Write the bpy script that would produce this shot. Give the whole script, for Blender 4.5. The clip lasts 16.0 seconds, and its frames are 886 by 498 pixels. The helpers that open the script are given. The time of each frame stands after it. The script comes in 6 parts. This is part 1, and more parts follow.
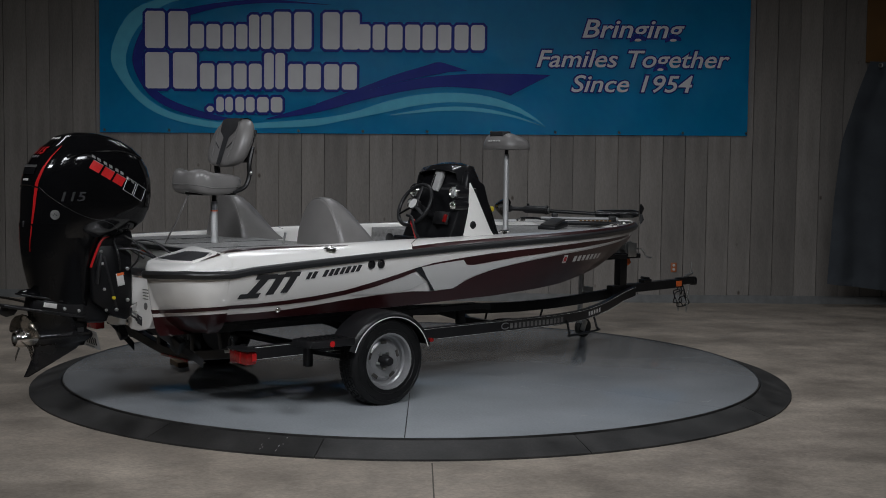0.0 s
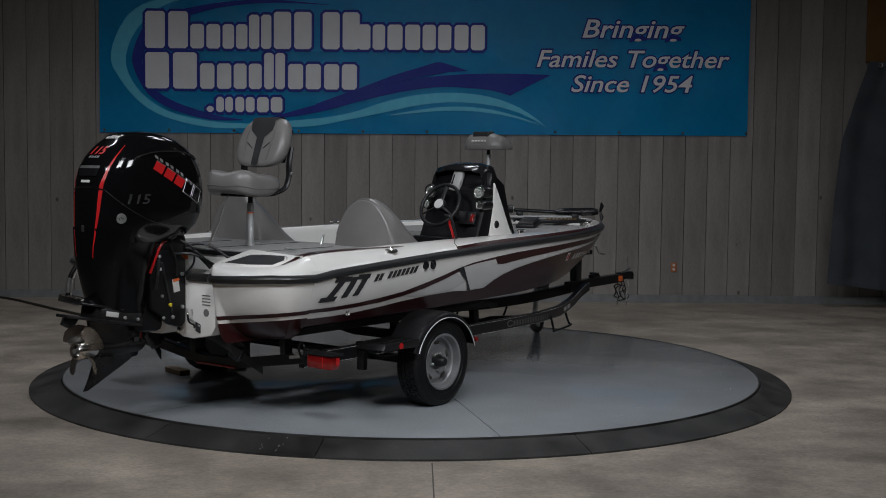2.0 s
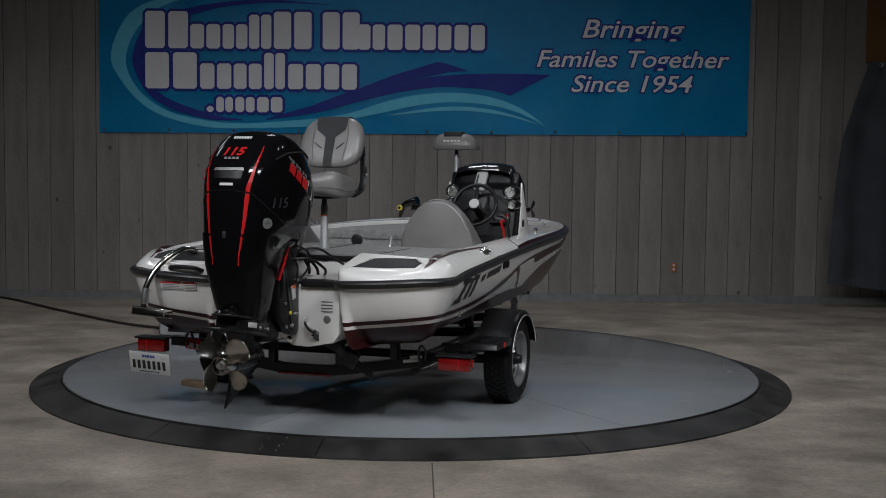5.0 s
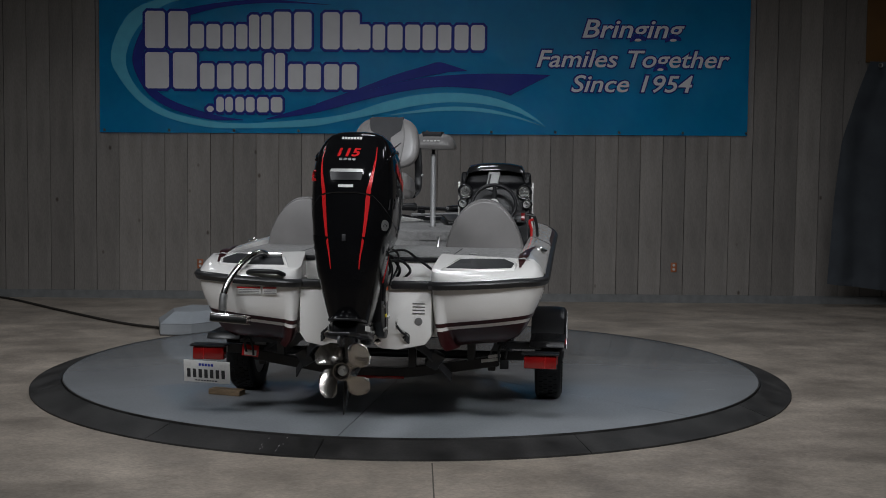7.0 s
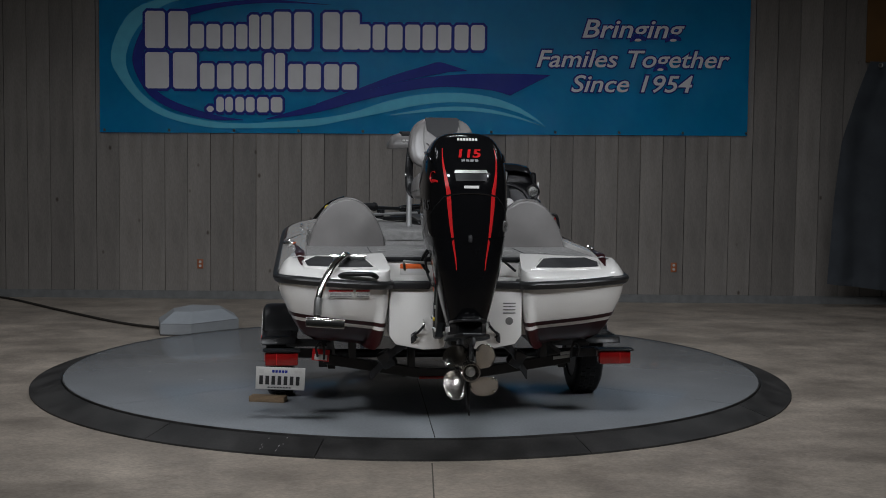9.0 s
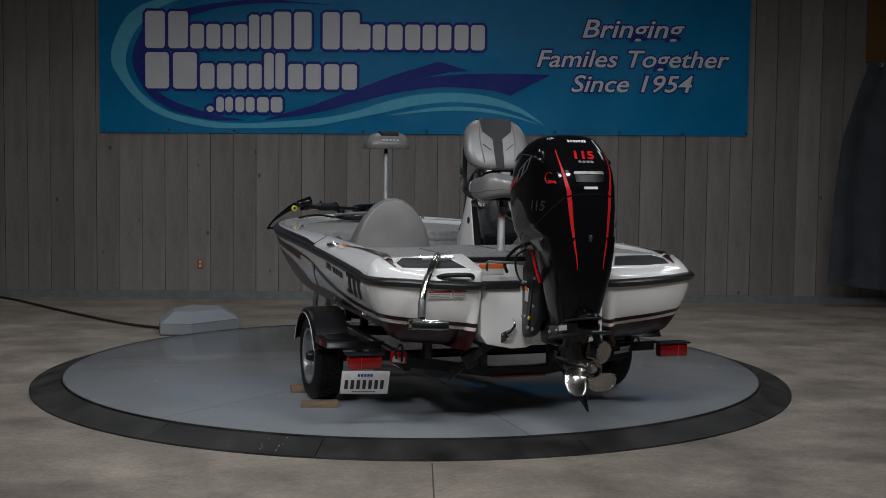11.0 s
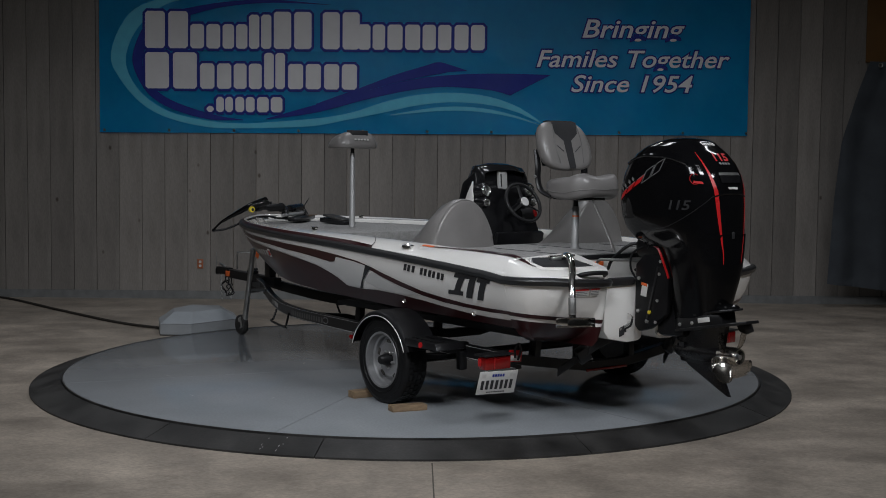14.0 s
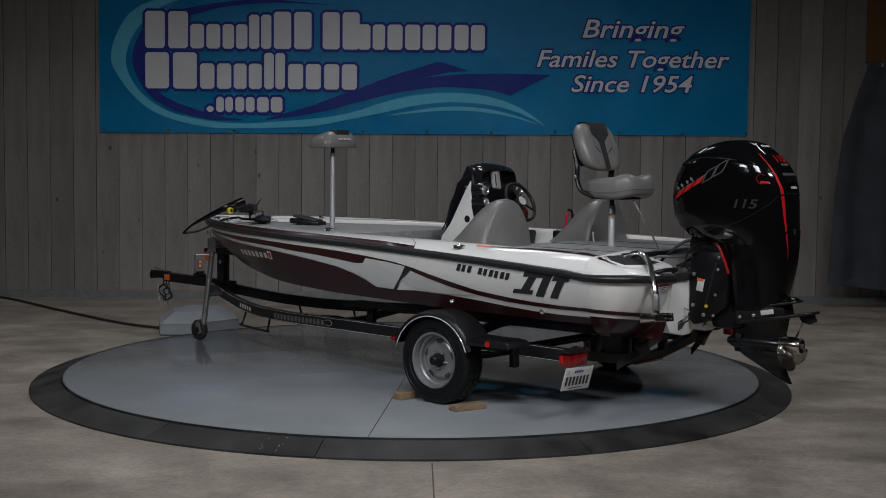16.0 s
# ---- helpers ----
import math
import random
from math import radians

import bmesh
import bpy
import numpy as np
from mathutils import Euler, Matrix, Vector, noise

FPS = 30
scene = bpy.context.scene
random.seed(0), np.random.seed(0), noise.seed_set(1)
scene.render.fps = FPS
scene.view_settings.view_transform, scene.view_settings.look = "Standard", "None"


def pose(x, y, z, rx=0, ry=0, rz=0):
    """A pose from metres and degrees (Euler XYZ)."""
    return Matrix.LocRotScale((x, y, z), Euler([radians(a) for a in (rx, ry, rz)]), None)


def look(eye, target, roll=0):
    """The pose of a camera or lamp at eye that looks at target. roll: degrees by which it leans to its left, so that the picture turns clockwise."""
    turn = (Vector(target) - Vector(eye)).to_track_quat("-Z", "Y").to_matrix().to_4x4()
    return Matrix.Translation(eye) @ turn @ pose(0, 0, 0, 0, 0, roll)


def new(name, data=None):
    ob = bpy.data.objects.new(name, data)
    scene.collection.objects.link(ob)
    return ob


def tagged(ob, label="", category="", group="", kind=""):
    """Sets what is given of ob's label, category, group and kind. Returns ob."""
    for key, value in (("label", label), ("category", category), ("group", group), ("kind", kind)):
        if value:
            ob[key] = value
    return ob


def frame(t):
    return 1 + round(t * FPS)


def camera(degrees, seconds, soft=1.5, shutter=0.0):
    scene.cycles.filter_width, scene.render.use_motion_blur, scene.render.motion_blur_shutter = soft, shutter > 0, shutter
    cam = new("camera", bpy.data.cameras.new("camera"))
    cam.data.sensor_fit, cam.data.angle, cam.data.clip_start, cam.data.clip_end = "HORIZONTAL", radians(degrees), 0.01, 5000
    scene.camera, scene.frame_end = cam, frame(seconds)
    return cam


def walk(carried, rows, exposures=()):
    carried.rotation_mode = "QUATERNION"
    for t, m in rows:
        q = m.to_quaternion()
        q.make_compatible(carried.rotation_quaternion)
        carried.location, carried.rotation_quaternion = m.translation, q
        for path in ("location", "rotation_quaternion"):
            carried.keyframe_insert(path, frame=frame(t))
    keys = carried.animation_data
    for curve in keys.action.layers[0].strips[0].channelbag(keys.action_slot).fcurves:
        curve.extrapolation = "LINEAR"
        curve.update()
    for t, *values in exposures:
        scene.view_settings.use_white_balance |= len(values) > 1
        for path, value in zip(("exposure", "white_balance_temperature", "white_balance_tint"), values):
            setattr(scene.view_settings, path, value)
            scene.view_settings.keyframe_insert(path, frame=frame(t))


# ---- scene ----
# ---- camera: it stands still on its tripod ----
cam = camera(39.23, 16.0, soft=0.95)
EYE = Vector((0.0, -10.15, 1.6426))
CAM = look(EYE, EYE + Vector((0.023148, 0.99746, -0.067365)), 0.634)
walk(cam, [(0, CAM), (16.0, CAM)], exposures=[(0, 0.0), (16.0, 0.0)])

# ---- the turntable's steady turn ----
FIRST, RATE = -50.52, 6.14          # degrees, degrees a second
TABLE = [(t * 0.5, FIRST + RATE * t * 0.5) for t in range(33)]
SIDE = Vector((0.045, 0.0, 0.0))    # the rig stands a little off the axis
FLOOR, WALL = -0.083, 5.637         # floor's height under the turntable's top; the boarded wall

# ---- world and lamps ----
world = bpy.data.worlds.new("world")
scene.world = world
world.use_nodes = True
world.node_tree.nodes["Background"].inputs[0].default_value = (0.5, 0.55, 0.6, 1)
world.node_tree.nodes["Background"].inputs[1].default_value = 0.008


def lamp(x, y, z, sx, sy, watts, spread=180, color=(0.915, 0.95, 1.0)):
    data = bpy.data.lights.new("ceiling_or_fill_lamp", "AREA")
    data.shape, data.size, data.size_y = "RECTANGLE", sx, sy
    data.energy, data.color, data.spread = watts, color, radians(spread)
    ob = new("ceiling_or_fill_lamp", data)
    ob.matrix_world = pose(x, y, z)
    return ob


for lx in (-4.4, 0.0, 4.4):
    for ly in (-5.6, 0.2, 2.1):
        lamp(lx, ly, 5.3, 1.2, 0.3, (21.5 if lx == 0 else 14.5 if lx > 0 else 12.5) if ly > 2 else 13.0 if ly > -2 else 4.5, 140)
# added soft fill lights, unseen, in front of the turntable, high above the camera
for lx, aim in ((-4.0, -0.6), (0.0, 0.0), (4.0, 0.6)):
    soft = lamp(lx, -6.8, 5.2, 1.5, 0.8, 31, 80)
    soft.matrix_world = look((lx, -6.8, 5.2), (aim, -1.0, 0.5))


# ---- materials ----
def material(name, color, rough=0.5, metal=0.0, var=0.1, scale=8.0, fine=120.0, bump=0.1, depth=0.002, coat=0.0,
             dark=None, stretch=(1, 1, 1), alpha=1.0, emit=0.0, transmission=0.0, rvar=0.08, speck=0.0, island=0.0, spec=0.5):
    m = bpy.data.materials.new(name)
    m.use_nodes = True
    nt = m.node_tree
    nd, ln = nt.nodes, nt.links
    b = nd["Principled BSDF"]
    tc = nd.new("ShaderNodeTexCoord")
    mp = nd.new("ShaderNodeMapping")
    mp.inputs["Scale"].default_value = stretch
    ln.new(tc.outputs["Object"], mp.inputs["Vector"])
    big, small = nd.new("ShaderNodeTexNoise"), nd.new("ShaderNodeTexNoise")
    for n, s, d in ((big, scale, 5), (small, fine, 3)):
        n.inputs["Scale"].default_value = s
        n.inputs["Detail"].default_value = d
        ln.new(mp.outputs["Vector"], n.inputs["Vector"])
    col = Vector(color[:3])
    low = Vector(dark) if dark else col * (1 - var * 1.6)
    high = Vector([min(1, c * (1 + var)) for c in col])
    ramp = nd.new("ShaderNodeValToRGB")
    ramp.color_ramp.elements[0].position, ramp.color_ramp.elements[1].position = 0.3, 0.7
    ramp.color_ramp.elements[0].color, ramp.color_ramp.elements[1].color = (*low, 1), (*high, 1)
    ln.new(big.outputs["Fac"], ramp.inputs["Fac"])
    mix = nd.new("ShaderNodeMixRGB")
    mix.blend_type = "OVERLAY"
    mix.inputs["Fac"].default_value = min(1.0, 0.15 + speck)
    ln.new(ramp.outputs["Color"], mix.inputs[1])
    ln.new(small.outputs["Fac"], mix.inputs[2])
    out = mix.outputs["Color"]
    if island:
        info = nd.new("ShaderNodeObjectInfo")
        hs = nd.new("ShaderNodeHueSaturation")
        rng = nd.new("ShaderNodeMapRange")
        rng.inputs["To Min"].default_value, rng.inputs["To Max"].default_value = 1 - island, 1 + island
        ln.new(info.outputs["Random"], rng.inputs["Value"])
        ln.new(rng.outputs["Result"], hs.inputs["Value"])
        ln.new(out, hs.inputs["Color"])
        out = hs.outputs["Color"]
    ln.new(out, b.inputs["Base Color"])
    rr = nd.new("ShaderNodeMapRange")
    rr.inputs["To Min"].default_value, rr.inputs["To Max"].default_value = max(0.02, rough - rvar), min(1, rough + rvar)
    ln.new(big.outputs["Fac"], rr.inputs["Value"])
    ln.new(rr.outputs["Result"], b.inputs["Roughness"])
    b.inputs["Metallic"].default_value = metal
    b.inputs["Specular IOR Level"].default_value = spec
    b.inputs["Coat Weight"].default_value = coat
    b.inputs["Coat Roughness"].default_value = 0.05
    b.inputs["Transmission Weight"].default_value = transmission
    if emit:
        b.inputs["Emission Color"].default_value = (*color[:3], 1)
        b.inputs["Emission Strength"].default_value = emit
    if bump:
        bp = nd.new("ShaderNodeBump")
        bp.inputs["Strength"].default_value = bump
        bp.inputs["Distance"].default_value = depth
        ln.new(small.outputs["Fac"], bp.inputs["Height"])
        ln.new(bp.outputs["Normal"], b.inputs["Normal"])
    return m


M = {}


def concrete():
    m = material("concrete", (0.425, 0.372, 0.318), 0.42, var=0.2, scale=1.6, fine=55, bump=0.25, depth=0.002, rvar=0.16, speck=0.25, stretch=(0.85, 1.15, 1))
    nt = m.node_tree
    b = nt.nodes["Principled BSDF"]
    src = b.inputs["Base Color"].links[0].from_socket
    n = nt.nodes.new("ShaderNodeTexNoise")
    n.inputs["Scale"].default_value, n.inputs["Detail"].default_value, n.inputs["Roughness"].default_value = 2.6, 9, 0.72
    tc = nt.nodes.new("ShaderNodeTexCoord")
    nt.links.new(tc.outputs["Object"], n.inputs["Vector"])
    r = nt.nodes.new("ShaderNodeValToRGB")
    r.color_ramp.elements[0].position, r.color_ramp.elements[1].position = 0.35, 0.68
    r.color_ramp.elements[0].color, r.color_ramp.elements[1].color = (0.62, 0.6, 0.58, 1), (1.15, 1.12, 1.08, 1)
    nt.links.new(n.outputs["Fac"], r.inputs["Fac"])
    mx = nt.nodes.new("ShaderNodeMixRGB")
    mx.blend_type = "MULTIPLY"
    mx.inputs["Fac"].default_value = 0.9
    nt.links.new(src, mx.inputs[1])
    nt.links.new(r.outputs["Color"], mx.inputs[2])
    nt.links.new(mx.outputs["Color"], b.inputs["Base Color"])
    return m


M["concrete"] = concrete()
M["board"] = material("grey_stained_board", (0.252, 0.231, 0.212), 0.62, var=0.13, scale=1.6, fine=30, bump=0.3, depth=0.0015, stretch=(4.0, 4.0, 0.7), rvar=0.1, speck=0.12, island=0.18)
M["raw"] = material("raw_wood_tongue", (0.36, 0.31, 0.25), 0.7, var=0.2, scale=3, stretch=(1, 1, 4))


def knots(m):
    """Small dark knots scattered over the boards."""
    nt = m.node_tree
    b = nt.nodes["Principled BSDF"]
    src = b.inputs["Base Color"].links[0].from_socket
    tc, mp, vo, rp, mx = (nt.nodes.new("ShaderNode" + n) for n in ("TexCoord", "Mapping", "TexVoronoi", "ValToRGB", "MixRGB"))
    info = nt.nodes.new("ShaderNodeObjectInfo")
    add = nt.nodes.new("ShaderNodeVectorMath")
    add.operation = "ADD"
    mp.inputs["Scale"].default_value = (3.2, 3.2, 2.0)
    nt.links.new(tc.outputs["Object"], add.inputs[0])
    nt.links.new(info.outputs["Location"], add.inputs[1])
    nt.links.new(add.outputs["Vector"], mp.inputs["Vector"])
    nt.links.new(mp.outputs["Vector"], vo.inputs["Vector"])
    vo.inputs["Scale"].default_value = 1.0
    rp.color_ramp.elements[0].position, rp.color_ramp.elements[1].position = 0.03, 0.075
    rp.color_ramp.elements[0].color, rp.color_ramp.elements[1].color = (0.35, 0.3, 0.26, 1), (1, 1, 1, 1)
    nt.links.new(vo.outputs["Distance"], rp.inputs["Fac"])
    mx.blend_type = "MULTIPLY"
    mx.inputs["Fac"].default_value = 1.0
    nt.links.new(src, mx.inputs[1])
    nt.links.new(rp.outputs["Color"], mx.inputs[2])
    nt.links.new(mx.outputs["Color"], b.inputs["Base Color"])


knots(M["board"])
M["groove"] = material("board_backing", (0.05, 0.046, 0.042), 0.9)
M["joint"] = material("joint_sealant", (0.12, 0.105, 0.09), 0.8)
M["skirt"] = material("rubber_skirting", (0.2, 0.205, 0.205), 0.55, var=0.12)
# out-of-view walls and ceiling: the dark colour stands for the unlit hall
M["plaster"] = material("unlit_hall_wall", (0.12, 0.12, 0.115), 0.8, var=0.05, scale=1.5)
M["ceiling"] = material("unlit_hall_ceiling", (0.12, 0.12, 0.12), 0.8, var=0.05, scale=1.0)
M["disc"] = material("grey_epoxy", (0.275, 0.291, 0.308), 0.115, spec=0.5, var=0.07, scale=1.2, fine=60, bump=0.03, depth=0.0006, rvar=0.03)
M["rubber"] = material("black_rubber", (0.031, 0.0295, 0.0285), 0.55, var=0.45, scale=4, fine=55, bump=0.3, depth=0.002, rvar=0.12, speck=0.2)
M["white"] = material("white_gelcoat", (0.80, 0.78, 0.75), 0.16, var=0.03, scale=2, bump=0, coat=0.6, rvar=0.03)
M["maroon"] = material("maroon_metalflake", (0.032, 0.006, 0.007), 0.3, spec=0.3, metal=0.0, var=0.15, scale=3, fine=900, bump=0, coat=0.15, rvar=0.03, speck=0.3)
M["silver"] = material("silver_grey_graphic", (0.62, 0.61, 0.595), 0.24, metal=0.0, var=0.05, scale=2, fine=800, bump=0, coat=0.5)
M["black"] = material("black_gelcoat", (0.012, 0.012, 0.013), 0.14, var=0.1, bump=0, coat=0.15, rvar=0.03)
M["rail"] = material("black_rub_rail", (0.018, 0.018, 0.019), 0.38, var=0.2, scale=5)
M["vinyl"] = material("grey_vinyl", (0.182, 0.173, 0.168), 0.33, var=0.07, scale=6, fine=420, bump=0.22, depth=0.0012)
M["charcoal"] = material("charcoal_vinyl", (0.03, 0.03, 0.032), 0.55, spec=0.25, var=0.15, scale=9, fine=420, bump=0.25, depth=0.0012)
M["piping"] = material("seat_stitching", (0.16, 0.155, 0.15), 0.6)
M["carpet"] = material("grey_marine_carpet", (0.27, 0.265, 0.26), 0.95, var=0.14, scale=30, fine=420, bump=0.7, depth=0.004, speck=0.35)
M["steel"] = material("black_powder_coat", (0.010, 0.010, 0.011), 0.34, spec=0.4, var=0.2, scale=6, fine=200, bump=0.08, depth=0.0008)
M["tyre"] = material("tyre_rubber", (0.006, 0.006, 0.0065), 0.5, spec=0.3, var=0.25, scale=14, fine=150, bump=0.2, depth=0.001)
M["wheel"] = material("silver_painted_steel", (0.29, 0.29, 0.295), 0.36, metal=0.5, var=0.08, scale=9, bump=0.03)
M["chrome"] = material("chrome", (0.86, 0.85, 0.83), 0.24, metal=1.0, var=0.03, bump=0, rvar=0.03)
M["polished"] = material("polished_stainless", (0.85, 0.84, 0.81), 0.16, metal=1.0, var=0.04, bump=0, rvar=0.03)
M["gear"] = material("satin_black_gearcase", (0.007, 0.007, 0.008), 0.26, var=0.15, scale=9, fine=200, bump=0.03, depth=0.0005)
M["leg"] = material("black_gloss_leg", (0.004, 0.004, 0.0045), 0.16, spec=0.16, var=0.1, bump=0, rvar=0.03)
M["prop"] = material("polished_steel", (0.6, 0.57, 0.53), 0.2, metal=1.0, var=0.05, bump=0, rvar=0.03)
M["galv"] = material("zinc_plated_steel", (0.5, 0.5, 0.49), 0.36, metal=0.9, var=0.12, scale=14)
M["alu"] = material("anodised_aluminium", (0.36, 0.36, 0.36), 0.5, metal=0.4, var=0.05, scale=20)
M["red"] = material("red_lens", (0.2, 0.006, 0.006), 0.2, var=0.12, scale=20, fine=160, bump=0.3, depth=0.002, coat=0.5)
M["redpaint"] = material("red_decal", (0.5, 0.012, 0.014), 0.3, var=0.06)
M["orange"] = material("orange_sticker", (0.75, 0.14, 0.03), 0.4, var=0.06)
M["yellow"] = material("yellow_mark", (0.7, 0.55, 0.03), 0.4, var=0.06)
M["paper"] = material("white_sticker", (0.6, 0.59, 0.57), 0.5, var=0.04)
M["ink"] = material("black_ink", (0.02, 0.02, 0.022), 0.5, var=0.05)
M["wood"] = material("rough_timber", (0.27, 0.185, 0.11), 0.75, var=0.25, scale=5, fine=70, bump=0.4, depth=0.002, stretch=(1, 6, 6))
M["plastic"] = material("black_plastic", (0.011, 0.011, 0.012), 0.4, spec=0.35, var=0.15, scale=12, fine=260, bump=0.1, depth=0.0008)
M["dash"] = material("black_dash_moulding", (0.007, 0.007, 0.008), 0.34, spec=0.22, var=0.15, scale=12, fine=260, bump=0.1, depth=0.0006)
M["cowl"] = material("black_gloss_cowl", (0.004, 0.004, 0.0045), 0.08, spec=0.42, var=0.1, bump=0, rvar=0.02)
M["glass"] = material("gauge_glass", (0.72, 0.72, 0.71), 0.15, var=0.05, bump=0, coat=0.5)
M["screen"] = material("fishfinder_cover", (0.4, 0.4, 0.39), 0.45, var=0.05, bump=0.05)
M["banner"] = material("blue_vinyl_banner", (0.0, 0.42, 0.85), 0.36, spec=0.35, var=0.06, scale=1.2, fine=9, bump=0.25, depth=0.01, rvar=0.05)
M["navy"] = material("navy_print", (0.02, 0.035, 0.27), 0.5, spec=0.2, var=0.06, scale=1.2, fine=9, bump=0.25, depth=0.01)
M["paleblue"] = material("pale_blue_print", (0.12, 0.52, 0.72), 0.5, spec=0.2, var=0.06, scale=1.2, fine=9, bump=0.25, depth=0.01)
M["print"] = material("white_print", (0.75, 0.74, 0.76), 0.5, spec=0.2, var=0.04, scale=1.2, fine=9, bump=0.25, depth=0.01)
M["housing"] = material("grey_steel_housing", (0.36, 0.385, 0.41), 0.33, var=0.07, scale=4)
M["cable"] = material("black_cable", (0.03, 0.026, 0.022), 0.6)
M["curtain"] = material("slate_blue_cover", (0.11, 0.125, 0.145), 0.8, var=0.15, scale=3, fine=200, bump=0.2)
M["ochre"] = material("ochre_panel", (0.17, 0.08, 0.018), 0.7, var=0.15, scale=2)
M["terracotta"] = material("orange_outlet_plate", (0.42, 0.13, 0.05), 0.5)


# ---- mesh helpers ----
ORIGIN = {}


def thing(name, base, label, category, group="", kind=""):
    ob = new(name)
    ob.empty_display_size = 0.1
    ob.location = base
    ORIGIN[ob] = Vector(base)
    return tagged(ob, label, category, group, kind)


def mesh_of(bm, name, mats, smooth=40):
    me = bpy.data.meshes.new(name)
    bmesh.ops.recalc_face_normals(bm, faces=bm.faces)
    lim = radians(smooth)
    for f in bm.faces:
        f.smooth = smooth > 0
    for e in bm.edges:
        if len(e.link_faces) == 2 and e.calc_face_angle(0) > lim:
            e.smooth = False
    bm.to_mesh(me)
    bm.free()
    for m in (mats if isinstance(mats, (list, tuple)) else [mats]):
        me.materials.append(m)
    return me


def part(name, bm, mat, parent, label="", smooth=40):
    base = parent
    while base not in ORIGIN:
        base = base.parent
    bmesh.ops.translate(bm, verts=bm.verts, vec=-ORIGIN[base])
    ob = new(name, mesh_of(bm, name, mat, smooth))
    ob.parent = parent
    return tagged(ob, label)


def box(c, s, bevel=0.0, rot=None, bm=None, seg=2):
    own = bmesh.new()
    bmesh.ops.create_cube(own, size=1)
    bmesh.ops.scale(own, verts=own.verts, vec=s)
    if bevel:
        bmesh.ops.bevel(own, geom=own.edges[:], offset=min(bevel, min(s) * 0.45), segments=seg, affect="EDGES", profile=0.5)
    m = Matrix.Translation(c) @ (Euler([radians(a) for a in rot]).to_matrix().to_4x4() if rot else Matrix())
    bmesh.ops.transform(own, matrix=m, verts=own.verts)
    return merge(bm, own)


def merge(bm, own):
    if bm is None:
        return own
    me = bpy.data.meshes.new("tmp")
    own.to_mesh(me)
    own.free()
    bm.from_mesh(me)
    bpy.data.meshes.remove(me)
    return bm


def rings(loops, bm=None, closed=True, cap=True):
    """Skin over loops of points."""
    own = bmesh.new()
    vs = [[own.verts.new(p) for p in loop] for loop in loops]
    n = len(vs[0])
    for a, b in zip(vs, vs[1:]):
        for i in range(n if closed else n - 1):
            j = (i + 1) % n
            own.faces.new((a[i], a[j], b[j], b[i]))
    if cap and closed:
        own.faces.new(vs[0][::-1])
        own.faces.new(vs[-1])
    bmesh.ops.remove_doubles(own, verts=own.verts, dist=1e-5)
    return merge(bm, own)


def tube(pts, r, seg=10, bm=None, cap=True, flat=1.0):
    """A round bar along points; r is one radius or one a point."""
    pts = [Vector(p) for p in pts]
    rs = r if isinstance(r, (list, tuple)) else [r] * len(pts)
    loops, side = [], None
    for i, p in enumerate(pts):
        d = (pts[min(i + 1, len(pts) - 1)] - pts[max(i - 1, 0)]).normalized()
        if side is None:
            side = d.orthogonal().normalized() if abs(d.z) > 0.9 else d.cross(Vector((0, 0, 1))).normalized()
        side = (side - d * side.dot(d)).normalized()
        up = d.cross(side)
        loops.append([p + (side * math.cos(a) + up * math.sin(a) * flat) * rs[i] for a in (2 * math.pi * k / seg for k in range(seg))])
    return rings(loops, bm, True, cap)


def lathe(profile, c, axis="x", seg=32, bm=None, cap=True):
    """profile: (radius, along) pairs."""
    loops = []
    for r, h in profile:
        loop = []
        for k in range(seg):
            a = 2 * math.pi * k / seg
            u, w = r * math.cos(a), r * math.sin(a)
            loop.append(Vector(c) + Vector({"x": (h, u, w), "y": (u, h, w), "z": (u, w, h)}[axis]))
        loops.append(loop)
    return rings(loops, bm, True, cap)


def prism(poly, axis, a, b, bevel=0.0, bm=None):
    """A flat polygon pushed from a to b along an axis; the polygon's pairs are the other two axes in order."""
    own = bmesh.new()
    put = {"x": lambda u, v, h: (h, u, v), "y": lambda u, v, h: (u, h, v), "z": lambda u, v, h: (u, v, h)}[axis]
    va, vb = [own.verts.new(put(u, v, a)) for u, v in poly], [own.verts.new(put(u, v, b)) for u, v in poly]
    n = len(poly)
    own.faces.new(va)
    own.faces.new(vb[::-1])
    for i in range(n):
        own.faces.new((va[i], vb[i], vb[(i + 1) % n], va[(i + 1) % n]))
    bmesh.ops.recalc_face_normals(own, faces=own.faces)
    if bevel:
        bmesh.ops.bevel(own, geom=own.edges[:], offset=bevel, segments=2, affect="EDGES", profile=0.5)
    return merge(bm, own)


def smooth_path(pts, n=8):
    """Catmull-Rom through points."""
    pts = [Vector(p) for p in pts]
    out = []
    for i in range(len(pts) - 1):
        p0, p1, p2, p3 = pts[max(i - 1, 0)], pts[i], pts[i + 1], pts[min(i + 2, len(pts) - 1)]
        for k in range(n):
            t = k / n
            out.append(0.5 * ((2 * p1) + (p2 - p0) * t + (2 * p0 - 5 * p1 + 4 * p2 - p3) * t * t + (3 * p1 - p0 - 3 * p2 + p3) * t ** 3))
    return out + [pts[-1]]


def sheet(poly, put, step=0.05, vstep=None):
    """A polygon in a surface's own plane, cut fine and laid on the surface by put(u, v)."""
    bm = bmesh.new()
    bm.faces.new([bm.verts.new((u, v, 0)) for u, v in poly])
    return lay(bm, put, step, vstep)


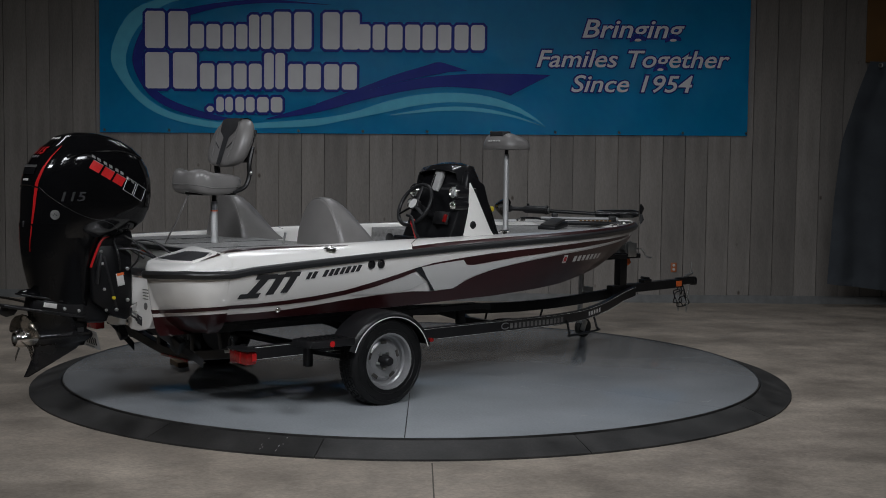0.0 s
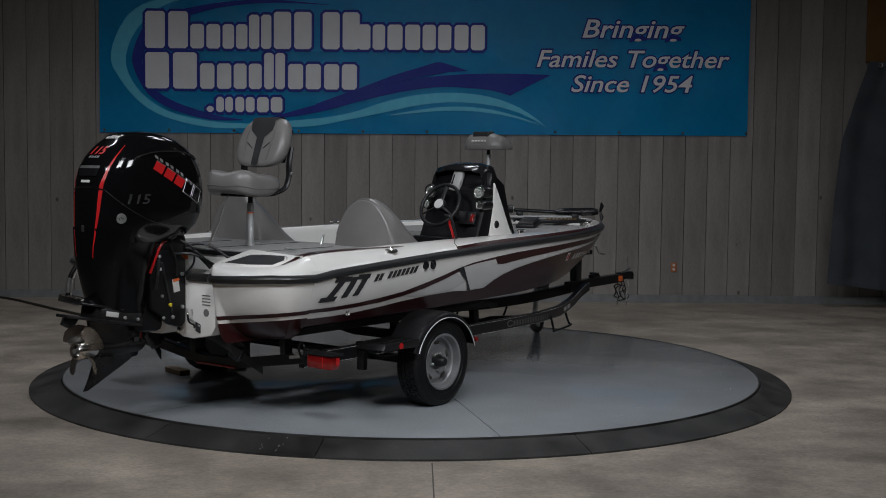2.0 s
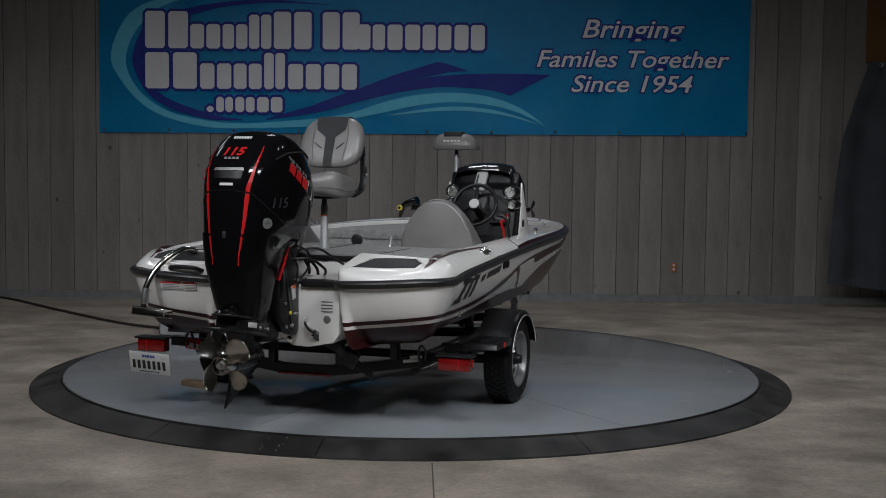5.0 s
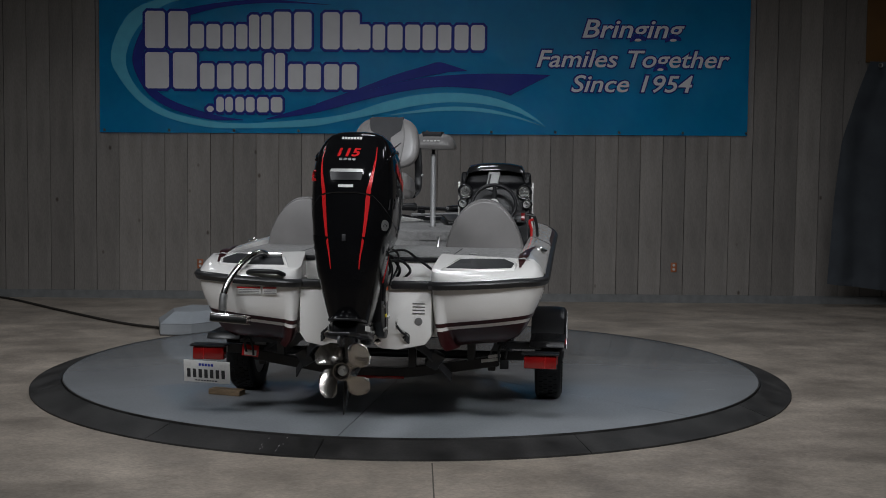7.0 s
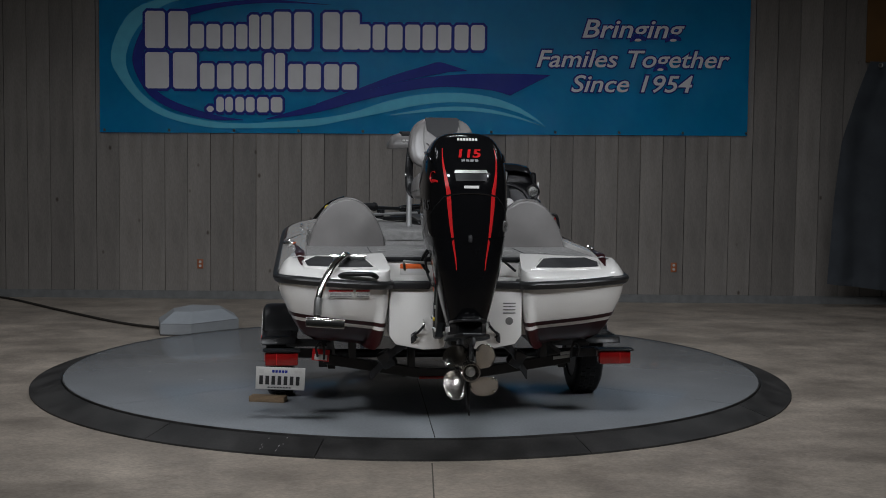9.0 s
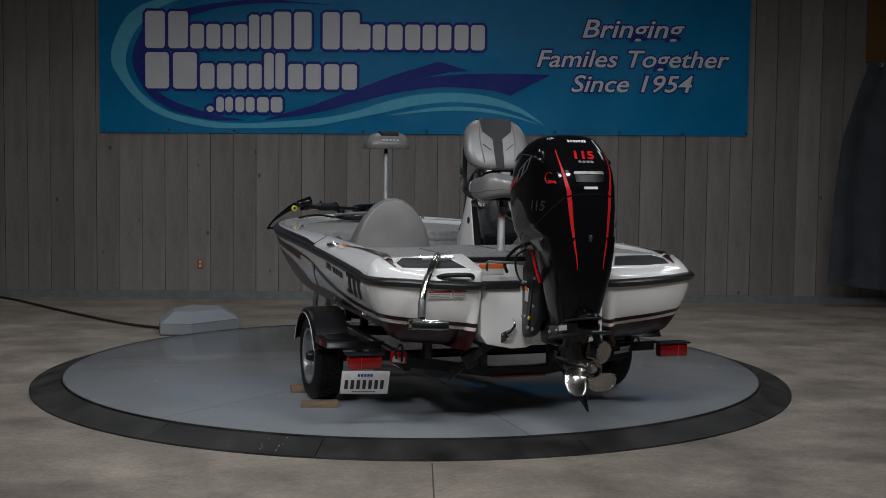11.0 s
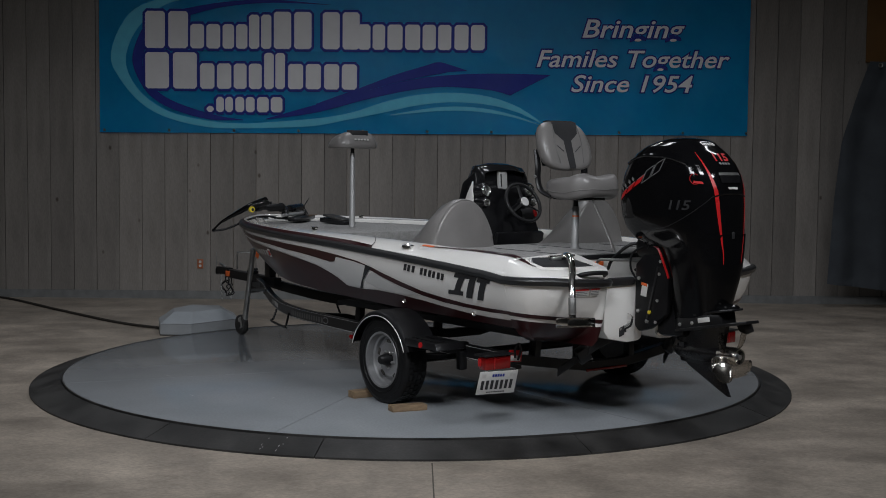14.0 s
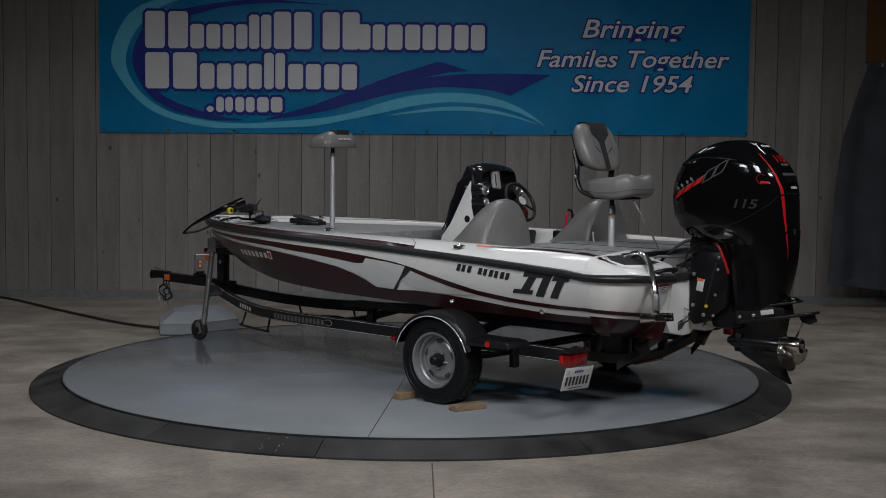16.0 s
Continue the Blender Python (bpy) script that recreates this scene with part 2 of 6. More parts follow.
def lay(bm, put, step, vstep=None):
    us, vs = [v.co.x for v in bm.verts], [v.co.y for v in bm.verts]
    for lo, hi, nrm, gap in ((min(us), max(us), (1, 0, 0), step), (min(vs), max(vs), (0, 1, 0), vstep or step)):
        k = lo + gap
        while k < hi:
            bmesh.ops.bisect_plane(bm, geom=bm.verts[:] + bm.edges[:] + bm.faces[:], plane_co=(Vector(nrm) * k), plane_no=nrm, dist=1e-6)
            k += gap
    bmesh.ops.triangulate(bm, faces=[f for f in bm.faces if len(f.verts) > 4])
    for v in bm.verts:
        v.co = Vector(put(v.co.x, v.co.y))
    return bm


def letters(text, put, height, width=None, step=0.05, shear=0.0, bold=0.0, spacing=1.0, vstep=None):
    """Flat letters in a surface's own plane, (0, 0) at their lower left corner, laid on it by put(u, v)."""
    cu = bpy.data.curves.new("text", "FONT")
    cu.body, cu.size, cu.shear, cu.offset, cu.space_character = text, 1.0, shear, bold, spacing
    cu.resolution_u = 4
    ob = new("text", cu)
    bpy.context.view_layer.update()
    me = bpy.data.meshes.new_from_object(ob.evaluated_get(bpy.context.evaluated_depsgraph_get()))
    bpy.data.objects.remove(ob)
    bpy.data.curves.remove(cu)
    bm = bmesh.new()
    bm.from_mesh(me)
    bpy.data.meshes.remove(me)
    xs, ys = [v.co.x for v in bm.verts], [v.co.y for v in bm.verts]
    x0, x1, y0, y1 = min(xs), max(xs), min(ys), max(ys)
    kx = (width / (x1 - x0)) if width else height / (y1 - y0)
    ky = height / (y1 - y0)
    for v in bm.verts:
        v.co.x, v.co.y = (v.co.x - x0) * kx, (v.co.y - y0) * ky
    return lay(bm, put, step, vstep)


def bars(count, put, width, height, fill=0.7, step=0.05, vstep=None):
    """Plain bars in place of writing."""
    bm = bmesh.new()
    w = width / count
    for i in range(count):
        x0, x1 = i * w, i * w + w * fill
        bm.faces.new([bm.verts.new(p) for p in ((x0, 0, 0), (x1, 0, 0), (x1, height, 0), (x0, height, 0))])
    return lay(bm, put, step, vstep)


def pieces(bm):
    """Splits a mesh into its separate pieces."""
    left, out = set(bm.faces), []
    while left:
        stack, island = [left.pop()], []
        while stack:
            f = stack.pop()
            island.append(f)
            for v in f.verts:
                for g in v.link_faces:
                    if g in left:
                        left.remove(g)
                        stack.append(g)
        own, seen = bmesh.new(), {}
        for f in island:
            for v in f.verts:
                if v not in seen:
                    seen[v] = own.verts.new(v.co)
            own.faces.new([seen[v] for v in f.verts])
        out.append(own)
    bm.free()
    return out


def each(name, bm, mat, parent, label=""):
    """Every separate piece of a mesh as a part of its own."""
    for own in pieces(bm):
        part(name, own, mat, parent, label, 0)
# ---- the hall ----
def slab(name, c, s, mat, kind="structure", label="", category=""):
    ob = new(name, mesh_of(box((0, 0, 0), s), name, mat, 0))
    ob.location = c
    return tagged(ob, label, category, kind=kind)


slab("floor", (0, -4.2, FLOOR - 0.1), (19, 20.4, 0.2), M["concrete"], label="polished bare concrete floor with stains and scuffs", category="floor")
# saw-cut joints in the floor
slab("floor_joint", (0.115, -8.5, FLOOR + 0.001), (0.008, 10.9, 0.004), M["joint"], label="dark saw-cut joint in the concrete", category="floor joint")
back = slab("wall_back", (0, WALL + 0.14, 2.9), (19, 0.2, 6.2), M["groove"], label="wall clad in grey-stained upright boards", category="wall")
slab("wall_west", (-9.4, -4.2, 2.9), (0.2, 20.0, 6.2), M["plaster"], label="plain side wall of the hall", category="wall")
slab("wall_east", (9.4, -4.2, 2.9), (0.2, 20.0, 6.2), M["plaster"], label="plain side wall of the hall", category="wall")
slab("wall_front", (0, -14.3, 2.9), (19, 0.2, 6.2), M["plaster"], label="plain wall behind the camera", category="wall")
slab("ceiling", (0, -4.2, 6.05), (19, 20.4, 0.1), M["ceiling"], label="plain hall ceiling", category="ceiling")
slab("baseboard", (0, WALL - 0.01, FLOOR + 0.05), (18.8, 0.03, 0.1), M["skirt"], label="grey rubber skirting along the boarded wall", category="baseboard")

PITCH = 0.2866


def wall_boards():
    rng = random.Random(5)
    shapes = []
    for k in range(6):
        bm = box((0, 0, 0), (PITCH - 0.003 - 0.0015 * (k % 3), 0.03, 5.9), 0.003, seg=1)
        shapes.append(mesh_of(bm, "board", M["board"], 0))
    for k in range(-14, 50):
        ob = new("board", shapes[rng.randrange(6)])
        ob.parent = back
        ob.location = (-5.16 + PITCH * (k + 0.5), -0.126 + rng.uniform(-0.003, 0.003), 0.0)
        if rng.random() < 0.4:      # an unstained tongue shows in the joint
            long = rng.uniform(1.6, 5.6)
            tg = new("tongue", mesh_of(box((0, 0, 0), (0.007, 0.012, long), 0, seg=1), "tongue", M["raw"], 0))
            tg.parent = back
            tg.location = (-5.16 + PITCH * (k + 1), -0.1205, rng.uniform(-0.5, 0.5) * (5.8 - long))


def outlet(x, z):
    o = thing("wall_outlet", (x, WALL - 0.004, z), "orange electrical socket plate on the boarded wall", "socket", "wall sockets")
    part("plate", box((x, WALL - 0.008, z), (0.075, 0.01, 0.12), 0.004), M["terracotta"], o)
    for dz in (-0.026, 0.026):
        part("socket", lathe([(0.017, 0), (0.017, -0.006), (0.015, -0.008)], (x, WALL - 0.012, z + dz), "y", 16), M["paper"], o, "white socket face")


outlet(3.32, 0.37)
outlet(-2.71, 0.36)


# ---- banner ----
def on_banner(u, v, lift=0.0):
    """A place on the banner: metres along and up the wall, with the cloth's soft waves and its slight lean."""
    wave = 0.006 * math.sin(u * 3.1 + v) + 0.003 * math.sin(u * 9.0 + v * 13.0) * math.sin(u * 1.7 - 0.4) + 0.004 * math.sin(u * 7.3 - v * 4.0) + 0.006 * math.sin(v * 5.0 + u * 1.3)
    return (u, WALL - 0.035 + wave - lift, v + 0.006 * u)


def banner():
    b = thing("banner", (0, WALL - 0.03, 2.0), "large blue printed vinyl banner hung on the boarded wall", "banner")
    bm = bmesh.new()
    nx, nz = 120, 34
    grid = [[bm.verts.new(on_banner(-3.955 + 8.165 * i / nx, 2.03 + 2.3 * k / nz)) for k in range(nz + 1)] for i in range(nx + 1)]
    for i in range(nx):
        for k in range(nz):
            bm.faces.new((grid[i][k], grid[i + 1][k], grid[i + 1][k + 1], grid[i][k + 1]))
    bmesh.ops.solidify(bm, geom=bm.faces[:], thickness=-0.002)
    part("cloth", bm, M["banner"], b)
    layer = [0.006]

    def put(u0=0.0, v0=0.0, lift=None):
        return lambda u, v: on_banner(u + u0, v + v0, layer[0] if lift is None else lift)

    def band(outer, inner, mat, name):
        """A swoosh between two smooth edges."""
        layer[0] += 0.0015
        a, c = smooth_path([(x, z, 0) for x, z in outer], 10), smooth_path([(x, z, 0) for x, z in inner], 10)
        bm = bmesh.new()
        n = min(len(a), len(c))
        va = [bm.verts.new(on_banner(p.x, p.y, layer[0])) for p in a[:n]]
        vc = [bm.verts.new(on_banner(p.x, p.y, layer[0])) for p in c[:n]]
        for i in range(n - 1):
            vs = [va[i], va[i + 1], vc[i + 1], vc[i]]
            bm.faces.new(vs)
        bmesh.ops.remove_doubles(bm, verts=bm.verts, dist=1e-4)
        part(name, bm, mat, b, smooth=0)

    # pale outer ring and the wave that it runs out into
    band([(-2.2, 3.78), (-2.85, 3.76), (-3.43, 3.61), (-3.68, 3.36), (-3.81, 2.98), (-3.7, 2.7), (-3.44, 2.4), (-3.09, 2.21), (-2.59, 2.1), (-2.1, 2.09)],
         [(-2.2, 3.75), (-2.75, 3.71), (-3.15, 3.61), (-3.47, 3.33), (-3.62, 2.98), (-3.56, 2.7), (-3.35, 2.45), (-3.02, 2.27), (-2.52, 2.17), (-2.1, 2.15)], M["paleblue"], "ring")
    band([(-2.1, 2.15), (-1.32, 2.21), (-0.82, 2.29), (-0.39, 2.43), (0.03, 2.52), (0.46, 2.55), (0.89, 2.51), (1.24, 2.4), (1.5, 2.25), (1.64, 2.13)],
         [(-2.1, 2.09), (-1.32, 2.12), (-0.82, 2.21), (-0.39, 2.3), (0.03, 2.39), (0.46, 2.43), (0.89, 2.405), (1.25, 2.32), (1.5, 2.215), (1.64, 2.13)], M["paleblue"], "wave")
    band([(-0.32, 2.27), (0.32, 2.37), (0.82, 2.36), (1.25, 2.27), (1.64, 2.125)], [(-0.32, 2.26), (0.32, 2.32), (0.82, 2.31), (1.25, 2.24), (1.64, 2.125)], M["paleblue"], "wave")
    # navy inner ring
    band([(-1.04, 3.63), (-1.82, 3.69), (-2.38, 3.66), (-2.87, 3.58), (-3.2, 3.5), (-3.4, 3.34), (-3.54, 2.98), (-3.47, 2.7), (-3.3, 2.47), (-3.01, 2.31), (-2.59, 2.2), (-2.17, 2.19)],
         [(-1.04, 3.63), (-1.82, 3.65), (-2.38, 3.6), (-2.8, 3.5), (-3.08, 3.42), (-3.26, 3.3), (-3.41, 2.98), (-3.37, 2.71), (-3.17, 2.5), (-2.87, 2.36), (-2.45, 2.24), (-2.17, 2.2)], M["navy"], "ring")
    # navy pointed waves
    band([(-1.88, 2.21), (-1.25, 2.39), (-0.61, 2.57), (-0.11, 2.7), (0.31, 2.76), (0.81, 2.79), (1.31, 2.79), (1.7, 2.78)],
         [(-1.88, 2.2), (-1.25, 2.29), (-0.61, 2.46), (-0.11, 2.57), (0.31, 2.62), (0.67, 2.61), (0.96, 2.58), (1.19, 2.52)], M["navy"], "wave")
    band([(-1.25, 2.4), (-0.68, 2.61), (-0.26, 2.77), (0.1, 2.88), (0.28, 2.93), (0.45, 2.89), (0.64, 2.83)], [(-1.25, 2.39), (-0.68, 2.55), (-0.25, 2.67), (0.1, 2.75), (0.28, 2.78), (0.45, 2.81), (0.64, 2.82)], M["navy"], "wave")

    # the dealer's name: plain blocks with blunt corners, two stems to each
    def name_bars(z0, z1, spans):
        """spans: (from, to, height), 1 for the full height."""
        for x0, x1, h in spans:
            w, top = x1 - x0, z0 + (z1 - z0) * h
            stems = ((x0, x0 + w * 0.46), (x1 - w * 0.46, x1)) if w > 0.2 else ((x0, x1),)
            for pad, mat, lift in ((0.032, M["navy"], 0.018), (0.0, M["print"], 0.022)):
                bm = bmesh.new()
                for n, (a, c) in enumerate(stems):
                    a, c, lo, hi, k = a - pad, c + pad, z0 - pad, top + pad, 0.028 + pad * 0.6
                    oct8 = [(a + k, lo), (c - k, lo), (c, lo + k), (c, hi - k), (c - k, hi), (a + k, hi), (a, hi - k), (a, lo + k)]
                    merge(bm, sheet(oct8, lambda u, v: on_banner(u, v, lift + 0.0004 * n), 0.12))
                part("bar", bm, mat, b, smooth=0)

    name_bars(3.08, 3.54, [(-3.38, -2.85, 1), (-2.82, -2.45, 0.66), (-2.42, -2.11, 0.66), (-2.09, -1.81, 0.92), (-1.78, -1.31, 1), (-1.17, -0.71, 1), (-0.73, -0.39, 0.68), (-0.36, 0.05, 0.68), (0.08, 0.44, 0.68), (0.48, 0.86, 0.68)])
    name_bars(2.58, 3.03, [(-3.38, -2.74, 1), (-2.7, -2.31, 0.7), (-2.28, -1.93, 0.7), (-1.9, -1.64, 1), (-1.6, -1.19, 0.7), (-1.15, -0.74, 0.7)])
    name_bars(2.29, 2.48, [(-2.62, -2.53, 0.4), (-2.5, -2.29, 1), (-2.26, -2.02, 1), (-1.99, -1.67, 1)])

    # the lettered line
    for text, x0, x1, z0, z1 in (("Bringing", 2.09, 3.38, 3.175, 3.475), ("Familes Together", 1.52, 3.96, 2.81, 3.09), ("Since 1954", 1.96, 3.5, 2.565, 2.78)):
        for mat, dx, bold, lift, what in ((M["navy"], 0.02, 0.055, 0.016, "letter_shadow"), (M["print"], 0.0, 0.012, 0.021, "letter")):
            for own in pieces(letters(text, put(x0 - dx, z0 - dx, lift), z1 - z0 + 2 * dx, x1 - x0 + 2 * dx, 0.1, shear=0.25, bold=bold)):
                part(what, own, mat, b, smooth=0)
    # eyelets
    for u in [-3.9 + 0.81 * i for i in range(11)]:
        x, y, z = on_banner(u, 2.06, 0.004)
        part("eyelet", lathe([(0.012, 0), (0.016, -0.004), (0.018, 0)], (x, y, z), "y", 12), M["galv"], b)


banner()


# ---- covered thing and panel at the end of the wall ----
def cover():
    c = thing("hanging_cover", (6.4, 5.1, FLOOR), "slate blue cloth cover hanging clear of the floor", "cover")
    bm = bmesh.new()
    nx, nz = 60, 24
    grid = []
    for i in range(nx + 1):
        s = i / nx
        col = []
        for k in range(nz + 1):
            h = k / nz
            left = float(np.interp(h, [0.0, 0.38, 0.64, 0.89, 1.0], [5.14, 5.2, 5.28, 5.5, 5.62]))
            x = left + s * (8.8 - left)
            z0 = 0.22 - 0.16 * s * 2.2
            z = max(z0, -0.04) + h * (2.98 - max(z0, -0.04))
            y = 5.25 - 0.06 * math.sin(s * 46 + h * 1.5) * (0.3 + 0.7 * (1 - h)) - 0.35 * s - 0.1 * (1 - h)
            col.append(bm.verts.new((x, y, z)))
        grid.append(col)
    for i in range(nx):
        for k in range(nz):
            bm.faces.new((grid[i][k], grid[i + 1][k], grid[i + 1][k + 1], grid[i][k + 1]))
    bmesh.ops.solidify(bm, geom=bm.faces[:], thickness=0.006)
    part("cloth", bm, M["curtain"], c, smooth=60)
    for i in range(8):
        part("eyelet", lathe([(0.018, 0.0), (0.026, -0.006), (0.03, 0.0)], (5.73 + 0.26 * i, 5.17 - 0.035 * i, 2.93), "y", 14), M["galv"], c)
    p = thing("wall_panel", (7.4, WALL - 0.03, 3.0), "ochre panel high on the boarded wall", "panel")
    part("sheet", box((7.5, WALL - 0.03, 3.7), (3.6, 0.03, 1.4), 0.004), M["ochre"], p)


cover()


# ---- turntable ----
R_DISC, R_RING = 2.764, 3.004


def turntable():
    t = thing("turntable", (0, 0, 0), "round turntable with a glossy grey painted top", "turntable")
    # seven sectors with hair-thin joints
    for k in range(7):
        a0, a1 = radians(-91.9 + 360 / 7 * k), radians(-91.9 + 360 / 7 * (k + 1))
        gap = 0.003
        prof = []
        for r0, z in ((0.02, 0.0), (R_DISC - 0.012, 0.0), (R_DISC - 0.004, -0.004), (R_DISC - 0.004, -0.03), (0.02, -0.03)):
            loop = []
            for j in range(17):
                a = a0 + (a1 - a0) * j / 16
                g = gap / max(r0, 0.03)
                a = min(max(a, a0 + g), a1 - g)
                loop.append((r0 * math.cos(a), r0 * math.sin(a), z))
            prof.append(loop)
        bm = rings(prof + [prof[0]], closed=False, cap=False)
        for side in (0, -1):
            bm.faces.new([v for v in [min(bm.verts, key=lambda w, q=q: (w.co - Vector(q[side])).length) for q in prof]])
        part("top_sector", bm, M["disc"], t, smooth=30)
    rng = random.Random(11)
    for k in range(26):
        a, r = rng.uniform(0, 2 * math.pi), 2.6 * math.sqrt(rng.uniform(0.05, 1))
        ln, wd, q = rng.uniform(0.015, 0.07), rng.uniform(0.0015, 0.004), rng.uniform(0, math.pi)
        o, d = Vector((r * math.cos(a), r * math.sin(a), 0.0012)), Vector((math.cos(q), math.sin(q), 0))
        n = Vector((-d.y, d.x, 0))
        bm = bmesh.new()
        bm.faces.new([bm.verts.new(o + d * u + n * v) for u, v in ((-ln, 0), (-ln * 0.3, -wd), (ln * 0.6, -wd * 0.6), (ln, 0), (ln * 0.4, wd), (-ln * 0.5, wd * 0.7))])
        part("scuff", bm, M["silver"], t, "pale scuff", 0)
    # added black ring that draws the shaded gap between disc and ramp
    edge = [(R_DISC + a, b) for a, b in ((-0.005, -0.006), (-0.005, 0.002), (0.004, 0.002), (0.004, -0.02))]
    part("edge_band", lathe(edge, (0, 0, 0), "z", 128, cap=False), M["rubber"], t, "thin black ring drawn for the dark gap at the edge")
    part("drum", lathe([(R_DISC - 0.02, -0.082), (R_DISC - 0.02, -0.031)], (0, 0, 0), "z", 96), M["groove"], t)
    return t


def ramp_ring():
    r = thing("ramp_ring", (0, 0, FLOOR), "black rubber ramp ring around the turntable", "ramp")
    rng = random.Random(3)
    cuts = [-160, -123.5, -101, -69, -35, 0, 35, 70, 105, 140, 170]
    for a0, a1 in zip(cuts, cuts[1:] + [cuts[0] + 360]):
        n = max(8, int((a1 - a0) / 2))
        loops = []
        for j in range(n + 1):
            a = radians(a0 + 0.05 + (a1 - a0 - 0.1) * j / n)
            lift = 0.002 * math.sin(j * 0.7 + a0)
            loops.append([(q * math.cos(a), q * math.sin(a), z) for q, z in
                          ((R_DISC + 0.006, -0.012), (R_DISC + 0.02, -0.008), (R_RING - 0.012, FLOOR + 0.016 + lift * 0.4), (R_RING, FLOOR + 0.012), (R_RING, FLOOR), (R_DISC + 0.006, FLOOR))])
        part("ramp_segment", rings(loops), M["rubber"], r, smooth=30)
    # dusty white scuffs across the ramp
    for deg in (-107.9, -105.6):
        for k in rng.sample(range(7), 4):
            q0 = 2.80 + 0.026 * k + rng.uniform(0, 0.006)
            q1 = q0 + rng.uniform(0.008, 0.018)
            a = radians(deg + rng.uniform(-0.3, 0.3))
            zz = lambda q: -0.008 + (FLOOR + 0.018 + 0.008) * (q - R_DISC - 0.02) / (R_RING - R_DISC - 0.032) + 0.0025
            d, n = Vector((math.cos(a), math.sin(a), 0)), Vector((-math.sin(a), math.cos(a), 0)) * rng.uniform(0.0015, 0.003)
            bm = bmesh.new()
            bm.faces.new([bm.verts.new(d * q + n * g + Vector((0, 0, zz(q)))) for q, g in ((q0, -1), (q1, -1), (q1, 1), (q0, 1))])
            part("scuff", bm, M["silver"], r, "white scuff")


table = turntable()
ramp_ring()
# ---- hull lines: x to starboard, y to the bow, z up from the turntable's top ----
Y_BOW, Y_STERN = 2.62, -2.42


def rail_w(y):
    s = min(max((y - 0.063) / (Y_BOW - 0.063), 0), 1)
    return 1.0925 * max(1 - s ** 2.2, 0) ** (1 / 1.15) - 0.001 * max(0.063 - y, 0)


def rail_z(y):
    return 1.0694 + 0.0313 * y - 0.0066 * y * y


def table_of(pairs):
    xs, ys = [p[0] for p in pairs], [p[1] for p in pairs]
    return lambda v: float(np.interp(v, xs, ys))


keel_z = table_of([(-2.7, 0.53), (0.6, 0.53), (0.92, 0.54), (1.3, 0.575), (1.66, 0.62), (2.05, 0.71), (2.29, 0.81), (2.44, 0.90), (2.56, 0.98), (2.62, 1.06)])
chine_z = table_of([(-2.7, 0.63), (-1.0, 0.64), (0.0, 0.66), (0.8, 0.70), (1.5, 0.775), (2.0, 0.86), (2.3, 0.93), (2.5, 1.0), (2.62, 1.07)])
chine_k = table_of([(-2.7, 0.87), (-1.0, 0.87), (0.5, 0.84), (1.2, 0.76), (1.8, 0.66), (2.3, 0.55), (2.62, 0.5)])


def side_point(side, y, z, off=0.0):
    """A place on the hull's side (or on its bottom, below the chine)."""
    zr, zc, w = rail_z(y) - 0.01, chine_z(y), rail_w(y)
    wc = w * chine_k(y)
    if z >= zc:
        v = (zr - z) / max(zr - zc, 1e-4)
        x = w - (w - wc) * max(v, 0) ** 1.7
    else:
        v = min((zc - z) / max(zc - keel_z(y), 1e-4), 1)
        x = wc * (1 - v)
    return Vector((side * (x + off), y, z))


def hull_section(y, n=10, m=6):
    zr, zc, zk = rail_z(y) - 0.01, chine_z(y), keel_z(y)
    left = [side_point(-1, y, zr + (zc - zr) * i / n) for i in range(n + 1)] + [side_point(-1, y, zc + (zk - zc) * i / m) for i in range(1, m)]
    right = [Vector((-p.x, p.y, p.z)) for p in left]
    return left + [Vector((0, y, zk))] + right[::-1]


STATIONS = [Y_STERN + (Y_BOW - 0.002 - Y_STERN) * (1 - (1 - i / 48) ** 1.6) for i in range(49)]
boat = thing("bass_boat", (0, 0, 0.5), "white and maroon fibreglass bass boat on a trailer", "boat")
top_z = table_of([(-2.7, 1.03), (-2.3, 1.09), (-1.0, 1.115), (0.0, 1.125), (1.0, 1.128), (2.0, 1.125), (2.62, 1.118)])
DECK = 1.072


def hull():
    bm = bmesh.new()
    rows = [[bm.verts.new(p) for p in hull_section(y)] for y in STATIONS]
    for a, b in zip(rows, rows[1:]):
        for i in range(len(a) - 1):
            bm.faces.new((a[i], a[i + 1], b[i + 1], b[i]))
    bm.faces.new(rows[0])
    bmesh.ops.remove_doubles(bm, verts=bm.verts, dist=1e-5)
    return part("hull", bm, M["white"], boat, "white gelcoat hull", 30)


hull_ob = hull()

# painted shapes on the hull's sides, as (y, z)
LINE_UP = [(-2.41, 0.745), (-2.178, 0.744), (-1.952, 0.751), (-1.722, 0.768), (-1.489, 0.793), (-1.253, 0.84), (-1.058, 0.883), (-0.928, 0.915), (-0.748, 0.948), (-0.474, 0.975)]
LINE_LO = [(-2.41, 0.722), (-2.169, 0.718), (-1.942, 0.723), (-1.712, 0.735), (-1.479, 0.761), (-1.242, 0.803), (-1.047, 0.85), (-0.923, 0.887), (-0.743, 0.925), (-0.462, 0.955)]
MAROON = [(-2.5, 0.685), (-2.155, 0.68), (-1.927, 0.686), (-1.696, 0.702), (-1.463, 0.723), (-1.215, 0.738), (-1.058, 0.743), (-0.901, 0.748), (-0.705, 0.737), (-0.493, 0.743), (-0.408, 0.792),
          (-0.311, 0.829), (-0.148, 0.87), (0.088, 0.904), (0.347, 0.932), (0.637, 0.955), (0.991, 0.975), (1.5, 1.0), (2.0, 1.025)]
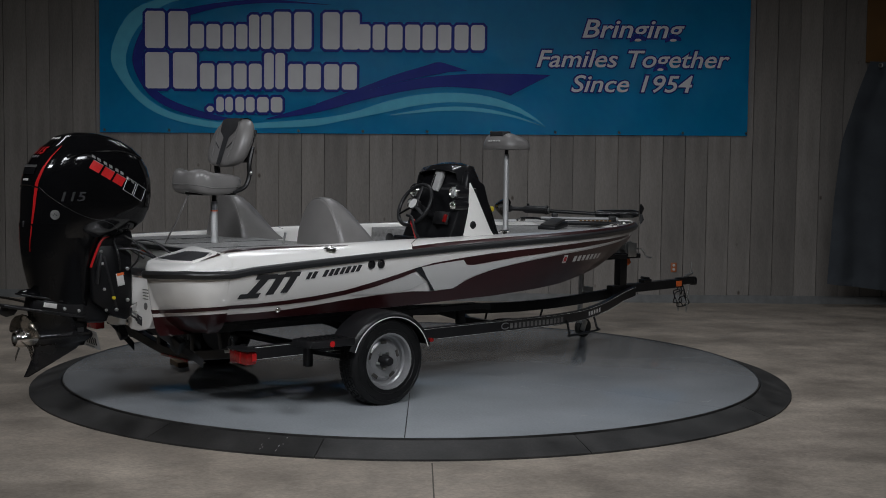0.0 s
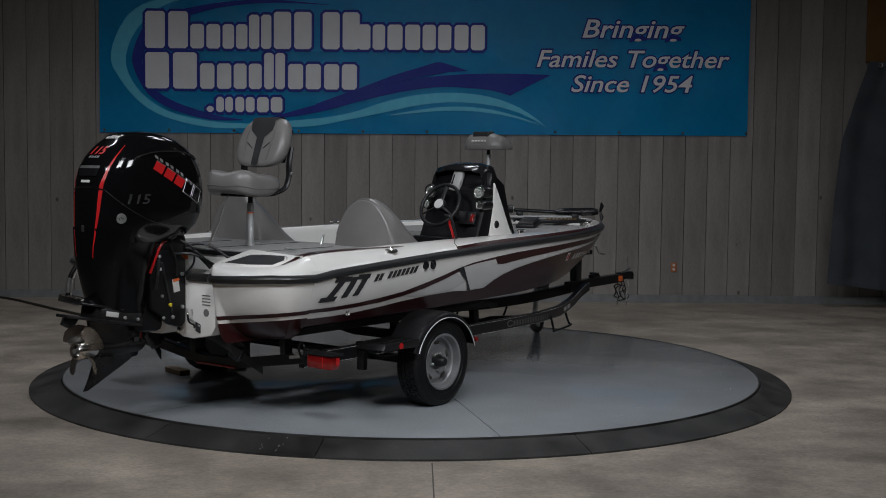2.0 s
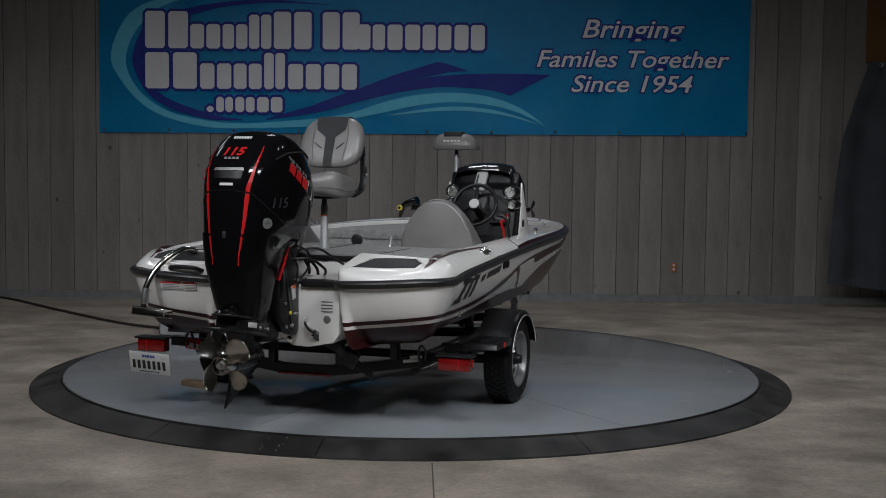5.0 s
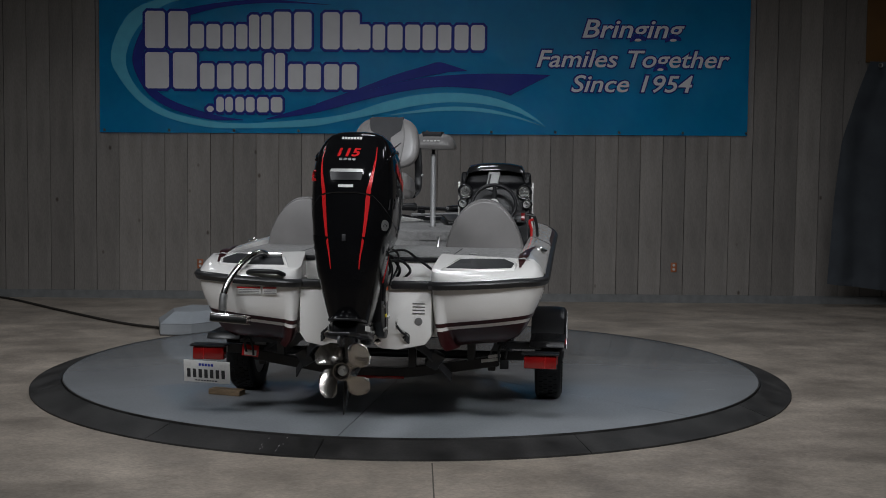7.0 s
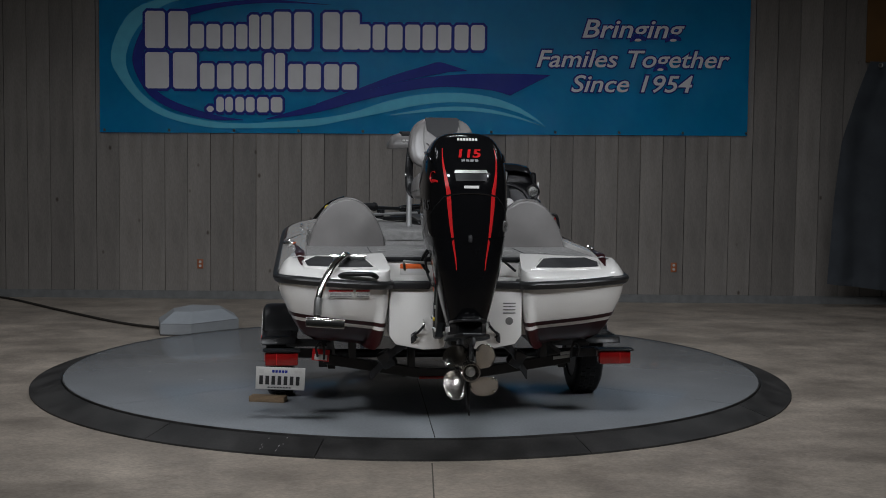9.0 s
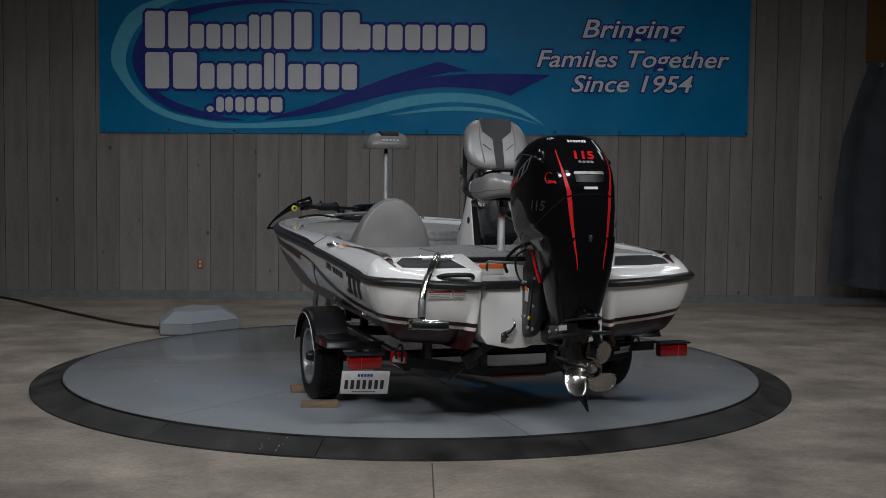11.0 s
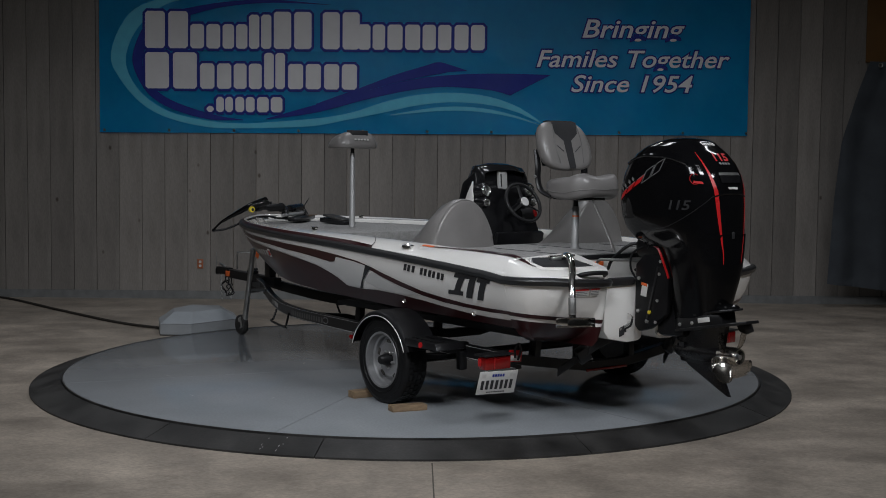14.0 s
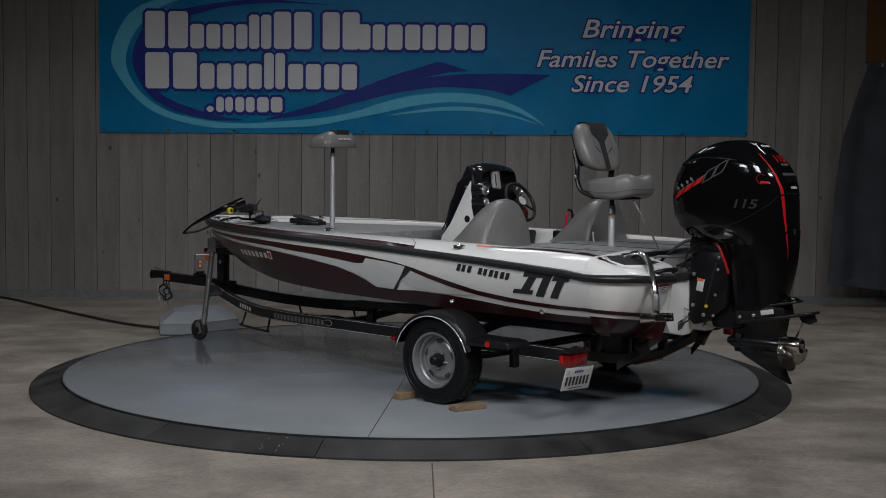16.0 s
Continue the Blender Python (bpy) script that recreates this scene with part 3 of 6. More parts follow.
SILVER_AFT = [(-0.923, 0.884), (-1.047, 0.847), (-1.243, 0.799), (-1.479, 0.757), (-1.221, 0.744), (-1.064, 0.748), (-0.906, 0.765), (-0.772, 0.81)]
STROKE = [(-0.862, 0.928), (-0.928, 0.915), (-0.772, 0.81), (-0.711, 0.742), (-0.673, 0.739), (-0.784, 0.84)]
SILVER_FORE = [(-0.468, 0.958), (-0.691, 0.942), (-0.863, 0.92), (-0.784, 0.84), (-0.698, 0.741), (-0.493, 0.747), (-0.415, 0.797), (-0.311, 0.833), (-0.148, 0.875), (0.088, 0.908), (0.339, 0.937),
               (0.63, 0.962), (0.983, 0.985), (1.5, 1.012), (1.9, 1.03), (1.5, 1.02), (0.977, 0.999), (0.623, 0.988), (0.326, 0.969), (0.069, 0.953), (-0.166, 0.932), (-0.354, 0.913), (-0.427, 0.918)]
DARK_FORE = [(1.9, 1.035), (1.5, 1.024), (0.969, 1.003), (0.616, 0.991), (0.326, 0.972), (0.069, 0.956), (-0.166, 0.935), (-0.354, 0.916), (-0.427, 0.921), (-0.468, 0.96), (-0.474, 0.975), (-0.184, 0.997),
             (0.123, 1.011), (0.454, 1.024), (0.865, 1.038), (1.5, 1.048), (1.9, 1.052)]


def paint(side):
    lay_on = lambda off: (lambda y, z: side_point(side, y, z, off))
    # maroon flank and bottom
    top = table_of(MAROON)
    reach = table_of([(-2.4, 0.2), (0.0, 0.22), (0.8, 0.32), (1.3, 0.55), (1.8, 0.98)])
    bm = bmesh.new()
    ys = [-2.415 + 4.895 * i / 90 for i in range(91)]
    cols = []
    for y in ys:
        z0, zc, zk = min(top(y), rail_z(y) - 0.05), chine_z(y), keel_z(y)
        z0 = max(z0, zc + 0.004)
        lo = zc - (zc - zk) * reach(y)
        cols.append([bm.verts.new(side_point(side, y, z, 0.003) - Vector((0, 0, 0.003 if z < zc else 0))) for z in
                     [z0 + (zc - z0) * k / 6 for k in range(7)] + [zc + (lo - zc) * k / 4 for k in range(1, 5)]])
    for a, b in zip(cols, cols[1:]):
        for i in range(len(a) - 1):
            bm.faces.new((a[i], a[i + 1], b[i + 1], b[i]))
    part("flank_graphic", bm, M["maroon"], hull_ob, "maroon metal-flake flank and bottom", 30)
    part("flank_graphic", sheet(LINE_UP + LINE_LO[::-1], lay_on(0.004)), M["maroon"], hull_ob, "thin maroon line")
    part("flank_graphic", sheet(SILVER_AFT, lay_on(0.005)), M["silver"], hull_ob, "silver grey wedge")
    part("flank_graphic", sheet(SILVER_FORE, lay_on(0.006)), M["silver"], hull_ob, "silver grey sweep")
    part("flank_graphic", sheet(DARK_FORE, lay_on(0.0055)), M["maroon"], hull_ob, "maroon band")
    part("flank_graphic", sheet(STROKE, lay_on(0.0075)), M["black"], hull_ob, "black stroke")
    # maker's and model marks as plain slanted bars; they lean forward on either side
    lean = 0.075 if side > 0 else -0.075

    def mark(y0, y1, z0, z1, mat, k=1.0):
        c = lean * k * (z1 - z0) / 0.15
        part("mark", sheet([(y0 - c, z0), (y1 - c, z0), (y1 + c, z1), (y0 + c, z1)], lay_on(0.005)), mat, hull_ob)

    if side < 0:
        model = [(-1.81, -1.97, 0.803, 0.833, 0.7), (-1.92, -2.10, 0.922, 0.953, 0.7), (-1.92, -1.985, 0.833, 0.922, 0.9), (-2.04, -2.105, 0.793, 0.945, 0.7), (-2.155, -2.285, 0.908, 0.938, 0.7), (-2.145, -2.205, 0.79, 0.908, 0.7)]
        maker = [-1.345 - 0.094 * i for i in range(5)]
    else:
        model = [(-2.18, -2.335, 0.785, 0.815, 0.5), (-2.07, -2.225, 0.905, 0.935, 0.5), (-2.17, -2.235, 0.815, 0.905, 0.9), (-2.04, -2.10, 0.80, 0.93, 0.55), (-1.89, -2.01, 0.912, 0.943, 0.5), (-1.94, -1.995, 0.805, 0.912, 0.55)]
        maker = [-1.40 - 0.09 * i for i in range(5)]
    for y0, y1, z0, z1, k in model:
        mark(y0, y1, z0, z1, M["ink"], k)
    for i, y in enumerate(maker):
        z = 0.885 + 0.08 * (y + 1.83)
        mark(y, y - 0.032, z, z + 0.046, M["ink"], 0.5)
        if i != (1 if side < 0 else 3):
            mark(y - 0.044, y - 0.074, z - 0.004, z + 0.042, M["ink"], 0.5)
    # registration as bars, with its sticker
    each("registration_bar", bars(7, lambda u, v: side_point(side, (0.72 if side < 0 else 0.80) + u, 0.885 + v, 0.006), 0.5, 0.045, 0.62), M["silver"], hull_ob, "pale registration bars")
    part("sticker", sheet([(0.645, 0.88), (0.70, 0.88), (0.70, 0.945), (0.645, 0.945)], lay_on(0.006)), M["paper"], hull_ob, "red and white validation sticker")
    part("sticker", sheet([(0.655, 0.893), (0.69, 0.893), (0.69, 0.932), (0.655, 0.932)], lay_on(0.008)), M["redpaint"], hull_ob)
    for y, z in ((-2.0, 0.69), (-1.22, 0.70)):
        if side < 0 or y < -1.5:
            p = side_point(side, y, z, 0.002)
            part("drain_fitting", lathe([(0.02, -side * 0.006), (0.02, side * 0.006), (0.014, side * 0.01), (0.010, side * 0.004)], p, "x", 18), M["chrome"], hull_ob, "small chrome drain fitting")
    if side > 0:
        for y in (-1.308, -1.225):
            p = side_point(1, y, 0.962, 0.0)
            part("through_hull", lathe([(0.03, -0.01), (0.03, 0.006), (0.022, 0.01), (0.018, 0.002)], p, "x", 20), M["plastic"], hull_ob, "round black through-hull fitting")


paint(1)
paint(-1)


# ---- stern sponsons on both sides of the motor ----
def plan(side, off=0.0, tuck=(0.05, 0.5, 0.6, 1.1, 1.0)):
    """The stern's outline seen from above, from the motor well round the corner to the side; tuck: how far each stretch draws in with off."""
    base = smooth_path([(0.43, -2.3, 0), (0.41, -2.5, 0), (0.405, -2.6, 0), (0.45, -2.665, 0), (0.56, -2.692, 0), (0.70, -2.70, 0), (0.83, -2.688, 0), (0.955, -2.645, 0), (1.04, -2.575, 0), (1.081, -2.48, 0), (1.09, -2.39, 0)], 5)
    out = []
    for i, p in enumerate(base):
        d = (base[min(i + 1, len(base) - 1)] - base[max(i - 1, 0)]).normalized()
        n = Vector((-d.y, d.x, 0))
        q = p + n * off * float(np.interp(p.x, [0.42, 0.47, 0.6, 0.9, 1.05], tuck))
        out.append(Vector((side * q.x, q.y, 0)))
    return out


def sponson(side):
    under = (0.4, 1.35, 1.5, 1.3, 1.0)
    white_levels = [(0.70, 0.089), (0.74, 0.067), (0.80, 0.036), (0.86, 0.015), (0.93, 0.001), (0.955, 0.0)]
    sag = lambda p, z: z - 0.068 * max(0.0, min(1.0, (1.05 - abs(p.x)) / 0.58)) * min(1.0, max(0.0, (0.86 - z) / 0.12))
    loops = [[p + Vector((0, 0, sag(p, z))) for p in plan(side, off, under)] for z, off in white_levels]
    for rise, base, off in ((0.03, 0.972, 0.014), (0.07, 0.982, 0.04), (0.095, 0.99, 0.075)):
        loops.append([p + Vector((0, 0, base + rise * min(max((p.y + 2.66) / 0.34, 0), 1))) for p in plan(side, off)])
    sp = part("sponson", rings(loops), M["white"], boat, "white rounded stern quarter", 50)
    low = [[p + Vector((0, 0, sag(p, z))) for p in plan(side, off, under)] for z, off in ((0.575, 0.23), (0.61, 0.155), (0.655, 0.115), (0.70, 0.087))]
    part("underside", rings(low), M["maroon"], sp, "maroon underside", 50)
    band = [[p + Vector((0, 0, sag(p, z))) for p in plan(side, off, under)] for z, off in ((0.722, 0.09), (0.722, 0.073), (0.745, 0.060), (0.745, 0.08))]
    part("pinstripe", rings(band, cap=False), M["maroon"], sp, "maroon pinstripe")
    # tray with its grip pad: a raised white lip round a black textured pad
    z_at = lambda y: 1.004 + 0.095 * min(max((y + 2.66) / 0.34, 0), 1)
    ring_out = [(0.49, -2.595), (0.565, -2.44), (0.66, -2.425), (0.84, -2.42), (0.90, -2.49), (0.885, -2.575), (0.70, -2.60)]
    if side < 0:
        ring_out = [(0.505, -2.595), (0.56, -2.44), (0.66, -2.42), (0.86, -2.41), (0.92, -2.49), (0.90, -2.575), (0.70, -2.60)]
    pts = [Vector((side * x, y, 0)) for x, y in ring_out]
    c = sum(pts, Vector()) / len(pts)
    lip = []
    for k, dz in ((1.13, -0.008), (1.09, 0.004), (1.03, 0.005), (1.0, -0.004)):
        lip.append([Vector((*(c + (p - c) * k).xy, z_at((c + (p - c) * k).y) - 0.006 + dz)) for p in pts])
    part("tray_lip", rings(lip, cap=False), M["white"], sp, smooth=60)
    part("grip_pad", rings([[Vector((*p.xy, z_at(p.y) - 0.008 + d)) for p in [c + (q - c) * k for q in pts]] for d, k in ((0, 1.0), (0.006, 1.0), (0.008, 0.97))]), M["charcoal"], sp, "black textured grip pad")
    # maroon ribbon over the quarter
    a = smooth_path([(1.01, -1.45, 0), (0.985, -1.95, 0), (0.985, -2.3, 0), (0.945, -2.54, 0)], 8)
    b = smooth_path([(1.005, -1.45, 0), (0.962, -1.95, 0), (0.925, -2.3, 0), (0.935, -2.545, 0)], 8)
    bm = bmesh.new()
    zz = lambda p: max(cap_point(1, p.y, p.x).z if p.y > -2.4 else 0.0, z_at(p.y) - 0.014 if p.y < -2.3 else 0.0) + 0.005
    va, vb = [bm.verts.new((side * p.x, p.y, zz(p))) for p in a], [bm.verts.new((side * p.x, p.y, zz(p))) for p in b]
    for i in range(len(va) - 1):
        bm.faces.new((va[i], va[i + 1], vb[i + 1], vb[i]))
    part("ribbon", bm, M["maroon"], sp, "maroon ribbon")


def cap_profile(y):
    """The gunwale's section from the rub rail inwards, as (inset, z)."""
    w, zr, zt = rail_w(y), rail_z(y), top_z(y)
    k = min(1.0, w / 0.4)
    return [(0.0, zr - 0.02), (0.0, zr + 0.02), (0.012 * k, zr + 0.035), (0.05 * k, zr + 0.4 * (zt - zr) + 0.022), (0.095 * k, zt - 0.012), (0.135 * k, zt), (0.165 * k, zt - 0.004), (0.175 * k, zt - 0.02), (0.18 * k, zt - 0.05)]


def cap_point(side, y, x):
    w = rail_w(y)
    pr = cap_profile(y)
    ins = [p[0] for p in pr[1:]]
    z = float(np.interp(w - x, ins, [p[1] for p in pr[1:]]))
    return Vector((side * x, y, z))


def gunwale(side):
    bm = bmesh.new()
    rows = []
    for y in [v for v in STATIONS if v > -2.47] + [Y_BOW - 0.001]:
        w = rail_w(y)
        row = [Vector((side * max(w - i, 0), y, z)) for i, z in cap_profile(y)]
        row += [Vector((row[-1].x, y, 0.78 if -1.35 < y < 0.25 else DECK - 0.03))]
        rows.append([bm.verts.new(p) for p in row])
    for a, b in zip(rows, rows[1:]):
        for i in range(len(a) - 1):
            bm.faces.new((a[i], a[i + 1], b[i + 1], b[i]))
    bmesh.ops.remove_doubles(bm, verts=bm.verts, dist=1e-5)
    g = part("gunwale", bm, M["white"], boat, "white moulded gunwale", 45)
    # maroon band above the rub rail, forward of the moulding's joint
    bm = bmesh.new()
    vs = []
    for i in range(70):
        y = -0.95 + 3.4 * i / 69
        w, pr = rail_w(y), cap_profile(y)
        s = min(1, 0.25 + i / 9)
        hi = pr[3]
        p0, p1 = Vector((side * (w - pr[1][0] + 0.003), y, pr[1][1])), Vector((side * (w - hi[0] * 0.45 * s + 0.003), y, pr[2][1] + (hi[1] - pr[2][1]) * 0.42 * s + 0.003))
        vs.append((bm.verts.new(p0), bm.verts.new(Vector((side * (w - pr[2][0] + 0.003), y, pr[2][1]))), bm.verts.new(p1)))
    for a, b in zip(vs, vs[1:]):
        for i in range(2):
            bm.faces.new((a[i], a[i + 1], b[i + 1], b[i]))
    part("gunwale_band", bm, M["maroon"], g, "maroon band over the rub rail", 60)
    # joint of the moulding
    pr = [Vector((side * (rail_w(y) - i + 0.001), y, z + 0.001)) for y, (i, z) in zip([-0.95, -0.95, -0.94, -0.92, -0.86, -0.8, -0.74, -0.7, -0.7], cap_profile(-0.9))]
    part("seam", tube(pr[1:8], 0.0025, 6), M["ink"], g)
    # cleat and small fittings
    yc = -1.321 if side < 0 else -1.62
    p = cap_point(side, yc, rail_w(yc) - 0.055)
    cl = part("fuel_cap" if side < 0 else "cleat", lathe([(0.045, -0.004), (0.045, 0.006), (0.036, 0.014), (0.012, 0.016), (0.008, 0.026), (0.0, 0.027)], p + Vector((0, 0, 0.004)), "z", 20), M["chrome"], g, "round chrome fitting")
    if side < 0:
        q = lambda u, v: cap_point(side, -1.44 - u, rail_w(-1.5) - 0.055 - v) + Vector((0, 0, 0.004))
        part("warning_label", sheet([(0, 0), (0.13, 0), (0.13, 0.05), (0, 0.05)], q), M["paper"], g, "white and red warning label")
        part("warning_label", sheet([(0.0, 0.028), (0.13, 0.028), (0.13, 0.046), (0, 0.046)], lambda u, v: q(u, v) + Vector((0, 0, 0.002))), M["orange"], g)
    for yy in (0.05, 1.75):
        p = cap_point(side, yy, rail_w(yy) - 0.13)
        part("deck_cleat", tube([p + Vector((0, -0.06, 0.02)), p + Vector((0, -0.035, 0.024)), p + Vector((0, 0.035, 0.024)), p + Vector((0, 0.06, 0.02))], [0.004, 0.008, 0.008, 0.004], 8, box(p + Vector((0, 0, 0.008)), (0.02, 0.05, 0.03), 0.004)), M["chrome"], g, "chrome deck cleat")


for side in (1, -1):
    sponson(side)
    gunwale(side)


def rub_rail():
    half = [Vector((p.x, p.y, 0.918 + 0.03 * min(1, (p.x - 0.45) / 0.5))) for p in plan(1)[4:-1]]
    half += [Vector((rail_w(y), y, rail_z(y))) for y in STATIONS if y > -2.37]
    half += [Vector((0, Y_BOW, rail_z(Y_BOW)))]
    pts = half + [Vector((-p.x, p.y, p.z)) for p in half[-2::-1]]
    loops = []
    for i, p in enumerate(pts):
        d = pts[min(i + 1, len(pts) - 1)] - pts[max(i - 1, 0)]
        n = Vector((d.y, -d.x, 0)).normalized()
        loops.append([p + n * a + Vector((0, 0, b)) for a, b in ((-0.012, -0.026), (0.012, -0.028), (0.022, -0.02), (0.026, -0.006), (0.03, 0.0), (0.026, 0.008), (0.018, 0.02), (-0.012, 0.022))])
    part("rub_rail", rings(loops), M["rail"], boat, "black rubber rub rail", 60)


rub_rail()


# ---- stern: transom, splash well ----
def stern():
    prof = [(-0.41, 0.90), (-0.41, 0.60), (-0.37, 0.545), (-0.2, 0.512), (-0.105, 0.516), (-0.07, 0.53), (-0.055, 0.60), (0.055, 0.60), (0.07, 0.53), (0.105, 0.516), (0.2, 0.512), (0.37, 0.545), (0.41, 0.60), (0.41, 0.90)]
    tr = part("transom", prism(prof, "y", -2.60, -2.35, 0.012), M["white"], boat, "white transom panel")
    part("transom_trim", box((-0.31, -2.6, 0.912), (0.3, 0.05, 0.05), 0.012), M["rail"], tr, "black transom trim")
    part("transom_trim", box((0.31, -2.6, 0.912), (0.3, 0.05, 0.05), 0.012), M["rail"], tr)
    part("splash_well", box((0, -2.46, 0.885), (0.92, 0.24, 0.03), 0.006), M["white"], boat, "white splash well floor")
    w = part("well_wall", box((0, -2.30, 0.965), (0.94, 0.03, 0.16), 0.006), M["white"], boat)
    part("well_gap", box((0, -2.312, 1.048), (0.94, 0.03, 0.03), 0.004), M["plastic"], w, "black slot under the deck's edge")
    part("warning_label", box((-0.24, -2.318, 0.985), (0.17, 0.003, 0.07), 0.001), M["paper"], w, "orange and white warning label")
    part("warning_label", box((-0.24, -2.3205, 1.004), (0.17, 0.002, 0.03), 0.0005), M["orange"], w)
    # port quarter: two warning labels on the rear face, grab handle
    for x, wd, y, turn in ((-0.705, 0.15, -2.686, 0), (-0.575, 0.085, -2.683, 5)):
        put = Matrix.Translation((x, y, 0.868)) @ Euler((radians(15), 0, radians(turn))).to_matrix().to_4x4()

        def flat(cz, w, d, h):
            bm = box((0, -d, cz), (w, 0.0015, h), 0.0004)
            bmesh.ops.transform(bm, matrix=put, verts=bm.verts)
            return bm

        lb = part("warning_label", flat(0, wd, 0.0, 0.05), M["paper"], tr, "white label with a red head")
        part("label_head", flat(0.018, wd * 0.97, 0.001, 0.011), M["redpaint"], lb)
        for dz in (0.004, -0.007, -0.017):
            part("text_bar", flat(dz, wd * 0.85, 0.001, 0.004), M["piping"], lb)
    for k in range(4):
        part("capacity_mark", box((0.33, -2.602, 0.80 - 0.02 * k), (0.075, 0.003, 0.006), 0.0005), M["piping"], tr)
    part("round_mark", lathe([(0.024, 0.0), (0.024, -0.003), (0.02, -0.004)], (0.33, -2.6, 0.69), "y", 20), M["piping"], tr, "round grey mark")
    for sx in (-1, 1):
        part("tow_eye", tube(smooth_path([(sx * 0.20, -2.60, 0.645), (sx * 0.20, -2.635, 0.655), (sx * 0.20, -2.64, 0.68), (sx * 0.20, -2.60, 0.70)], 5), 0.006, 8), M["chrome"], tr, "stainless tow eye")
    hd = smooth_path([(-0.72, -2.66, 0.965), (-0.69, -2.71, 0.985), (-0.60, -2.725, 0.99), (-0.52, -2.72, 0.985), (-0.49, -2.67, 0.965)], 5)
    part("grab_handle", tube(hd, 0.014, 10), M["plastic"], tr, "black grab handle")
    part("drain_plug", lathe([(0.02, 0), (0.02, -0.01), (0.012, -0.014)], (0.08, -2.6, 0.56), "y", 12), M["chrome"], tr)


stern()


def boarding_ladder():
    path = smooth_path([(-0.655, -2.47, 1.075), (-0.685, -2.56, 1.085), (-0.75, -2.66, 1.03), (-0.81, -2.725, 0.935), (-0.84, -2.765, 0.83), (-0.845, -2.775, 0.685)], 6)
    l = part("boarding_ladder", tube(path, 0.022, 14), M["polished"], boat, "polished stainless folding boarding ladder")
    part("clamp_sleeve", tube(path[-8:-3], 0.0245, 14), M["galv"], l)
    # a folded step: a shallow tray with turned-down edges
    st = part("ladder_step", box((-0.80, -2.755, 0.722), (0.225, 0.105, 0.008), 0.003, (-9, 4, 0)), M["polished"], l, "polished stainless step")
    for dy, dz in ((-0.052, 0.0), (0.052, -0.016)):
        part("step_lip", box((-0.80, -2.755 + dy, 0.702 + dz), (0.225, 0.006, 0.045), 0.002, (-9, 4, 0)), M["polished"], st)
    for dx in (-0.111, 0.111):
        part("step_lip", box((-0.80 + dx, -2.755, 0.70 - dx * 0.07), (0.006, 0.105, 0.045), 0.002, (-9, 4, 0)), M["polished"], st)
    for k in range(3):
        part("step_slot", box((-0.865 + 0.065 * k, -2.755, 0.7275 - 0.0045 * (k - 1)), (0.045, 0.05, 0.003), 0.001, (-9, 4, 0)), M["charcoal"], st, "black grip slot")
    br = part("ladder_bracket", box((-0.655, -2.45, 1.066), (0.19, 0.05, 0.022), 0.006), M["galv"], l, "steel hinge bracket")
    part("hinge_pin", tube([(-0.765, -2.462, 1.078), (-0.55, -2.462, 1.078)], 0.009, 8), M["polished"], br)


boarding_ladder()


# ---- decks and cockpit ----
def deck_outline(y0, y1, inset, n=24):
    ys = [y0 + (y1 - y0) * i / n for i in range(n + 1)]
    right = [(max(rail_w(y) - inset * min(1, rail_w(y) / 0.4), 0.01), y) for y in ys]
    return right + [(-x, y) for x, y in right[::-1]]


def decks():
    rear = part("rear_deck", prism(deck_outline(-2.30, -1.32, 0.176, 10), "z", 1.03, DECK, 0.006), M["carpet"], boat, "grey carpeted rear deck")
    part("front_deck", prism(deck_outline(0.22, 2.4, 0.182, 30), "z", 1.0, 1.09, 0.006), M["carpet"], boat, "grey carpeted front deck")
    part("deck_step", prism(deck_outline(-0.02, 0.26, 0.182, 6), "z", 0.84, 0.93, 0.006), M["carpet"], boat, "grey carpeted step")
    part("step_riser", box((0, 0.235, 0.92), (1.82, 0.03, 0.2), 0.004), M["carpet"], boat)
    part("cockpit_floor", prism(deck_outline(-1.4, 0.3, 0.18, 10), "z", 0.70, 0.72), M["carpet"], boat, "grey carpeted cockpit floor")
    part("cockpit_bulkhead", box((0, -1.33, 0.9), (1.8, 0.03, 0.3), 0.004), M["white"], boat)
    # white tray forward of the front deck
    part("bow_panel", prism([(0.30, 2.05), (0.17, 2.32), (-0.17, 2.32), (-0.30, 2.05)], "z", 1.09, 1.112, 0.008), M["white"], boat, "white bow panel")
    for x, y in ((-0.42, -1.95), (0.42, -1.95), (0.62, -2.12), (-0.15, -1.7)):
        part("hatch_latch", lathe([(0.03, 0.0), (0.03, 0.004), (0.022, 0.006)], (x, y, DECK), "z", 16), M["galv"], rear, "flush round latch")
    for x, y0, y1 in ((0.0, -2.25, -1.35), (-0.5, -2.25, -1.6), (0.5, -2.25, -1.6)):
        part("hatch_seam", box((x, (y0 + y1) / 2, DECK + 0.001), (0.006, y1 - y0, 0.004)), M["charcoal"], rear)
    part("deck_rod", tube([(0.32, -1.52, DECK), (0.32, -1.51, DECK + 0.02), (0.325, -1.5, DECK + 0.075)], 0.009, 8), M["galv"], rear, "short pull rod")
    # speaker and tray on the port liner
    part("speaker", lathe([(0.05, 0), (0.05, -0.012), (0.04, -0.016)], (-0.64, 0.22, 1.0), "y", 24), M["plastic"], boat, "oval black speaker")
    part("side_tray", box((-0.93, -1.2, 1.04), (0.05, 0.22, 0.07), 0.01), M["plastic"], boat, "black side tray")


decks()


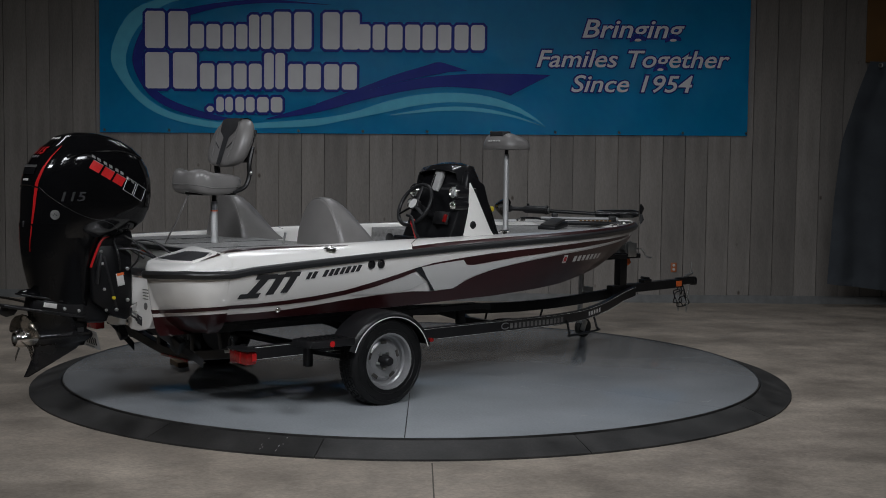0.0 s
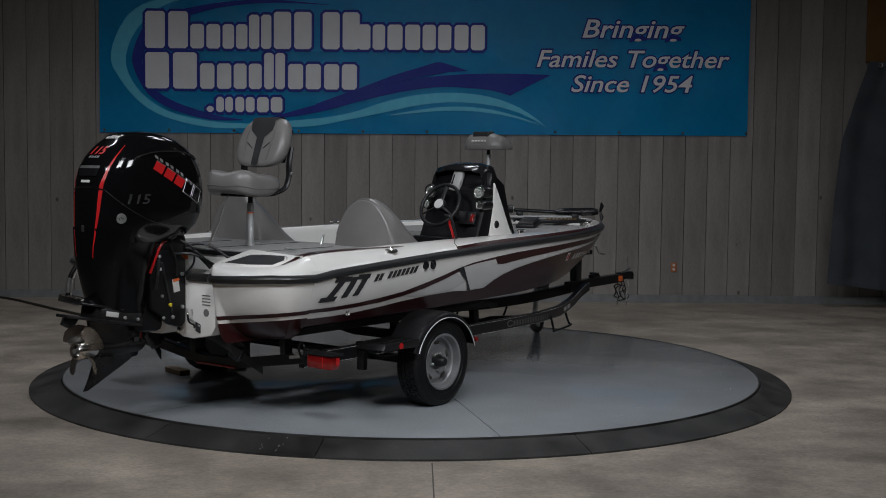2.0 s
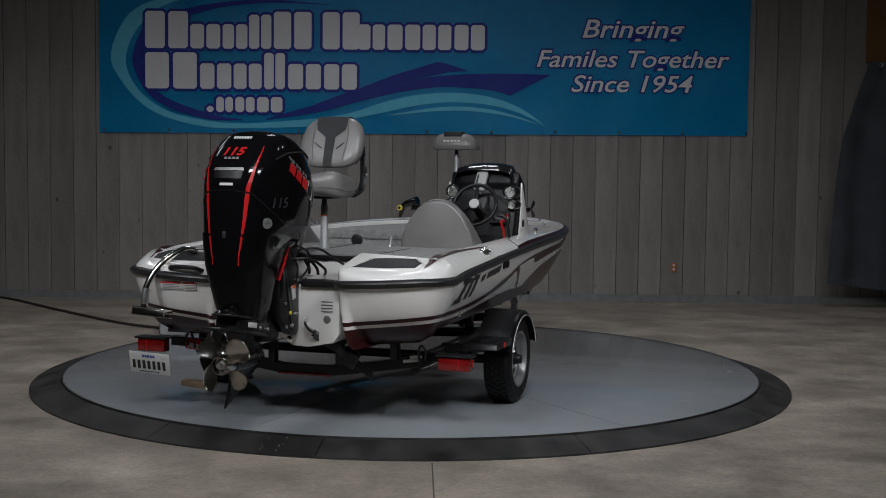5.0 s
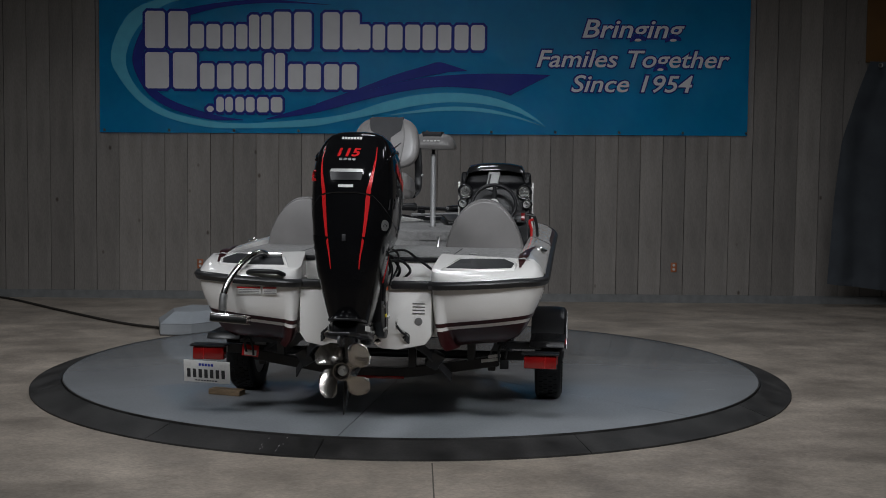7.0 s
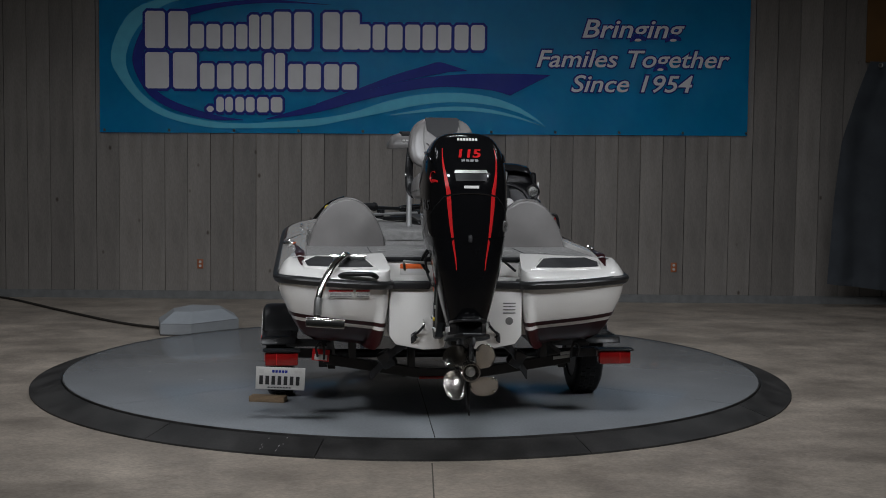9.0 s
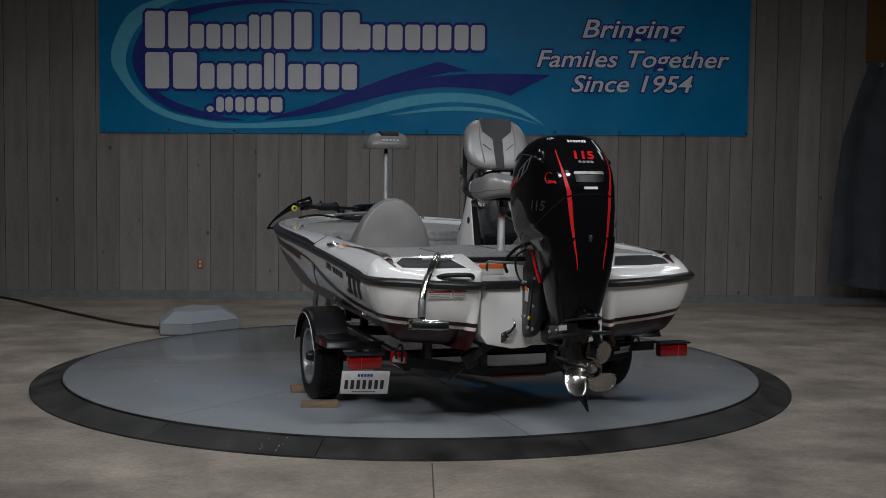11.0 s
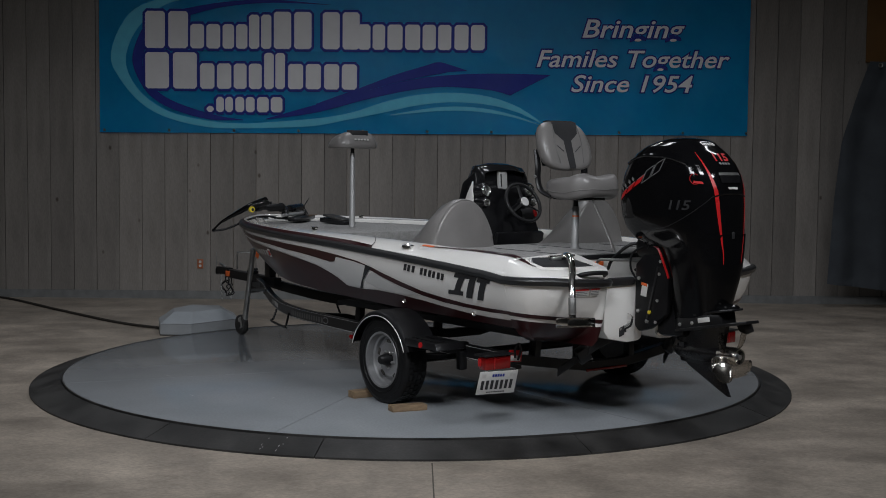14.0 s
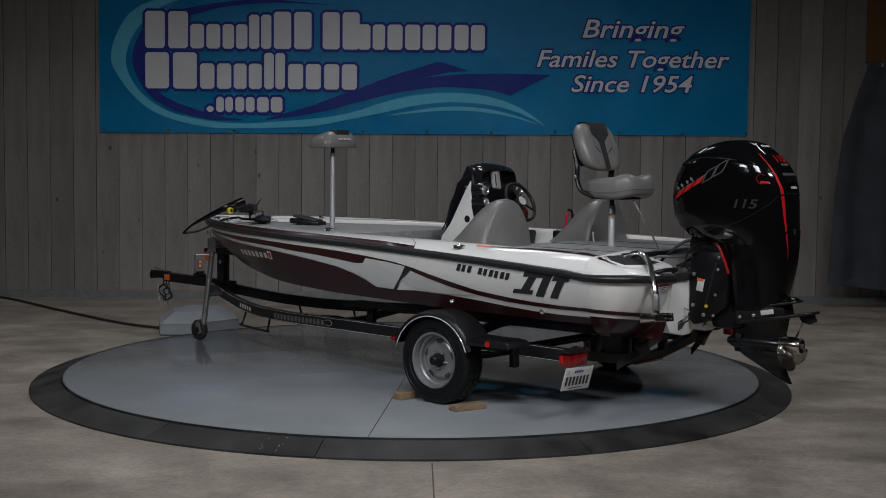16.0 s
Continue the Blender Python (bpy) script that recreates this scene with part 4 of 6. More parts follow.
def seat_back(sx):
    """A hump-backed cockpit seat: a bell seen from astern, sloping away to the bow."""
    def bell(y, top, wid, z0=1.05):
        n = 24
        pts = []
        for i in range(n + 1):
            u = -1 + 2 * i / n
            h = (1 - abs(u) ** 2.15) ** 0.72
            pts.append(Vector((sx * 0.635 + u * wid, y, z0 + (top - z0) * h)))
        return pts
    domed = [bell(-1.438 - 0.034 * (1 - g * g), 1.05 + 0.33 * g, 0.258 * g) for g in (0.12, 0.4, 0.65, 0.85, 0.95)]
    loops = domed + [bell(-1.438, 1.382, 0.259), bell(-1.436, 1.394, 0.267), bell(-1.425, 1.404, 0.274), bell(-1.395, 1.41, 0.28), bell(-1.35, 1.404, 0.28), bell(-1.30, 1.383, 0.278),
                     bell(-1.24, 1.335, 0.274), bell(-1.17, 1.258, 0.267), bell(-1.10, 1.17, 0.258), bell(-1.04, 1.085, 0.245)]
    bm = rings(loops, closed=False, cap=False)
    back = domed[0]
    vs = [min(bm.verts, key=lambda v, p=p: (v.co - p).length) for p in back]
    bm.faces.new(vs)
    s = part("seat_back", bm, M["vinyl"], boat, "grey vinyl hump-shaped cockpit seat back", 60)
    part("welt", tube(bell(-1.43, 1.402, 0.2735)[1:-1], 0.0035, 6), M["vinyl"], s)
    part("seat_cushion", box((sx * 0.6, -1.0, 0.93), (0.5, 0.5, 0.14), 0.04), M["vinyl"], boat)


for sx in (-1, 1):
    seat_back(sx)


# ---- steering console ----
def console():
    prof = [(-0.50, 0.72), (-0.48, 1.06), (-0.43, 1.16), (-0.36, 1.33), (-0.33, 1.47), (-0.29, 1.50), (-0.27, 1.60), (-0.10, 1.50), (0.0, 1.2), (0.06, 1.0), (0.06, 0.72)]
    c = part("console", prism(prof, "x", 0.36, 0.91, 0.02), M["dash"], boat, "black moulded steering console")
    # hood over the screen
    loops = []
    for y, zt, hw, zb in ((-0.34, 1.60, 0.225, 1.46), (-0.30, 1.635, 0.225, 1.46), (-0.2, 1.655, 0.22, 1.46), (-0.15, 1.645, 0.215, 1.44), (0.0, 1.36, 0.235, 1.2), (0.05, 1.16, 0.25, 1.1)):
        x0 = 0.632
        arc = [(-hw * 1.12, zb), (-hw * 1.02, zt - 0.05), (-hw * 0.93, zt - 0.012), (-hw * 0.5, zt + 0.006), (0, zt + 0.01), (hw * 0.5, zt + 0.006), (hw * 0.93, zt - 0.012), (hw * 1.02, zt - 0.05), (hw * 1.12, zb)]
        loops.append([Vector((x0 + a, y, b)) for a, b in arc])
    bm = rings(loops, closed=False, cap=False)
    bmesh.ops.solidify(bm, geom=bm.faces[:], thickness=0.008)
    part("hood", bm, M["black"], c, "black arched hood", 50)
    part("dash_panel", box((0.632, -0.262, 1.545), (0.40, 0.02, 0.19), 0.01, (-16, 0, 0)), M["dash"], c, "dark dash panel")
    ff = part("fish_finder", box((0.615, -0.315, 1.525), (0.09, 0.04, 0.165), 0.012, (-16, 9, 0)), M["screen"], c, "white fish-finder sun cover")
    part("mark", box((0.588, -0.337, 1.522), (0.015, 0.003, 0.11), 0.001, (-16, 9, 0)), M["plastic"], ff)
    for x, z, r in ((0.862, 1.44, 0.045), (0.403, 1.44, 0.045), (0.885, 1.345, 0.032), (0.387, 1.345, 0.032)):
        y = -0.365 if z > 1.4 else -0.39
        part("gauge_pod", lathe([(r * 1.3, 0.17), (r * 1.35, 0.0), (r * 1.22, -0.01), (r * 1.02, -0.006)], (x, y, z), "y", 24), M["black"], c, "glossy black gauge pod")
        g = part("gauge", lathe([(r, 0.05), (r, -0.012), (r * 0.9, -0.018), (r * 0.8, -0.012)], (x, y, z), "y", 24), M["chrome"], c, "round chrome-rimmed gauge")
        part("dial", lathe([(r * 0.79, -0.008), (r * 0.79, -0.012)], (x, y, z), "y", 20), M["glass"], g, "pale dial")
        part("needle", box((x + r * 0.15, y - 0.0135, z + r * 0.15), (r * 0.6, 0.002, 0.0025), 0, (0, -40, 0)), M["ink"], g)
    for sx, x in ((1, 0.925), (-1, 0.345)):
        poly = [(-0.40, 0.84), (-0.28, 1.30), (-0.27, 1.515), (-0.22, 1.44), (-0.06, 1.16), (0.04, 1.04), (0.05, 0.84)]
        w = part("side_panel", prism(poly, "x", x - 0.007, x + 0.007, 0.003), M["white"], c, "white side panel")
        part("grommet", lathe([(0.026, -0.004), (0.03, 0.0), (0.026, 0.006), (0.02, 0.002)], (x + sx * 0.007, -0.24, 1.2), "x", 20), M["plastic"], w)
    # switch panel and throttle
    part("switch_panel", box((0.80, -0.44, 1.25), (0.16, 0.02, 0.10), 0.006, (-20, 0, 0)), M["plastic"], c)
    part("switch", box((0.86, -0.455, 1.25), (0.03, 0.02, 0.06), 0.005, (-20, 0, 0)), M["red"], c, "red rocker switch")
    th = part("throttle", tube(smooth_path([(0.985, -0.815, 1.123), (0.980, -0.845, 1.193), (0.960, -0.855, 1.268), (0.910, -0.855, 1.283)], 5), 0.011, 8), M["plastic"], c, "black throttle lever")
    part("lanyard", tube(smooth_path([(0.940, -0.795, 1.123), (0.940, -0.815, 1.173), (0.925, -0.825, 1.233), (0.960, -0.835, 1.248)], 5), 0.010, 8), M["redpaint"], c, "red kill-switch lanyard")
    part("throttle_box", box((0.945, -0.795, 1.05), (0.08, 0.2, 0.12), 0.02), M["plastic"], c)
    part("knee_panel", box((0.62, -0.52, 0.98), (0.5, 0.05, 0.26), 0.02, (12, 0, 0)), M["dash"], c)
    # steering wheel
    ctr, tilt = Vector((0.64, -0.56, 1.345)), Euler((radians(-28), 0, 0)).to_matrix()
    place = lambda x, y, z: ctr + tilt @ Vector((x, y, z))
    rim = [place(0.168 * math.cos(a), 0, 0.168 * math.sin(a)) for a in (2 * math.pi * k / 40 for k in range(41))]
    w = part("steering_wheel", tube(rim, 0.0145, 10), M["plastic"], c, "black three-spoke steering wheel")
    for a in (90, 210, 330):
        d = Vector((math.cos(radians(a)), 0, math.sin(radians(a))))
        part("spoke", tube([place(*(d * 0.03)), place(*(d * 0.16))], [0.02, 0.014], 8, flat=0.45), M["plastic"], w)
    hub = lathe([(0.045, 0.02), (0.045, -0.01), (0.03, -0.022), (0.0, -0.024)], (0, 0, 0), "y", 24)
    bmesh.ops.transform(hub, matrix=Matrix.Translation(ctr) @ tilt.to_4x4(), verts=hub.verts)
    part("hub", hub, M["plastic"], w, "black hub")
    badge = lathe([(0.04, -0.0235), (0.037, -0.028), (0.0, -0.029)], (0, 0, 0), "y", 24)
    bmesh.ops.transform(badge, matrix=Matrix.Translation(ctr) @ tilt.to_4x4(), verts=badge.verts)
    part("hub_badge", badge, M["silver"], w, "silver hub badge")
    part("column", tube([ctr, ctr + tilt @ Vector((0, 0.22, 0))], 0.03, 12), M["plastic"], w)


console()
# ---- trailer ----
trailer = thing("boat_trailer", (0, -1.22, 0), "black single-axle boat trailer with silver wheels", "trailer")
rail_x = table_of([(-2.3, 0.75), (-0.45, 0.75), (0.5, 0.62), (1.0, 0.53), (1.54, 0.40), (2.0, 0.25), (2.45, 0.09), (2.7, 0.05)])
rail_h = table_of([(-2.3, 0.375), (-0.45, 0.385), (0.5, 0.365), (1.0, 0.35), (1.54, 0.345), (2.0, 0.375), (2.45, 0.44), (2.7, 0.475)])


def beam(pts, w, h, bm=None):
    """A box-section beam along points, upright."""
    loops = []
    for i, p in enumerate(pts):
        d = (pts[min(i + 1, len(pts) - 1)] - pts[max(i - 1, 0)]).normalized()
        n = Vector((d.y, -d.x, 0)).normalized()
        loops.append([p + n * a + Vector((0, 0, b)) for a, b in ((-w, -h + 0.004), (-w + 0.004, -h), (w - 0.004, -h), (w, -h + 0.004), (w, h - 0.004), (w - 0.004, h), (-w + 0.004, h), (-w, h - 0.004))])
    return rings(loops, bm)


def side_rail(sx):
    ys = [-2.2 + 4.85 * i / 40 for i in range(41)]
    pts = [Vector((sx * rail_x(y), y, rail_h(y))) for y in ys]
    pts = [(pts[max(i - 1, 0)] + pts[i] * 2 + pts[min(i + 1, 40)]) / 4 for i in range(41)]
    r = part("side_rail", beam(pts, 0.024, 0.046), M["steel"], trailer, "black box-section side rail", 30)
    for dz in (-0.040, 0.040):
        line = []
        for i, p in enumerate(pts):
            d = (pts[min(i + 1, 40)] - pts[max(i - 1, 0)]).normalized()
            n = Vector((d.y, -d.x, 0)).normalized() * (1 if sx > 0 else -1)
            line.append(p + n * 0.0255 + Vector((0, 0, dz)))
        part("pinstripe", tube(line, 0.0018, 4), M["silver"], r, "silver pinstripe")

    def face(u, v):
        """On the rail's outer face: metres aft of the bow end, metres up."""
        y = u
        e = 0.01
        d = Vector((sx * (rail_x(y + e) - rail_x(y - e)), 2 * e, 0)).normalized()
        n = Vector((d.y, -d.x, 0)) * sx
        return Vector((sx * rail_x(y), y, rail_h(y) + v)) + n * 0.0275
    # dealer's name as plain bars, with its curl; maker's mark further forward
    each("mark", bars(14, lambda u, v: face(0.42 + u, -0.024 + v), 0.78, 0.042, 0.6, 0.06), M["piping"], r, "dull grey bar")
    each("mark", bars(5, lambda u, v: face((1.62) + u, -0.018 + v), 0.26, 0.036, 0.62, 0.06), M["paper"], r, "white bar")
    curl = [face(0.36 + 0.05 * math.cos(a), 0.024 * math.sin(a)) for a in (radians(40 + 28 * k) for k in range(11))]
    part("mark", tube(curl, 0.004, 5), M["wheel"], r)


for sx in (1, -1):
    side_rail(sx)


def cross_member(y, zc, ze, x1=0.74, name="cross_member"):
    pts = [Vector((-x1, y, ze)), Vector((-x1 * 0.45, y, zc + 0.03)), Vector((-0.15, y, zc)), Vector((0.15, y, zc)), Vector((x1 * 0.45, y, zc + 0.03)), Vector((x1, y, ze))]
    return part(name, beam(pts, 0.03, 0.034), M["steel"], trailer, "black bent cross member", 30)


rear_bar = cross_member(-2.18, 0.30, 0.40, 0.80, "rear_cross_member")
part("reflector", box((0, -2.215, 0.275), (0.38, 0.008, 0.018), 0.002), M["red"], rear_bar, "long red reflector")
cross_member(-0.6, 0.34, 0.39)
cross_member(0.7, 0.30, 0.36, 0.55)


def bunk(sx):
    pts = [Vector((sx * 0.62, -2.35, 0.545)), Vector((sx * 0.62, -1.0, 0.545)), Vector((sx * 0.60, 0.1, 0.545)), Vector((sx * 0.59, 0.22, 0.525))]
    b = part("bunk", beam(pts, 0.05, 0.022), M["charcoal"], trailer, "black carpeted bunk board", 30)
    for y in (-2.18, -0.6, -0.08):
        part("bunk_bracket", box((sx * 0.62, y, 0.465), (0.05, 0.07, 0.14), 0.006, (6, 0, 0)), M["steel"], b)
    pts = [Vector((sx * 0.24, -2.35, 0.50)), Vector((sx * 0.24, -0.5, 0.50))]
    b = part("bunk", beam(pts, 0.04, 0.02), M["charcoal"], trailer, "black carpeted bunk board", 30)
    for y in (-2.18, -0.6):
        part("bunk_bracket", box((sx * 0.24, y, 0.41), (0.05, 0.06, 0.16), 0.006), M["steel"], b)


for sx in (1, -1):
    bunk(sx)


AX_Y, AX_Z, TYRE_R = -1.225, 0.295, 0.303


def wheel_set(sx):
    xc = sx * 1.095
    o = lambda h: h * sx
    prof = [(0.19, -0.088), (0.235, -0.094), (0.275, -0.092), (0.295, -0.082), (TYRE_R, -0.066), (TYRE_R + 0.001, 0.066), (0.295, 0.082), (0.275, 0.092), (0.235, 0.094), (0.19, 0.088), (0.188, 0.06), (0.188, -0.06)]
    t = part("tyre", lathe([(r, o(h)) for r, h in prof + prof[:1]], (xc, AX_Y, AX_Z + 0.006), "x", 56, cap=False), M["tyre"], trailer, "black trailer tyre", 45)
    # tread blocks
    shapes = []
    for row, (h, n) in enumerate(((-0.05, 44), (-0.018, 44), (0.018, 44), (0.05, 44))):
        bm = bmesh.new()
        for k in range(n):
            a = 2 * math.pi * (k + 0.5 * (row % 2)) / n
            box((xc + h, AX_Y + math.cos(a) * (TYRE_R + 0.0015), AX_Z + 0.006 + math.sin(a) * (TYRE_R + 0.0015)), (0.027, 0.035, 0.008), 0, (math.degrees(a) - 90, 0, 0), bm)
        shapes.append(part("tread", bm, M["tyre"], t, smooth=0))
    # rubber ribs on the sidewall
    for rr in (0.222, 0.268):
        part("sidewall_rib", lathe([(rr - 0.003, o(0.0915)), (rr, o(0.0965)), (rr + 0.003, o(0.0915))], (xc, AX_Y, AX_Z + 0.006), "x", 48, cap=False), M["tyre"], t)
    rim = [(0.186, -0.08), (0.186, 0.08), (0.195, 0.089), (0.193, 0.094), (0.181, 0.09), (0.175, 0.07), (0.172, 0.045), (0.16, 0.036), (0.154, 0.012), (0.145, 0.008), (0.135, 0.02), (0.118, 0.028), (0.098, 0.022), (0.085, 0.026), (0.06, 0.02), (0.0, 0.018)]
    w = part("rim", lathe([(r, o(h)) for r, h in rim], (xc, AX_Y, AX_Z + 0.006), "x", 48), M["wheel"], trailer, "silver steel wheel with slots", 35)
    for k in range(5):
        a = 2 * math.pi * (k + 0.25) / 5
        cx, cy, cz = xc + o(0.026), AX_Y + 0.125 * math.cos(a), AX_Z + 0.006 + 0.125 * math.sin(a)
        part("vent_slot", box((cx, cy, cz), (0.012, 0.05, 0.024), 0.009, (math.degrees(a) + 90, 0, 0)), M["groove"], w, "dark vent slot")
        a += math.pi / 5
        p = (xc + o(0.022), AX_Y + 0.056 * math.cos(a), AX_Z + 0.006 + 0.056 * math.sin(a))
        part("wheel_nut", lathe([(0.011, 0), (0.011, o(0.02)), (0.006, o(0.026))], p, "x", 6), M["galv"], w)
    part("hub", lathe([(0.042, o(0.015)), (0.042, o(0.06)), (0.034, o(0.078)), (0.03, o(0.10)), (0.024, o(0.105)), (0.0, o(0.105))], (xc, AX_Y, AX_Z + 0.006), "x", 24), M["plastic"], w, "black grease hub")
    # mudguard with its tread plates
    loops = []
    arcs = [(16 + 146 * k / 28) for k in range(29)]
    for a in arcs:
        r = 0.345
        c, s = math.cos(radians(a)), math.sin(radians(a))
        row = []
        for x, dr in ((xc - o(0.12), -0.004), (xc - o(0.12), 0.006), (xc + o(0.06), 0.006), (xc + o(0.105), 0.0), (xc + o(0.122), -0.022), (xc + o(0.122), -0.034), (xc + o(0.115), -0.034), (xc + o(0.10), -0.008), (xc + o(0.06), -0.004)):
            y, z = AX_Y + (r + dr) * c * 1.06, AX_Z + (r + dr) * s * (1.0 if s > 0 else 0.9)
            row.append(Vector((x, y, z)))
        loops.append(row)
    f = part("mudguard", rings(loops), M["steel"], trailer, "black rounded mudguard", 45)
    edge = [loop[5] + Vector((o(0.002), 0, 0.002)) for loop in loops]
    part("edge_trim", tube(edge, 0.0035, 6), M["silver"], f, "thin silver edge line")
    st = part("step_plate", prism([(-1.53, 0.44), (-1.90, 0.448), (-1.875, 0.49), (-1.53, 0.492)], "x", xc - 0.115, xc + 0.115, 0.006), M["steel"], f, "black tread plate step")
    for k in range(6):
        part("tread_rib", box((xc, -1.58 - 0.05 * k, 0.497), (0.17, 0.014, 0.005), 0.002), M["plastic"], st)
    part("round_badge", lathe([(0.02, 0), (0.02, o(0.004)), (0.014, o(0.005))], (xc + o(0.116), -1.72, 0.465), "x", 20), M["redpaint"], st, "round red badge")
    part("mudguard_bracket", box((sx * 0.9, -1.62, 0.42), (0.3, 0.05, 0.05), 0.006), M["steel"], f)
    part("marker_lamp", box((xc + o(0.10), -0.865, 0.42), (0.04, 0.03, 0.03), 0.008), M["red"], f, "small amber-red marker lamp")


for sx in (1, -1):
    wheel_set(sx)
axle = part("axle", tube([(-1.0, AX_Y, AX_Z - 0.01), (1.0, AX_Y, AX_Z - 0.01)], 0.032, 12), M["steel"], trailer, "black axle tube")
for sx in (1, -1):
    part("leaf_spring", beam([Vector((sx * 0.80, -1.62, 0.36)), Vector((sx * 0.80, -1.4, 0.31)), Vector((sx * 0.80, -1.22, 0.295)), Vector((sx * 0.80, -1.04, 0.31)), Vector((sx * 0.80, -0.82, 0.36))], 0.025, 0.016), M["steel"], axle, "black leaf spring")
    part("spring_hanger", box((sx * 0.80, -1.63, 0.32), (0.06, 0.05, 0.13), 0.008), M["steel"], axle)


def tail_light(sx):
    c = Vector((sx * 1.065, -2.31, 0.42))
    t = part("tail_light", box(c, (0.205, 0.075, 0.085), 0.01), M["red"], trailer, "red rectangular tail light")
    part("light_hood", box(c + Vector((0, 0.005, 0.05)), (0.235, 0.11, 0.012), 0.003), M["steel"], t, "black hood plate")
    part("light_rib", box(c + Vector((sx * 0.03, -0.038, 0)), (0.004, 0.004, 0.075), 0.001), M["redpaint"], t)
    part("side_lens", box(c + Vector((sx * 0.104, 0.02, 0.004)), (0.006, 0.03, 0.05), 0.002), M["redpaint"], t)
    part("light_arm", beam([Vector((sx * 0.76, -2.12, 0.42)), Vector((sx * 0.97, -2.24, 0.445))], 0.02, 0.03), M["steel"], t, "black light bracket")
    x0 = sx * 0.80
    part("ratchet_loop", tube(smooth_path([(x0, -2.22, 0.40), (x0, -2.25, 0.47), (x0 + sx * 0.02, -2.25, 0.51), (x0 + sx * 0.05, -2.25, 0.48), (x0 + sx * 0.04, -2.24, 0.42)], 4), 0.008, 8), M["steel"], t)


for sx in (1, -1):
    tail_light(sx)
lab = part("load_label", box((-0.82, -2.2155, 0.425), (0.11, 0.004, 0.075), 0.001, (0, 6, 0)), M["redpaint"], rear_bar, "red and white label")
part("label_field", box((-0.82, -2.219, 0.412), (0.08, 0.003, 0.035), 0.0005, (0, 6, 0)), M["paper"], lab)
for dz in (0.0, 0.03):
    part("paper_label", box((0.74 + dz, -2.2155, 0.405 + dz * 0.9), (0.11 - dz, 0.004, 0.02), 0.001, (0, -8, 0)), M["paper"], rear_bar)


def licence_plate():
    p = part("licence_plate", box((-1.072, -2.345, 0.299), (0.305, 0.006, 0.152), 0.003, (14, 2.5, 0)), M["paper"], trailer, "white licence plate with dark bars")
    m = Matrix.Translation((-1.072, -2.345, 0.299)) @ Euler((radians(14), radians(2.5), 0)).to_matrix().to_4x4()
    put = lambda u, v: m @ Vector((u - 0.1525, -0.005, v - 0.076))
    each("plate_bar", bars(7, lambda u, v: put(u + 0.022, v + 0.034), 0.265, 0.06, 0.6), M["ink"], p)
    each("plate_bar", bars(5, lambda u, v: put(u + 0.10, v + 0.116), 0.10, 0.018, 0.75), M["navy"], p)
    each("plate_bar", bars(8, lambda u, v: put(u + 0.075, v + 0.012), 0.15, 0.008, 0.7), M["ink"], p)
    each("plate_bar", bars(1, lambda u, v: put(u + 0.02, v + 0.112), 0.03, 0.024, 1.0), M["silver"], p)
    each("plate_bar", bars(2, lambda u, v: put(u + 0.24, v + 0.116), 0.05, 0.018, 0.8), M["silver"], p)


licence_plate()


def tongue():
    t = part("tongue", beam([Vector((0, 2.35, 0.485)), Vector((0, 3.40, 0.50))], 0.038, 0.042), M["steel"], trailer, "black tongue beam", 30)
    part("hinge_bolt", box((0, 2.86, 0.55), (0.07, 0.12, 0.03), 0.006), M["steel"], t)
    part("hinge_knob", tube([(-0.05, 2.86, 0.575), (0.05, 2.86, 0.575)], 0.012, 8), M["plastic"], t)
    c = part("coupler", beam([Vector((0, 3.36, 0.515)), Vector((0, 3.52, 0.52)), Vector((0, 3.60, 0.51))], 0.036, 0.036), M["steel"], t, "black coupler")
    part("coupler_nose", lathe([(0.0, 0.05), (0.03, 0.045), (0.042, 0.02), (0.042, -0.02), (0.036, -0.034)], (0, 3.60, 0.505), "z", 20), M["steel"], c)
    part("latch", box((0, 3.53, 0.572), (0.025, 0.12, 0.02), 0.004, (14, 0, 0)), M["galv"], c)
    part("latch_pin", tube([(-0.03, 3.60, 0.56), (-0.03, 3.61, 0.70)], 0.006, 6), M["galv"], c)
    for sx in (-1, 1):
        part("amber_marker", box((sx * 0.041, 3.33, 0.497), (0.008, 0.085, 0.055), 0.004), M["orange"], t, "amber side marker")
    # breakaway cable and safety chains in loops
    for k, (x, r) in enumerate(((-0.03, 0.07), (0.0, 0.085), (0.035, 0.06))):
        pts = [Vector((x + 0.02 * math.sin(3 * a + k), 3.40 + r * math.sin(a) + 0.01 * k, 0.36 + r * 0.95 * math.cos(a) - 0.02 * k)) for a in (2 * math.pi * i / 24 for i in range(25))]
        part("cable_loop", tube([Vector((x, 3.40, 0.47))] + pts, 0.006, 6), M["plastic"], t, "looped black cable")
    for sx in (-1, 1):
        for i in range(9):
            cz = 0.45 - 0.028 * i
            ring = [Vector((sx * 0.05 + (0.010 * math.cos(a) if i % 2 else 0), 3.47 + (0 if i % 2 else 0.010 * math.cos(a)) - 0.004 * i, cz + 0.018 * math.sin(a))) for a in (2 * math.pi * k / 10 for k in range(11))]
            part("chain_link", tube(ring, 0.0035, 5), M["galv"], t)
    # bent round steps hung beneath the rails
    for sx in (-1, 1):
        pts = smooth_path([(sx * 0.50, 1.25, 0.33), (sx * 0.53, 1.25, 0.22), (sx * 0.52, 1.27, 0.20), (sx * 0.40, 1.75, 0.20), (sx * 0.36, 1.78, 0.22), (sx * 0.31, 1.78, 0.35)], 5)
        part("guide_loop", tube(pts, 0.010, 8), M["steel"], t, "black bent guide rod")


tongue()


